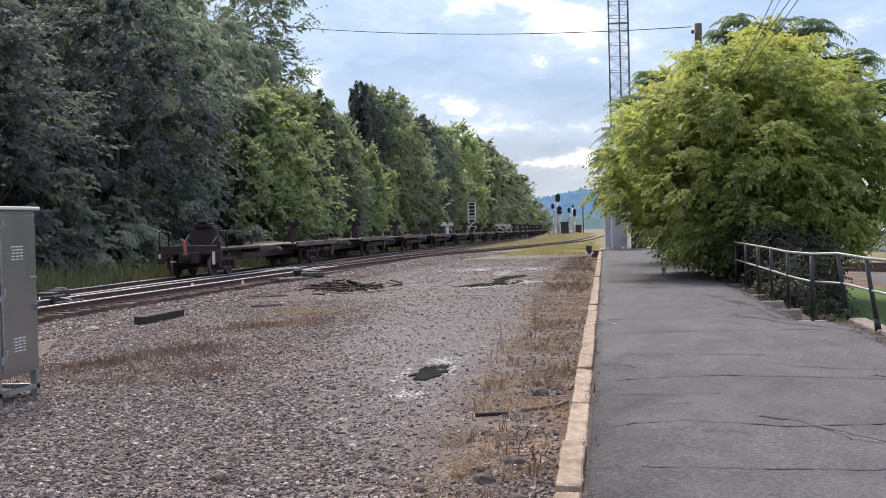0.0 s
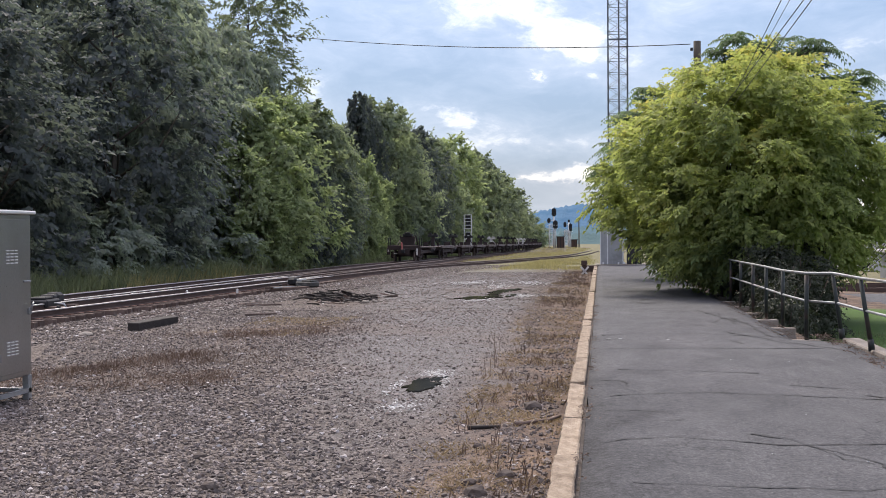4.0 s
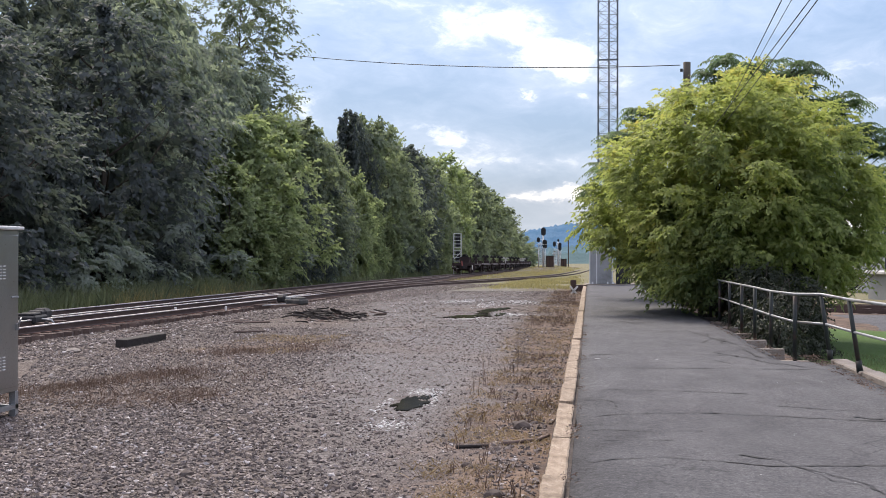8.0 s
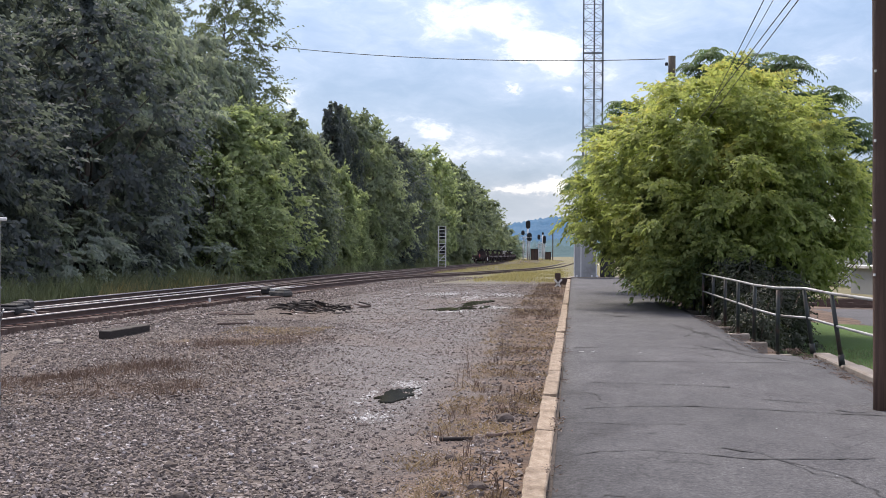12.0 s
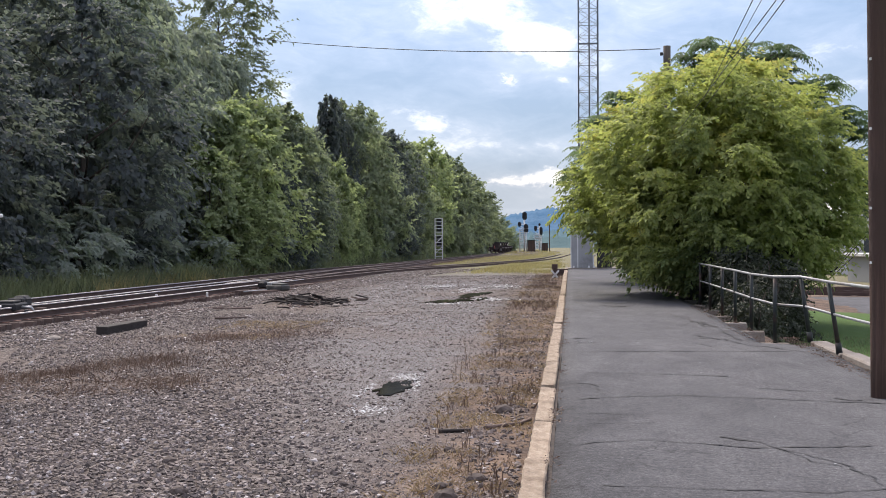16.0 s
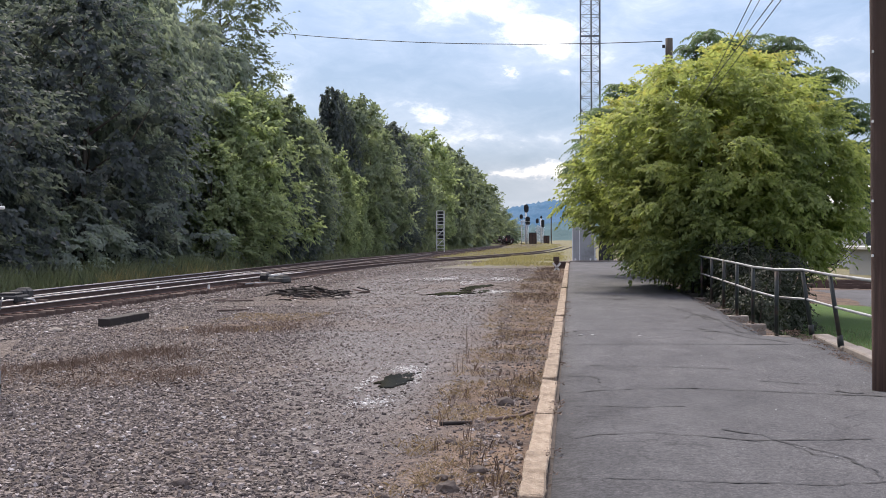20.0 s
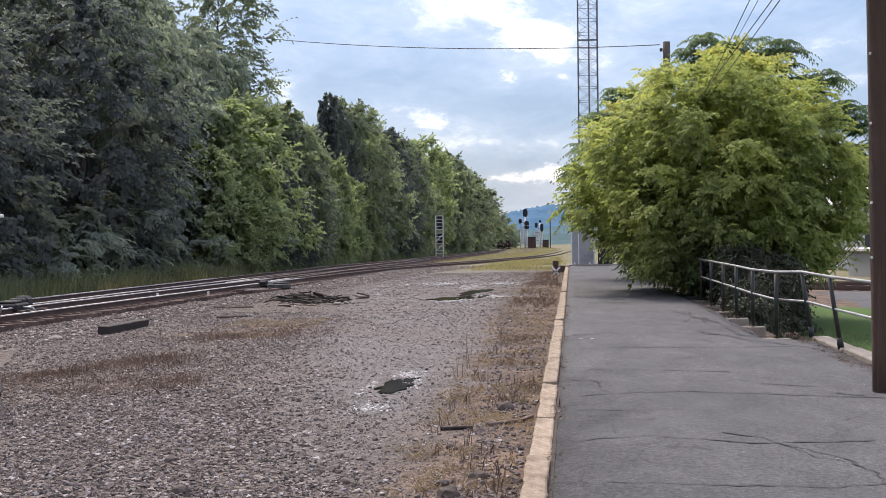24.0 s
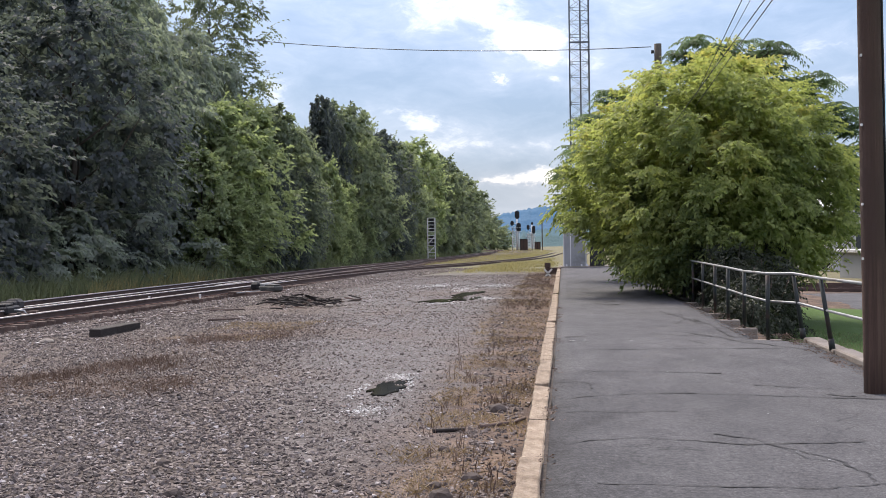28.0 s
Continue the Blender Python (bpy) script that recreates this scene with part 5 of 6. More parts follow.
def tree_variant(seed, h, spread, mat, count, low=0.08, size=0.36, shape=0.85, **leafing):
    """A broadleaf tree h high: trunk with limbs, boughs set round it, and leaves on each bough's shoots."""
    r = np.random.RandomState(seed)
    k = np.arange(count)
    u = (k + r.rand(count)) / count
    z = h * (low + (0.93 - low) * u)
    belt = np.sin(math.pi * np.clip(u * 0.90 + 0.10, 0.05, 0.985) ** shape) ** 0.6
    a = k * 2.39996 + r.uniform(-0.5, 0.5, count)
    # the crown bulges in lobes, with hollows between them
    lobes = unit(r.normal(0, 1, (13, 3)) * (1, 1, 0.8))
    out = unit(np.stack([np.cos(a), np.sin(a), (u - 0.45) * 2.2], 1))
    lump = 0.58 + 0.62 * np.clip((np.max(out @ lobes.T, 1) - 0.70) / 0.28, 0, 1)
    rr = spread * belt * lump * r.uniform(0.55, 0.92, count)
    roots = np.stack([rr * np.cos(a), rr * np.sin(a), z], 1) + r.normal(0, 0.25, (count, 3))
    ways = unit(np.stack([np.cos(a), np.sin(a), 0.15 + 0.9 * u ** 2], 1) + r.normal(0, 0.22, (count, 3)))
    sizes = spread * size * r.uniform(0.65, 1.25, count) * (0.6 + 0.4 * belt)
    t = empty("tree", (0, 0, 0))
    part("trunk", trunk_mesh(h * 0.84, h * 0.011 + 0.04, roots[3::4], seed), M["bark"], t)
    inner = roots[::3] * (0.55, 0.55, 0.97)
    verts = [boughs_of_leaves(roots, ways, sizes, seed, **leafing)]
    deep = dict(leafing)
    deep["leaf"], deep["shoots"] = leafing["leaf"] * 1.7, max(4, leafing["shoots"] // 2)
    verts.append(boughs_of_leaves(inner, ways[::3], sizes[::3] * 1.1, seed + 5, **deep))
    crown("crown", verts, mat, t)
    return t


def height_to(x, y, el):
    """How high a tree at x, y must be to reach the elevation el."""
    return EYE.z + math.hypot(x, y) * math.tan(radians(el)) - ground_height(x, y)


# elevation of the wood's top as seen from the platform, by bearing
SKY_AZ = [-40, -28, -23.2, -18.2, -16.6, -15.2, -13.95, -13.0, -12.0, -11.0, -9.4, -8.1, -7.0, -6.0, -5.0, -4.2, -3.6, -3.2]
SKY_EL = [14.5, 14.5, 13.8, 12.0, 10.4, 8.2, 6.6, 6.3, 5.3, 6.3, 6.1, 5.2, 4.6, 4.1, 3.6, 2.5, 1.4, 0.4]


def make_forest():
    rnd = random.Random(21)
    H = 12.0
    fine = dict(shoots=13, per=10, leaf=0.25, slim=0.66, droop=0.15, sag=0.15, ragged=0.65)
    hang = dict(shoots=13, per=12, leaf=0.24, slim=0.55, droop=0.40, sag=0.3, fan=1.9, ragged=0.55)
    mid = dict(shoots=12, per=9, leaf=0.33, slim=0.68, droop=0.10, sag=0.12, ragged=0.75)
    wide = dict(shoots=11, per=9, leaf=0.38, slim=0.7, droop=0.10, sag=0.12, ragged=0.75)
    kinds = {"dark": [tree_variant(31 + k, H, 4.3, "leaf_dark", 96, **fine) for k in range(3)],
             "deep": [tree_variant(35 + k, H, 4.3, "leaf_deep", 96, **hang) for k in range(2)],
             "mid": [tree_variant(41 + k, H, 4.2, "leaf_mid", 92, **mid) for k in range(3)],
             "far": [tree_variant(71 + k, H, 4.2, "leaf_far", 74, **wide) for k in range(3)],
             "light": [tree_variant(51 + k, H, 4.0, "leaf_light", 92, **mid) for k in range(2)],
             "vine": [tree_variant(83, H, 1.9, "leaf_dark", 96, size=0.36, shape=0.75, shoots=12, per=9, leaf=0.26, slim=0.7, droop=0.35, sag=0.3, ragged=0.6)],
             "low": [tree_variant(61 + k, 3.6, 1.9, "leaf_deep", 40, low=0.05, shoots=9, per=9, leaf=0.20, slim=0.55) for k in range(3)]}
    names = {"dark": "dense broadleaf tree at the wood's edge, leaves coloured shade-dark", "deep": "dark green tree with hanging feathery foliage at the wood's edge", "mid": "full green broadleaf tree at the wood's edge",
             "far": "full green broadleaf tree at the wood's edge", "light": "lighter yellow-green broadleaf growth at the wood's edge", "vine": "slim dead trunk wrapped in dark climbing vines", "low": "low dark shrub growing before the wood"}
    fresh, turn_of = {}, {}

    def plant(kind, x, y, h, wide=1.0):
        turn_of[kind] = turn_of.get(kind, -1) + 1
        proto = kinds[kind][turn_of[kind] % len(kinds[kind])]
        m = pose(x, y, ground_height(x, y), 0, 0, rnd.uniform(0, 360))
        ob = copy_thing(proto, m) if proto in fresh else proto
        if proto not in fresh:
            ob.matrix_basis = m
            fresh[proto] = True
        k = h / (3.6 if kind == "low" else H)
        ob.scale = (k * wide, k * wide, k)
        tagged(ob, names[kind], "shrub" if kind == "low" else "tree", "shrubs before the wood" if kind == "low" else "trees of the wood")

    # trees that stand out: bearing, y, elevation of the top, half-width in metres, kind
    for az, y, el, half, kind in ((-18.6, 74, 11.2, 5.0, "deep"), (-16.9, 79, 9.6, 4.6, "deep"), (-20.6, 66, 12.6, 5.2, "deep"),
                                  (-15.7, 70, 6.7, 3.6, "light"), (-14.3, 76, 6.5, 3.4, "light"), (-16.6, 66, 4.6, 2.4, "light"), (-13.1, 84, 6.3, 3.2, "mid"), (-15.4, 68, 2.9, 2.2, "light"),
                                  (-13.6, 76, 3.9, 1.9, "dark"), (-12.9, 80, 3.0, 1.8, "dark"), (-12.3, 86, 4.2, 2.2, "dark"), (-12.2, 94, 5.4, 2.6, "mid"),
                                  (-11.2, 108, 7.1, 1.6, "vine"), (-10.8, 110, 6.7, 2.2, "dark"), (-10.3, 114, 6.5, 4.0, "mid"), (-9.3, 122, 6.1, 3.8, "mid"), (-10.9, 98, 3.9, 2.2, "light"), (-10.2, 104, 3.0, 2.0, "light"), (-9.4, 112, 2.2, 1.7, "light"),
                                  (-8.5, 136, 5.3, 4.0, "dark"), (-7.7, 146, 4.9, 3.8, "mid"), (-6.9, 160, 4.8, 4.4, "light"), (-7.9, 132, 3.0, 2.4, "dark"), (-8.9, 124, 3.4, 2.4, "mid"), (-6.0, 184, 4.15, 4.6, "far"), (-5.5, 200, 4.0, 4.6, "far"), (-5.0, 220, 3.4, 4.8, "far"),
                                  (-4.55, 250, 3.0, 5.0, "far"), (-4.25, 285, 2.5, 5.2, "far"), (-3.75, 372, 1.6, 6.0, "far"), (-3.35, 385, 0.95, 6.0, "far"), (-3.05, 395, 0.55, 5.0, "far")):
        x = math.tan(radians(az)) * y
        h = height_to(x, y, el)
        spread = {"light": 4.0, "vine": 1.9, "mid": 4.2, "far": 4.2}.get(kind, 4.3)
        plant(kind, x, y, h, half / spread * H / h)
    # the wood's front, then a second row behind it
    y = 24.0
    while y < 330:
        x = -24.0 + rnd.uniform(-2.4, 2.2) - max(0.0, y - 285) * 0.06
        az = math.degrees(math.atan2(x, y))
        if not -17.4 < az < -11.6:
            el = float(np.interp(az, SKY_AZ, SKY_EL))
            h = height_to(x, y, el) * rnd.uniform(0.50, 0.92)
            h = min(h, 17.5) if y > 60 else min(h, 14.5)
            # darker leaf kinds stand for shade on the left and between crowns
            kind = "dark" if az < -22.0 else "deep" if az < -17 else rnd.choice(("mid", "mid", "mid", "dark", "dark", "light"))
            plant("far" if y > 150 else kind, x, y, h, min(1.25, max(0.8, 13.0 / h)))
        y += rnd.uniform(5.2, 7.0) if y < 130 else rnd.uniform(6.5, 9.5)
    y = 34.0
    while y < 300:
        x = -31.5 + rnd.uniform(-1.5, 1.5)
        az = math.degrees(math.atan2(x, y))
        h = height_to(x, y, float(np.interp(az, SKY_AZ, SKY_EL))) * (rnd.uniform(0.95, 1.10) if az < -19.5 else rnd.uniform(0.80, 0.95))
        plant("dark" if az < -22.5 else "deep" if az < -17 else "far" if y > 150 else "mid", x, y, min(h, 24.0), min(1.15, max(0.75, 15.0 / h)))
        y += rnd.uniform(6.0, 8.5) if y < 150 else rnd.uniform(10, 13)
    # low growth in front
    y = 30.0
    while y < 300:
        plant("low", -20.6 + rnd.uniform(-0.5, 0.4), y, rnd.uniform(2.8, 4.8) if 52 < y < 125 else rnd.uniform(1.6, 3.8), rnd.uniform(1.0, 1.4))
        y += rnd.uniform(3.0, 5.0) if y < 110 else rnd.uniform(6, 9)
    # yellow-green weed clumps, made from the light tree scaled down
    for x, y, h in ((-20.0, 80.5, 1.7), (-19.9, 78.0, 1.2)):
        plant("light", x, y, h, 1.3)


make_forest()


def make_airy_tree():
    """A thin-crowned tree: fine boughs that fan up, with gaps between them."""
    r = np.random.RandomState(78)
    x, y = -24.0, 84.0
    h, n = height_to(x, y, 12.6), 190
    u = (np.arange(n) + 0.5) / n
    z = h * (0.40 + 0.60 * u)
    reach = 4.3 * np.sin(math.pi * np.minimum(1.0, 0.24 + 0.70 * u)) ** 0.7 * r.uniform(0.25, 1.0, n)
    a = np.arange(n) * 2.4 + r.uniform(-0.5, 0.5, n)
    roots = np.stack([reach * np.cos(a), reach * np.sin(a), z], 1)
    ways = unit(np.stack([np.cos(a), np.sin(a), np.full(n, 0.7)], 1))
    t = empty("tree", (x, y, ground_height(x, y)), "tall airy tree with sky showing through its thin crown", "tree", "trees of the wood")
    part("trunk", trunk_mesh(h * 0.94, 0.11, roots[::3], 78, 0.35), M["bark"], t)
    crown("crown", boughs_of_leaves(roots, ways, r.uniform(0.9, 1.5, n), 78, shoots=9, per=8, leaf=0.25, slim=0.6, droop=0.15, sag=0.2, ragged=0.5), "leaf_airy", t)


make_airy_tree()


# ---- the big bush over the platform ----
def make_bush():
    rnd = random.Random(3)
    r = np.random.RandomState(8)
    n = 520
    k = np.arange(n)
    u = 1 - 2 * (k + 0.5) / n
    a = k * 2.39996 + r.uniform(-0.25, 0.25, n)
    s = np.sqrt(np.maximum(0.0, 1 - np.abs(u) ** 2.2))
    lump = 1 + 0.12 * np.sin(3.1 * a + 4 * u) * np.cos(7 * u + 1.0) + r.normal(0, 0.035, n)
    depth = np.where(k % 3 == 2, r.uniform(0.55, 0.8, n), r.uniform(0.86, 1.0, n))
    x = 3.95 * s * np.cos(a) * depth * lump - 0.25 + 0.35 * np.maximum(0, u)
    y = 4.3 * s * np.sin(a) * depth * lump
    z = 2.85 + 4.05 * u * depth * lump
    x = np.where(z < 1.9, np.maximum(x, -1.9 - (z - 0.6) * 1.5 + 0.6 * r.rand(n)), x)
    keep = z > 0.45 + 0.09 * np.maximum(0.0, x)
    x = np.where((x > 0) & (z > 3.6), x * (1 - 0.085 * (z - 3.6)), x)
    roots = np.stack([x, y, z], 1)[keep]
    ways = unit(np.stack([np.cos(a) * s / 3.9, np.sin(a) * s / 4.3, 0.16 + 0.30 * u], 1)[keep] + r.normal(0, 0.05, (keep.sum(), 3)))
    sizes = r.uniform(0.50, 0.95, len(roots))
    roots = roots - ways * sizes[:, None] * 0.45
    b = empty("boxelder_bush", (4.15, 35.2, 0), "big spreading bush with green and yellowing leaves, hanging over the platform", "bush")
    for j in range(5):
        part("stem", trunk_mesh(4.0, 0.09, roots[1 + 7 * j::50] * (0.7, 0.7, 0.85), 6 + j), M["bark"], b).location = (1.3 * math.cos(j * 2.4) + 0.5, 1.6 * math.sin(j * 2.4), 0)
    verts = [boughs_of_leaves(roots, ways, sizes, 8, shoots=19, per=13, leaf=0.125, slim=0.60, fan=1.6, droop=0.20, sag=0.25, ragged=0.55, lift=0.85, flat=0.7, dome=0.3)]
    hollow = roots[::2] * (0.66, 0.66, 0.80) + (0, 0, 0.45)
    verts.append(boughs_of_leaves(hollow, ways[::2], sizes[::2] * 1.2, 12, shoots=11, per=9, leaf=0.21, slim=0.6, ragged=0.6))
    # a thin twig that stands up, and long shoots that break the outline
    tips = np.array([(-1.75, 0.2, 5.3), (-1.55, 0.0, 5.75), (-1.95, 0.1, 5.55), (-1.65, 0.1, 6.1), (-2.3, 0.2, 4.9)])
    verts.append(boughs_of_leaves(tips, unit(np.array([(-0.2, 0, 1.0)] * 5) + r.normal(0, 0.15, (5, 3))), np.full(5, 0.7), 9, shoots=8, per=9, leaf=0.14, slim=0.5, fan=1.0, droop=0.1, sag=0.4, lift=0.2))
    pick = r.choice(len(roots), 60, replace=False)
    verts.append(boughs_of_leaves(roots[pick] + ways[pick] * 0.55, ways[pick], r.uniform(0.4, 0.65, 60), 10, shoots=4, per=13, leaf=0.13, slim=0.55, fan=0.5, droop=0.08, sag=0.25, lift=0.8))
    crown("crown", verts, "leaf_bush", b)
    # undergrowth whose leaf colour carries the shade below the bush
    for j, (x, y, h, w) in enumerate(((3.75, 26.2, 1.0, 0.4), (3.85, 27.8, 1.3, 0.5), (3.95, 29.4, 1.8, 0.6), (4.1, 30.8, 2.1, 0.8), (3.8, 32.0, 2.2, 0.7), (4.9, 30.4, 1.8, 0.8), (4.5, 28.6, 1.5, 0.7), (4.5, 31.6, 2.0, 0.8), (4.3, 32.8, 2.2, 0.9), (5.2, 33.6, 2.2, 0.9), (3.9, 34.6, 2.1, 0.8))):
        c = empty("undergrowth_shrub", (x, y, -0.75), "twiggy undergrowth below the bush behind the railing, painted shade-dark", "shrub", "undergrowth")
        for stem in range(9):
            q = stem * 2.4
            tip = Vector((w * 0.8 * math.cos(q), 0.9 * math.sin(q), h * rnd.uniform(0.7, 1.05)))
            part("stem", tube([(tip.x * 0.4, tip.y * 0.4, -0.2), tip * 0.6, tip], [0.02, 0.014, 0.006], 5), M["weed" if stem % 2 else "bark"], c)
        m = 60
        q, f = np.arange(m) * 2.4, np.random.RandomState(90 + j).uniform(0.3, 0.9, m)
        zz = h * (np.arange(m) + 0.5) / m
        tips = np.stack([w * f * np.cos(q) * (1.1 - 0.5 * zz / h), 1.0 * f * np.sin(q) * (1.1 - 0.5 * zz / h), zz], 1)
        crown("crown", boughs_of_leaves(tips, unit(np.stack([np.cos(q), np.sin(q), 0 * q + 0.3], 1)), np.full(m, 0.42), 90 + j, shoots=11, per=9, leaf=0.075, slim=0.6), "leaf_shade", c)
    # thinner bush further along the platform
    m = 70
    tips = np.stack([r.uniform(-1.6, 2.0, m), r.uniform(-6, 6, m), r.uniform(0.5, 4.4, m)], 1)
    c = empty("leafy_bush", (4.1, 46.0, 0), "green leafy bush crowding the platform's edge", "bush")
    for j in range(4):
        part("stem", trunk_mesh(3.4, 0.09, tips[j::8] * (0.5, 0.3, 0.9), 9 + j), M["bark"], c).location = (0.5 * math.cos(j * 2.0) + 0.3, -4.5 + 3 * j, 0)
    crown("crown", boughs_of_leaves(tips, unit(tips * (1, 0.3, 0.1) + (-0.6, -0.5, 0.2)), r.uniform(0.8, 1.3, m), 18, shoots=10, per=11, leaf=0.2, slim=0.5), "leaf_sumac", c)
    # dark feathery trees behind it: bearing, y, elevation of the top, breadth
    for j, (az, y, el, w) in enumerate(((5.75, 40.0, 9.3, 0.8), (6.9, 40.6, 9.2, 0.7), (9.4, 40.2, 9.1, 0.9), (8.2, 41.0, 9.1, 0.7), (11.2, 39.4, 7.8, 1.0), (12.2, 38.6, 6.2, 0.9), (12.6, 38.2, 4.3, 0.9), (2.3, 44.0, 7.0, 1.0), (1.3, 45.5, 6.1, 0.9), (0.9, 46.5, 4.2, 0.9))):
        x = y * math.tan(radians(az))
        h = EYE.z + math.hypot(x, y) * math.tan(radians(el)) + 0.5
        q = np.random.RandomState(200 + j)
        m = 20
        zz = h - 0.35 - 2.6 * q.rand(m) ** 1.2
        aa = np.arange(m) * 2.4
        rr = w * q.uniform(0.2, 1.0, m) * (0.35 + 0.5 * (h - zz))
        tips = np.stack([rr * np.cos(aa), rr * np.sin(aa), zz], 1)
        foot = min(max(x, 3.7), 6.1)
        tips[:, 0] += x - foot
        t = empty("ailanthus_tree", (foot, y, -0.5), "dark green feathery-leaved tree behind the bush", "tree", "feathery trees")
        part("trunk", trunk_mesh(h - 0.9, 0.07, tips, 300 + j, 0.06), M["bark"], t)
        crown("crown", rosettes(tips, 200 + j), "leaf_sumac", t)


make_bush()


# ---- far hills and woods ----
def hazed_hill_material(name, low, high):
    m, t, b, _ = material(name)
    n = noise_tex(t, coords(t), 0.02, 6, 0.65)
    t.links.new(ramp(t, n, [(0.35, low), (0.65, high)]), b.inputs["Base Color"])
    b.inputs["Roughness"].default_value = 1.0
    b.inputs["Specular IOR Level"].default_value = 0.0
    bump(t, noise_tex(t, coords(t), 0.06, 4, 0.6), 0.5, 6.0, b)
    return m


def make_ridge(name, d, azs, els, low, high, label, wob, depth):
    """A wooded ridge that runs round at the distance d, its crest by bearing."""
    m = hazed_hill_material(name, low, high)
    verts, faces = [], []
    n = 700
    rows = ((0.0, 0.0), (0.35, 0.45), (0.7, 0.85), (1.0, 1.0), (1.6, 0.3))
    for i in range(n + 1):
        az = azs[0] + (azs[-1] - azs[0]) * i / n
        top = d * math.tan(radians(float(np.interp(az, azs, els))))
        bumps = wob * (abs(noise.noise((az * 4.1, d * 0.01, 0))) + 0.6 * noise.noise((az * 11.0, 1, 0)) + 0.5 * noise.noise((az * 31.0, 2, 0)))
        for k, (back, up) in enumerate(rows):
            dd = d + depth * back
            z = -4 + (top + bumps * (1 if k >= 2 else 0.3) + 4) * up
            verts.append((dd * math.sin(radians(az)), dd * math.cos(radians(az)), z))
    r = len(rows)
    for i in range(n):
        for k in range(r - 1):
            faces.append((i * r + k, (i + 1) * r + k, (i + 1) * r + k + 1, i * r + k + 1))
    return tagged(raw_object(name, verts, faces, m, smooth=True), label, "hill", kind="structure")


# distance haze is painted into the blue-grey colours of these ridges
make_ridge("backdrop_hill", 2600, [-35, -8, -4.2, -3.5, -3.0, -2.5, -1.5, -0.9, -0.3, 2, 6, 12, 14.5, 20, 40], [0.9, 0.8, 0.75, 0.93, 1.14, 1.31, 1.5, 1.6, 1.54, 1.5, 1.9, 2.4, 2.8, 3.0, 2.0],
           (0.070, 0.140, 0.225), (0.105, 0.180, 0.265), "wooded ridge on the horizon, haze painted into its blue", 7.0, 300)
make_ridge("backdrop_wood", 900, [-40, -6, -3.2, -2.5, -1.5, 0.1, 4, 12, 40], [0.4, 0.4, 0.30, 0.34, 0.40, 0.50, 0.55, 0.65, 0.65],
           (0.085, 0.140, 0.165), (0.12, 0.18, 0.20), "belt of far trees with haze put into its colour", 5.0, 80)
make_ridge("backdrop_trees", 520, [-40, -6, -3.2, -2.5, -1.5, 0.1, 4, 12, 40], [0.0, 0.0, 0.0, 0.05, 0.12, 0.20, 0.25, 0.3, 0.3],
           (0.075, 0.120, 0.130), (0.11, 0.158, 0.160), "nearer belt of far trees, tinted blue-green for haze", 3.5, 40)


# ---- across the lawn: road, tracks and house ----
def make_house():
    h = empty("house", (0, 0, 0), "pale gabled building with a grey metal roof beyond the lawn", "house")
    base = -1.3
    m = pose(27.5, 100, base, 0, 0, 12)
    bm = bmesh.new()
    pts = [(-7, 0, 0), (7, 0, 0), (7, 0, 4.2), (0, 0, 7.8), (-7, 0, 4.2)]
    f = [bm.verts.new(m @ Vector(p)) for p in pts]
    b = [bm.verts.new(m @ (Vector(p) + Vector((0, 16, 0)))) for p in pts]
    bm.faces.new(f)
    bm.faces.new(b[::-1])
    for i in range(5):
        bm.faces.new((f[i], b[i], b[(i + 1) % 5], f[(i + 1) % 5]))
    bmesh.ops.recalc_face_normals(bm, faces=bm.faces)
    part("wall", bm, M["siding"], h)
    for s in (-1, 1):
        part("roof", boxed(0, 8.4, -0.5, 16.5, 0.02, 0.2, 0, m @ pose(0, 0, 7.85) @ Matrix.Scale(s, 4, (1, 0, 0)) @ pose(0, 0, 0, 0, 27.2, 0)), M["roof"], h)
    for x in (-4.5, -1.5, 1.5, 4.5):
        w = part("window", boxed(x - 0.6, x + 0.6, -0.08, 0.0, 1.2, 2.9, 0, m), M["white_paint"], h)
        part("pane", boxed(x - 0.5, x + 0.5, -0.1, -0.08, 1.3, 2.8, 0, m), M["glass_dark"], w)
    g = empty("shed", (0, 0, 0), "low pale grey shed with a white roof across the lawn", "shed")
    m = pose(22.0, 78, -1.3, 0, 0, 8)
    part("wall", boxed(-3.5, 3.5, 0, 5, 0, 1.7, 0.02, m), M["grey_wall"], g)
    part("roof", boxed(-3.8, 3.8, -0.4, 5.3, 1.7, 1.9, 0.03, m), M["white_paint"], g)


make_house()


def make_right_side():
    road = tagged(mesh_object("road", boxed(5.0, 60, 44.5, 56.5, -1.45, -1.05), M["asphalt"]), "grey road behind the lawn", "road", kind="structure")

    t = empty("track_yard", (0, 0, 0), "rusty yard tracks crossing behind the road", "railway track", kind="structure")
    for y in (60.0, 61.5, 65.5, 67.0):
        part("rail", boxed(4.5, 60, y - 0.04, y + 0.04, -1.25, -0.98), M["rail_rust"], t)
    for k in range(60):
        for y in (60.75, 66.25):
            part("tie", boxed(5 + k * 0.9, 5.25 + k * 0.9, y - 1.25, y + 1.25, -1.35, -1.13), M["tie"], t)
    return road


make_right_side()


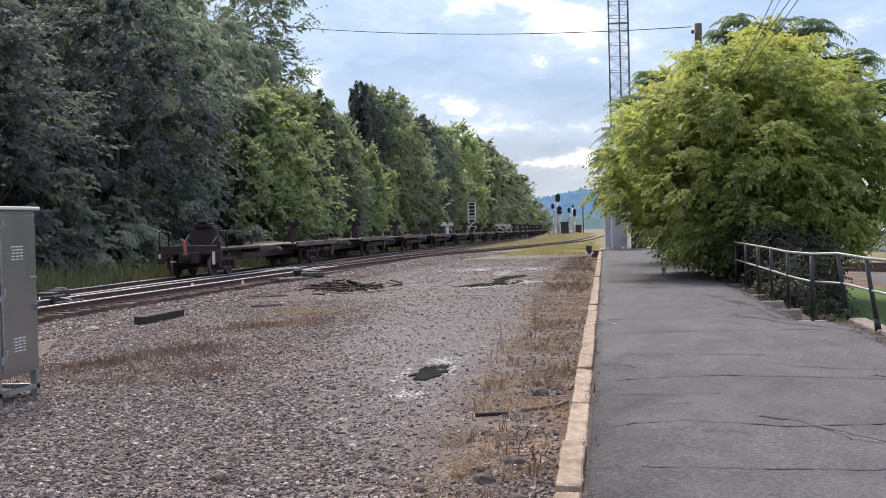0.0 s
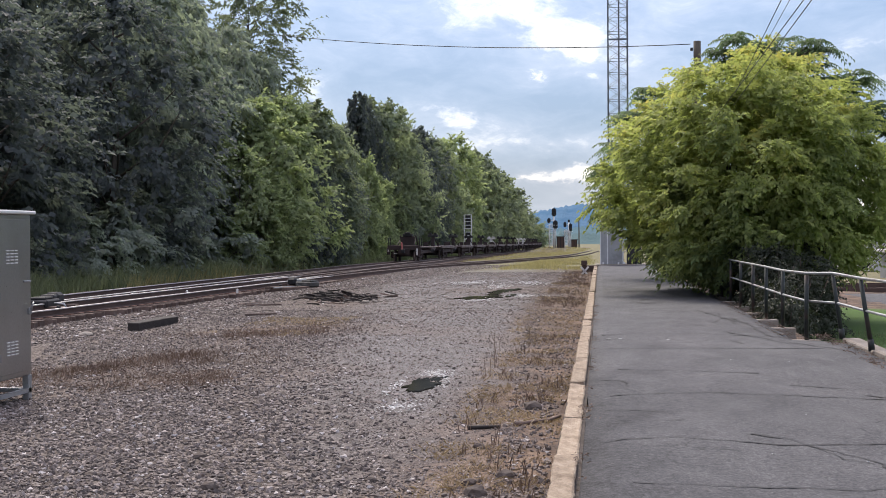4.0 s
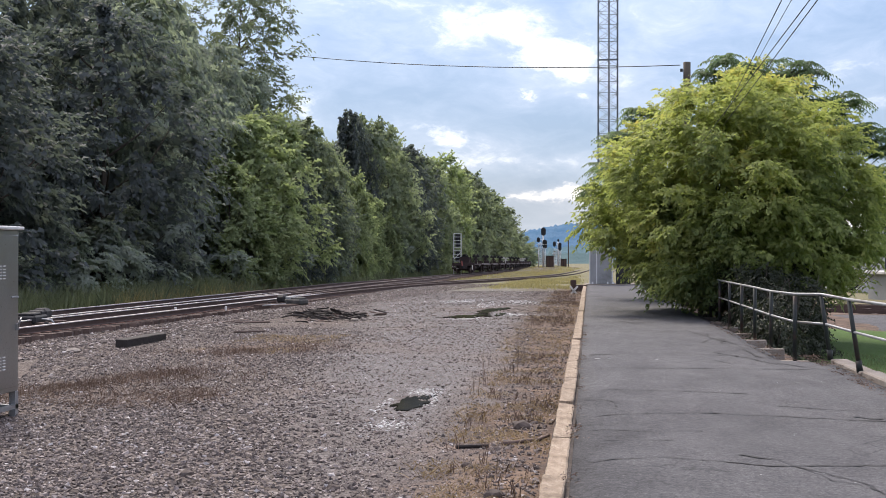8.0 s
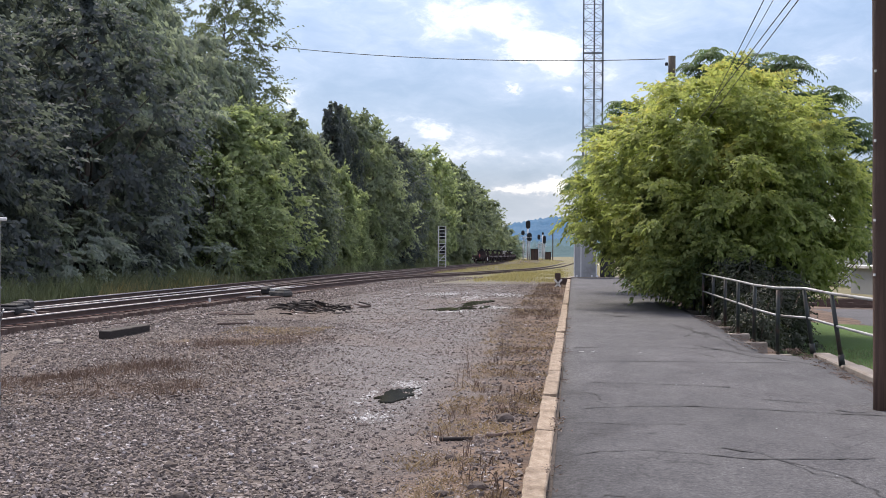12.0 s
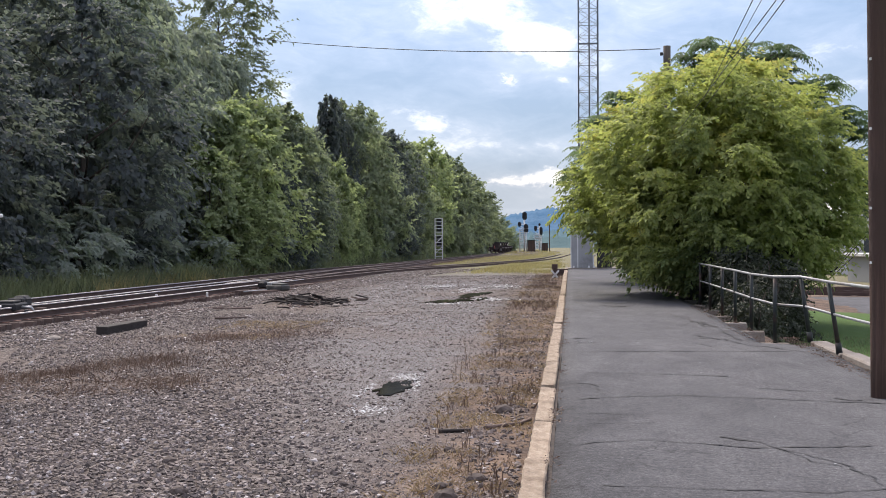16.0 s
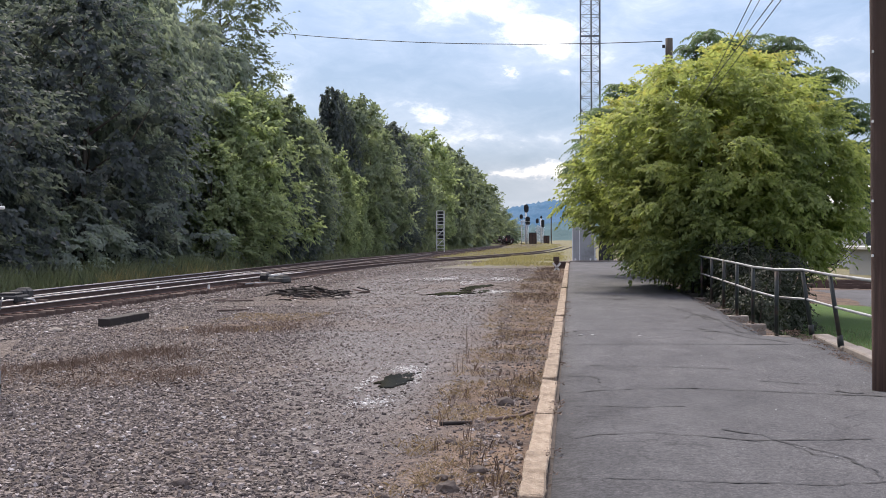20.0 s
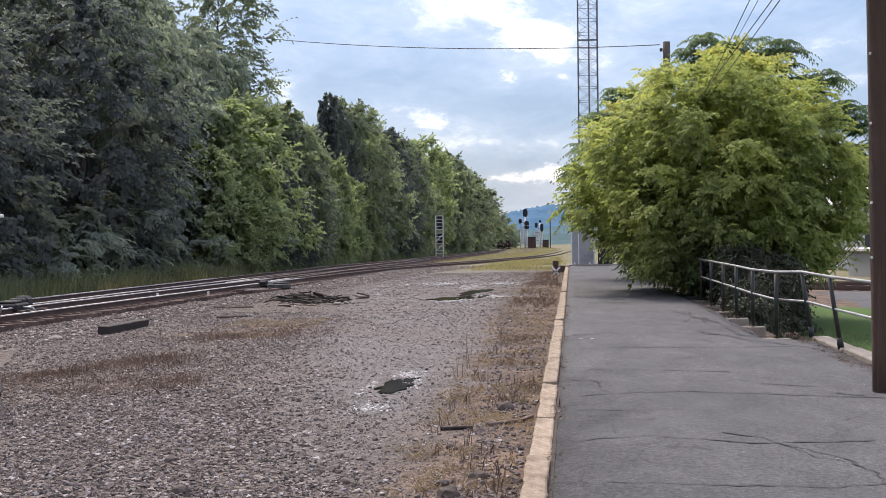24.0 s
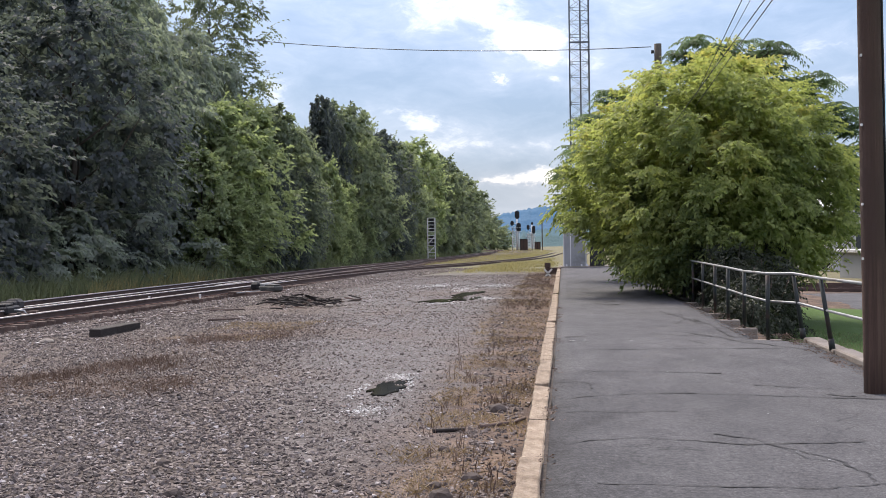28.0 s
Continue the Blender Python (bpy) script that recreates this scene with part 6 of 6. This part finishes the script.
# ---- things lying in the yard ----
def blob_outline(cx, cy, rx, ry, seed, n=72, turn=0.0):
    pts = []
    for k in range(n):
        a = 2 * math.pi * k / n
        r = 1 + 0.75 * noise.noise((math.cos(a) * 1.8 + seed, math.sin(a) * 1.8, seed)) + 0.45 * noise.noise((math.cos(a) * 4 + seed, math.sin(a) * 4, 2.0))
        x, y = rx * r * math.cos(a), ry * r * math.sin(a)
        pts.append((cx + x * math.cos(turn) - y * math.sin(turn), cy + x * math.sin(turn) + y * math.cos(turn)))
    return pts


def make_puddle(cx, cy, rx, ry, seed, turn=0.0):
    """Still water in a hollow, with a wet dark rim."""
    bm = bmesh.new()
    rim = sorted(ground_height(x, y) for x, y in blob_outline(cx, cy, rx, ry, seed, 72, turn))
    z = rim[52] + 0.004 if cy < 30 else rim[-1] + 0.008
    f = bm.faces.new([bm.verts.new((x, y, z)) for x, y in blob_outline(cx, cy, rx, ry, seed, 72, turn)])
    r = bmesh.ops.extrude_face_region(bm, geom=[f])
    for g in r["geom"]:
        if isinstance(g, bmesh.types.BMVert):
            g.co.z -= 0.05
    bmesh.ops.recalc_face_normals(bm, faces=bm.faces)
    return tagged(mesh_object("puddle", bm, M["water"]), "shallow rainwater puddle in the gravel, its dark reflection put into the colour", "puddle", "puddles")


PUDDLES = [(-2.24, 15.55, 0.17, 0.72, 4.4, -0.08), (-3.55, 37.4, 0.50, 1.15, 2.3, -0.35), (-3.15, 41.6, 0.36, 1.5, 3.7, -0.1), (-2.78, 38.4, 0.15, 0.8, 5.2, 0.0), (-3.35, 40.2, 0.16, 1.4, 7.1, -0.1)]
for row in PUDDLES:
    make_puddle(*row)


def stones(n, place, lo, hi, seed, flat=0.55):
    """Vertices and faces of small angular stones; place(rng) gives x, y."""
    r = np.random.RandomState(seed)
    base = np.array([(1, 0, 0), (0, 1, 0), (-1, 0, 0), (0, -1, 0), (0.1, 0.1, 1), (0, 0, -1)], float)
    tri = np.array([(0, 1, 4), (1, 2, 4), (2, 3, 4), (3, 0, 4), (1, 0, 5), (2, 1, 5), (3, 2, 5), (0, 3, 5)])
    xy = place(r, n)
    z = np.array([ground_height(x, y) for x, y in xy])
    size = lo + (hi - lo) * r.rand(n) ** 2.5
    v = base[None] * size[:, None, None] * r.uniform(0.55, 1.3, (n, 6, 3)) * (1.0, 1.0, flat)
    turn = np.linalg.qr(r.normal(0, 1, (n, 3, 3)))[0]
    v = np.einsum("nij,nkj->nki", turn, v / (1, 1, flat)) * (1, 1, flat)
    v += np.stack([xy[:, 0], xy[:, 1], z + size * 0.2], -1)[:, None]
    return v.reshape(-1, 3), (tri[None] + 6 * np.arange(n)[:, None, None]).reshape(-1, 3)


def yard_spots(r, n):
    """More stones near at hand and in the loose strip, few on the packed lane."""
    out = []
    while len(out) < n:
        y = 6.5 + 25 * r.rand() ** 1.8
        x = r.uniform(-0.36 * y - 2.2, -0.4)
        left = max(1.0 - 0.30 * y, -1.45 - 0.15 * y) + 0.5 * noise.noise((x, y * 0.5, 2.0))
        lane = 0.88 * min(1.0, max(0.0, (x - left + 0.5) / 1.3)) if x < -0.045 * y - 0.4 else 0.0
        bare = math.exp(-((x + 5.7) / 0.9) ** 2 - (y - 15.9) ** 2) + math.exp(-((x + 7.0) / 0.7) ** 2 - ((y - 17.5) / 2.3) ** 2)
        loose = -0.6 * bare + noise.noise((x * 0.55, y * 0.25, 5.0)) + 0.5 * noise.noise((x * 1.8, y * 0.9, 9.0))
        if r.rand() < lane or (x > -1.3 and r.rand() < 0.6) or r.rand() > max(0.38, 0.6 + 0.8 * loose):
            continue
        out.append((x, y))
    return np.array(out)


v, f = stones(66000, yard_spots, 0.010, 0.036, 3, 0.75)
tagged(raw_object("gravel", v, f, M["stone"]), "loose grey-brown crushed stones on the yard", "gravel", kind="stuff")


def lane_spots(r, n):
    y = 7 + 29 * r.rand(n) ** 1.4
    left = np.maximum(1.0 - 0.30 * y, -1.45 - 0.15 * y)
    return np.stack([left + (-0.045 * y - 0.25 - left) * r.rand(n), y], 1)


v, f = stones(30000, lane_spots, 0.006, 0.015, 13, 0.6)
tagged(raw_object("fine_gravel", v, f, M["stone"]), "small crushed chips pressed into the wheel track", "gravel", kind="stuff")


def far_spots(r, n):
    y = 21 + 43 * r.rand(n) ** 0.62
    return np.stack([r.uniform(-9.5, -0.6, n), y], 1)


v, f = stones(15000, far_spots, 0.014, 0.045, 9, 0.6)
tagged(raw_object("far_gravel", v, f, M["stone"]), "coarser loose stones at the yard's far end", "gravel", kind="stuff")


def ballast_spots(r, n):
    y = 20 + 62 * r.rand(n) ** 1.4
    edge = np.interp(y, NEAR_Y, NEAR_X) + 1.25
    return np.stack([edge + 3.6 * r.rand(n) ** 1.2, y], 1)


v, f = stones(17000, ballast_spots, 0.02, 0.065, 4)
tagged(raw_object("ballast", v, f, M["stone"]), "grey track ballast beside the siding", "ballast", kind="stuff")


def between_spots(r, n):
    y = 20 + 50 * r.rand(n)
    mid = np.interp(y, MAIN_Y, MAIN_X)
    return np.stack([mid + r.uniform(-2.6, 3.6, n), y], 1)


M["ballast_rust"] = surface("ballast_rust", [(0.05, 0.037, 0.031), (0.10, 0.078, 0.066), (0.15, 0.125, 0.11)], 5, 0.95, 0, 30, 0.5, 0.01)
v, f = stones(9000, between_spots, 0.025, 0.06, 5)
tagged(raw_object("track_ballast", v, f, M["ballast_rust"]), "rust-stained ballast between the rails", "ballast", kind="stuff")


def crust_spots(cs):
    """Spots scattered round the places cs: x, y and half-widths."""
    def place(r, n):
        c = np.array(cs)[r.choice(len(cs), n)]
        return np.stack([c[:, 0] + r.normal(0, 0.7, n) * c[:, 2], c[:, 1] + r.normal(0, 0.7, n) * c[:, 3]], 1)
    return place


NEAR_CRUST = [(-2.02, 15.8, 0.07, 0.6), (-2.2, 16.5, 0.16, 0.15), (-2.25, 13.6, 0.22, 0.4), (-2.25, 13.6, 0.22, 0.4), (-2.25, 16.9, 0.18, 0.2), (-2.56, 15.3, 0.05, 0.5)]
FAR_CRUST = [(-5.2, 49.4, 0.6, 1.3), (-5.2, 49.4, 0.6, 1.3), (-2.7, 49.0, 0.6, 1.6), (-2.7, 49.0, 0.6, 1.6), (-2.35, 38.3, 0.35, 0.5), (-3.7, 45.4, 0.3, 1.4), (-3.6, 35.9, 0.35, 0.4)]
for spots, count, big in ((NEAR_CRUST, 700, 0.026), (FAR_CRUST, 1700, 0.06)):
    v, f = stones(count, crust_spots(spots), 0.009, big, 6, 0.3)
    tagged(raw_object("pale_stones", v, f, M["salt"]), "pale washed pebbles round the puddles", "pebbles", kind="stuff")


def make_rock(x, y, r, mat, label, stretch=(1, 1, 0.6), seed=1, category="rock"):
    bm = bmesh.new()
    bmesh.ops.create_icosphere(bm, subdivisions=2, radius=r)
    for v in bm.verts:
        k = 1 + 0.35 * noise.noise(v.co / r * 1.3 + Vector((seed, 0, 0)))
        v.co = Vector((v.co.x * k * stretch[0], v.co.y * k * stretch[1], v.co.z * k * stretch[2]))
    ob = tagged(mesh_object("rock", bm, mat), label, category, "loose rocks")
    ob.location = (x, y, ground_height(x, y) + r * stretch[2] * 0.5)
    return ob


make_rock(-7.25, 13.3, 0.22, M["concrete"], "pale broken concrete lump under the cabinet", (1.1, 1.0, 0.5), 5)
make_rock(-10.12, 23.4, 0.12, M["concrete"], "pale oblong stone lying on the ballast", (1.2, 1.3, 0.5), 2)
for k, (x, y, r) in enumerate([(-1.06, 10.81, 0.05), (-2.02, 9.64, 0.045), (-1.75, 9.3, 0.04), (-0.74, 13.48, 0.09), (-3.4, 10.2, 0.05), (-2.9, 8.9, 0.055), (-1.35, 8.6, 0.05), (-0.9, 8.9, 0.07), (-0.75, 9.6, 0.06), (-0.62, 8.2, 0.07), (-1.0, 9.3, 0.05)]):
    make_rock(x, y, r, M["ballast_rust"], "dark angular stone lying on the gravel", (1.2, 0.9, 0.7), k)


def make_timber():
    """An old tie left in the yard."""
    a, b = Vector((-9.62, 24.6, 0)), Vector((-9.56, 26.85, 0))
    d = b - a
    bm = bmesh.new()
    add_box(bm, -0.12, 0.12, 0, d.length, 0, 0.22, bevel=0.012)
    bmesh.ops.subdivide_edges(bm, edges=[e for e in bm.edges if e.calc_length() > 1], cuts=9)
    for v in bm.verts:
        v.co += Vector((0.008 * noise.noise(v.co * 7), 0, 0.01 * noise.noise(v.co * 5 + Vector((3, 0, 0)))))
    ob = tagged(mesh_object("railway_tie", bm, M["dark_wood"]), "old dark creosoted railway tie dumped on the gravel", "timber")
    ob.matrix_basis = Matrix.Translation((a.x, a.y, ground_height(a.x, a.y) - 0.05)) @ pose(0, 0, 0, 0, 2, math.degrees(math.atan2(-d.x, d.y)))


make_timber()


M["machine"] = surface("machine_grey", [(0.05, 0.052, 0.05), (0.11, 0.11, 0.105)], 3, 0.7, 0.3, 40, 0.3, 0.004, stain=(0.16, 0.15, 0.14), stain_scale=4.0)


def make_switch_machine(at, turn, label, green="machine"):
    x, y = at
    s = empty("switch_machine", (x, y, ground_height(x, y)), label, "switch machine", "switch machines")
    s.rotation_euler = (0, 0, radians(turn))
    for k in (-0.45, 0.45):
        part("bearer", boxed(-1.5, 0.55, k - 0.12, k + 0.12, -0.08, 0.13, 0.01), M["tie"], s)
    rnd = random.Random(int(abs(x) * 10))
    part("gear_case", boxed(-0.26, 0.26, -0.66, 0.15, 0.10, 0.30, 0.04), M[green], s)
    part("motor_cover", boxed(-0.18, 0.18, 0.22, 0.66, 0.13, 0.44, 0.08), M["dark_metal"], s)
    part("lid", boxed(-0.20, 0.20, -0.60, -0.12, 0.30, 0.36, 0.02), M[green], s, "worn lid")
    part("cover_plate", boxed(-0.16, 0.18, -0.06, 0.18, 0.28, 0.40, 0.03), M["pipe" if green == "machine" else green], s, "worn cover")
    part("throw_rod", tube([(-1.6, 0.0, 0.10), (-0.2, 0.0, 0.12)], 0.03, 6), M["galvanised"], s)
    part("lock_rod", tube([(-1.5, 0.22, 0.08), (-0.1, 0.2, 0.16)], 0.022, 6), M["rail_rust"], s)
    part("conduit", tube([(0.28, -0.3, 0.2), (0.5, -0.3, 0.18), (0.62, -0.3, -0.02)], 0.03, 6), M["galvanised"], s)
    for k in range(5):
        m = pose(rnd.uniform(-0.5, 0.6), rnd.uniform(-0.95, 0.95), rnd.uniform(0.06, 0.16), rnd.uniform(-15, 15), rnd.uniform(-15, 15), rnd.uniform(0, 180))
        part("crank", boxed(-0.16, 0.16, -0.05, 0.05, -0.05, 0.06, 0.015, m), M["rail_rust" if k % 2 else "dark_metal"], s)
    return s


make_switch_machine((-11.35, 46.4), 62, "weathered dark switch machine beside the siding")
squat = make_switch_machine((-15.35, 32.9), 4, "squat dark switch machine between the tracks", "dark_metal")
squat.location.z, squat.scale = -0.40, (1.2, 1.2, 1.1)


def make_debris():
    """A heap of rotten planks and cables."""
    h = empty("plank_heap", (-8.1, 37.0, ground_height(-8.1, 37.0)), "heap of rotten dark planks and broken ties", "debris heap")
    rnd = random.Random(12)
    for k in range(190):
        n = rnd.uniform(0.08, 0.42) if k % 6 else rnd.uniform(0.5, 1.1)
        w, t = rnd.uniform(0.010, 0.038), rnd.uniform(0.008, 0.026)
        px, py = rnd.gauss(0.35, 0.50), rnd.gauss(0, 1.1)
        m = pose(px, py, 0.02 + 0.26 * rnd.random() * math.exp(-px * px - py * py * 0.7), rnd.uniform(-14, 14), rnd.uniform(-25, 25), rnd.uniform(20, 130))
        bm = boxed(-w, w, -n / 2, n / 2, -t, t, 0, m)
        for v in bm.verts:
            v.co += Vector((rnd.uniform(-0.02, 0.02), rnd.uniform(-0.03, 0.03), rnd.uniform(-0.012, 0.012)))
        part("splinter" if k % 6 else "plank", bm, M[("dark_wood", "tie", "dark_wood", "weathered")[k % 4]], h)
    for k in range(7):
        x0, y0 = rnd.uniform(-1.6, -0.2), rnd.uniform(-1.2, 1.5)
        pts = [(x0 + 0.28 * j, y0 + 0.10 * j * j * 0.3 - 0.25 * j, 0.03 + 0.09 * math.sin(j * 0.9)) for j in range(6)]
        part("bent_strip", tube(pts, 0.022, 5), M["dark_wood"], h)
    for k in range(5):
        x, y = rnd.uniform(-6.9, -6.0), rnd.uniform(34.3, 36)
        make_rock(x, y, rnd.uniform(0.05, 0.09), M["concrete"], "pale broken stone beside the plank heap", (1.1, 1, 0.7), k + 20)


make_debris()


def make_stick(pts, r, label, mat="dark_wood"):
    z = [Vector((x, y, ground_height(x, y) + r * 0.8)) for x, y in pts]
    return tagged(mesh_object("stick", tube(z, [r * (1 - 0.25 * k / len(z)) for k in range(len(z))], 6), M[mat]), label, "stick", "sticks on the gravel")


make_stick([(-1.28, 11.88), (-1.15, 11.95), (-0.98, 12.02)], 0.022, "short dark stick on the gravel")
make_stick([(-0.85, 12.2), (-0.72, 12.35), (-0.52, 12.52), (-0.42, 12.8)], 0.024, "weathered brown branch beside the kerb", "tie")
for a, b, r in (((-9.9, 33.5), (-8.9, 33.9), 0.03), ((-12.0, 31.0), (-10.4, 32.5), 0.025), ((-8.6, 29.3), (-7.9, 29.6), 0.03), ((-10.8, 33.0), (-9.8, 34.9), 0.022)):
    mid = ((a[0] + b[0]) / 2 + 0.15, (a[1] + b[1]) / 2)
    make_stick([a, mid, b], r, "dark length of old cable on the ballast", "tie")


def make_rail_tags():
    """Small white marker blocks beside the rails."""
    for x, y in ((-12.55, 41.8), (-13.95, 40.6), (-15.1, 38.6)):
        g = tagged(mesh_object("marker_block", boxed(-0.035, 0.035, -0.04, 0.04, 0, 0.15, 0.01), M["white_paint"]), "small white-painted marker block beside the rail", "marker", "rail markers")
        g.location = (x, y, -0.34)


make_rail_tags()


def make_derail():
    d = empty("derail_sign", (-0.75, 59.0, ground_height(-0.75, 59.0)), "small rusty post with white crossed slats beside the kerb", "sign")
    part("post", boxed(-0.05, 0.05, -0.04, 0.04, -0.1, 0.62), M["rail_rust"], d)
    part("box", boxed(-0.16, 0.12, -0.1, 0.1, 0.42, 0.66, 0.02), M["rail_rust"], d)
    for s in (-1, 1):
        part("slat", boxed(-0.045, 0.045, -0.07, -0.04, -0.28, 0.28, 0, pose(0, 0, 0.15, 0, s * 40)), M["white_paint"], d)
    w = empty("rail_stub", (-0.5, 63.5, -0.35), "rusty length of rail lying at the platform's end", "rail")
    part("beam", boxed(-0.45, 0.35, -0.1, 0.1, 0.0, 0.42, 0.02), M["rail_rust"], w)


make_derail()


# ---- weeds and grass ----
def blades(xy, height, width, lean, seed, per=5, spread=0.06, z_of=ground_height):
    """Thin tapered blades in tufts."""
    r = np.random.RandomState(seed)
    n = len(xy)
    z = np.array([z_of(x, y) for x, y in xy])
    p = np.repeat(np.c_[xy, z], per, 0)
    m = n * per
    p[:, :2] += r.normal(0, spread, (m, 2))
    h = np.repeat(height, per) * r.uniform(0.5, 1.15, m)
    a = r.uniform(0, 6.28, m)
    side = np.stack([np.cos(a), np.sin(a), 0 * a], 1) * width * r.uniform(0.6, 1.3, (m, 1))
    bend = r.normal(0, lean, (m, 2)) * h[:, None]
    mid = p + np.c_[bend * 0.35, h * 0.55]
    top = p + np.c_[bend, h]
    v = np.stack([p - side, p + side, mid + side * 0.7, top, mid - side * 0.7], 1).reshape(-1, 3)
    return v, (5 * np.arange(m))[:, None] + np.arange(5)


def scatter(n, box, seed, thin=0.6, cut=-0.1):
    """Places in a box of the plan, in clumps."""
    r = random.Random(seed)
    out = []
    while len(out) < n:
        x, y = r.uniform(box[0], box[1]), r.uniform(box[2], box[3])
        if noise.noise((x * thin + seed, y * thin, seed)) > cut:
            out.append((x, y))
    return np.array(out)


def off_track(xy):
    """Places that are clear of the siding."""
    return xy[np.abs(xy[:, 0] - np.interp(xy[:, 1], NEAR_Y, NEAR_X)) > 1.7]


def weeds(name, label, mat, xy, h, width, lean, seed, per=5, spread=0.06, z_of=ground_height):
    r = np.random.RandomState(seed + 50)
    v, f = blades(xy, h * r.uniform(0.5, 1.3, len(xy)), width, lean, seed, per, spread, z_of)
    return tagged(raw_object(name, v, f, M[mat]), label, "weeds", kind="stuff")


weeds("kerb_weeds", "dry brown weeds along the kerb", "weed", np.r_[scatter(90, (-1.3, -0.45, 7.5, 24), 2, 0.9, 0.05), scatter(520, (-1.7, -0.42, 32, 64), 3, 0.4, -0.15)], 0.14, 0.005, 0.35, 1, 5, 0.05)
weeds("kerb_straw", "flattened straw-coloured grass beside the kerb", "straw", np.r_[scatter(700, (-1.5, -0.38, 7, 24), 5, 0.9, 0.0), scatter(700, (-1.8, -0.4, 24, 60), 6, 0.5, -0.1)], 0.05, 0.006, 1.3, 2, 6, 0.08)
def weed_band(n, a, b, wide, seed):
    """Places along a line from a to b, thicker in clumps."""
    r = random.Random(seed)
    out = []
    while len(out) < n:
        u = r.random()
        x, y = a[0] + (b[0] - a[0]) * u + r.gauss(0, wide), a[1] + (b[1] - a[1]) * u + r.gauss(0, wide * 1.4)
        if noise.noise((x * 1.3, y * 0.9, seed)) > r.uniform(-0.5, 0.25):
            out.append((x, y))
    return np.array(out)


weeds("yard_weeds", "dark dry weed stems in the gravel", "weed", np.r_[weed_band(330, (-7.9, 15.3), (-6.3, 19.8), 0.30, 7), weed_band(70, (-6.4, 15.6), (-4.9, 15.9), 0.35, 8), weed_band(190, (-7.6, 22.4), (-5.2, 24.0), 0.45, 9), weed_band(60, (-6.2, 17.5), (-5.2, 18.5), 0.4, 10)], 0.13, 0.0035, 0.45, 3, 6, 0.09)
weeds("yard_litter", "trampled brown weeds lying in the dirt", "weed", np.r_[weed_band(420, (-7.7, 15.2), (-6.2, 19.8), 0.55, 17), weed_band(300, (-6.2, 15.4), (-4.9, 16.2), 0.5, 18), weed_band(300, (-7.4, 23.0), (-5.0, 27.5), 0.6, 19)], 0.04, 0.006, 1.6, 13, 5, 0.10)
weeds("yard_straw", "patch of straw grass in the yard", "straw", scatter(300, (-7.8, -5.6, 23.0, 28.5), 11, 0.5, -0.1), 0.05, 0.007, 0.9, 4, 5, 0.08)
weeds("leaf_litter", "dry brown leaf litter blown against the coping", "weed", np.r_[scatter(260, (3.35, 3.62, 13, 20.5), 31, 1.5, -0.3), scatter(200, (2.8, 3.2, 19.5, 30), 32, 1.5, -0.2), scatter(120, (-0.17, -0.10, 7, 30), 33, 1.5, 0.1)], 0.015, 0.010, 2.0, 12, 4, 0.035, lambda x, y: 0.0)
weeds("tall_stalk", "single thin dry stalks standing in the gravel", "weed", np.array([(-1.55, 16.5), (-1.45, 17.5), (-6.4, 19.0), (-5.75, 17.2), (-1.2, 21.0), (-0.95, 11.0)]), 0.55, 0.004, 0.15, 5, 4, 0.03)
weeds("verge_grass", "rank green grass between track and wood", "grass", np.r_[scatter(3600, (-20.6, -18.2, 22, 62), 12, 0.3, -0.5), scatter(2600, (-21, -17.0, 60, 200), 13, 0.2, -0.4)], 0.85, 0.014, 0.30, 6, 6, 0.18)
weeds("verge_dry_grass", "tall straw-yellow grass beside the main line", "grass_dry", scatter(800, (-18.9, -18.0, 46, 74), 14, 0.3, -0.4), 0.60, 0.012, 0.30, 7, 6, 0.15)
weeds("far_dry_grass", "yellow dry grass round the far signals", "grass_dry", off_track(np.r_[scatter(900, (-5.6, -0.7, 66, 104), 15, 0.25, -0.2), scatter(3200, (-11.5, -1.0, 100, 240), 16, 0.15, -0.4)]), 0.17, 0.02, 0.5, 8, 5, 0.25)
weeds("lawn_grass", "mown green grass below the platform", "grass", scatter(1500, (4.0, 8.0, 13, 32), 17, 0.8, -0.6), 0.09, 0.006, 0.4, 9, 6, 0.12)


# ---- what moves ----
def motions():
    for car, s0 in TRAIN:
        rows = []
        t = 0.0
        while t <= 28.01:
            rows.append((t, MAIN.place(s0 + SPEED * t)))
            t += 1.0
        walk(car, rows)


motions()
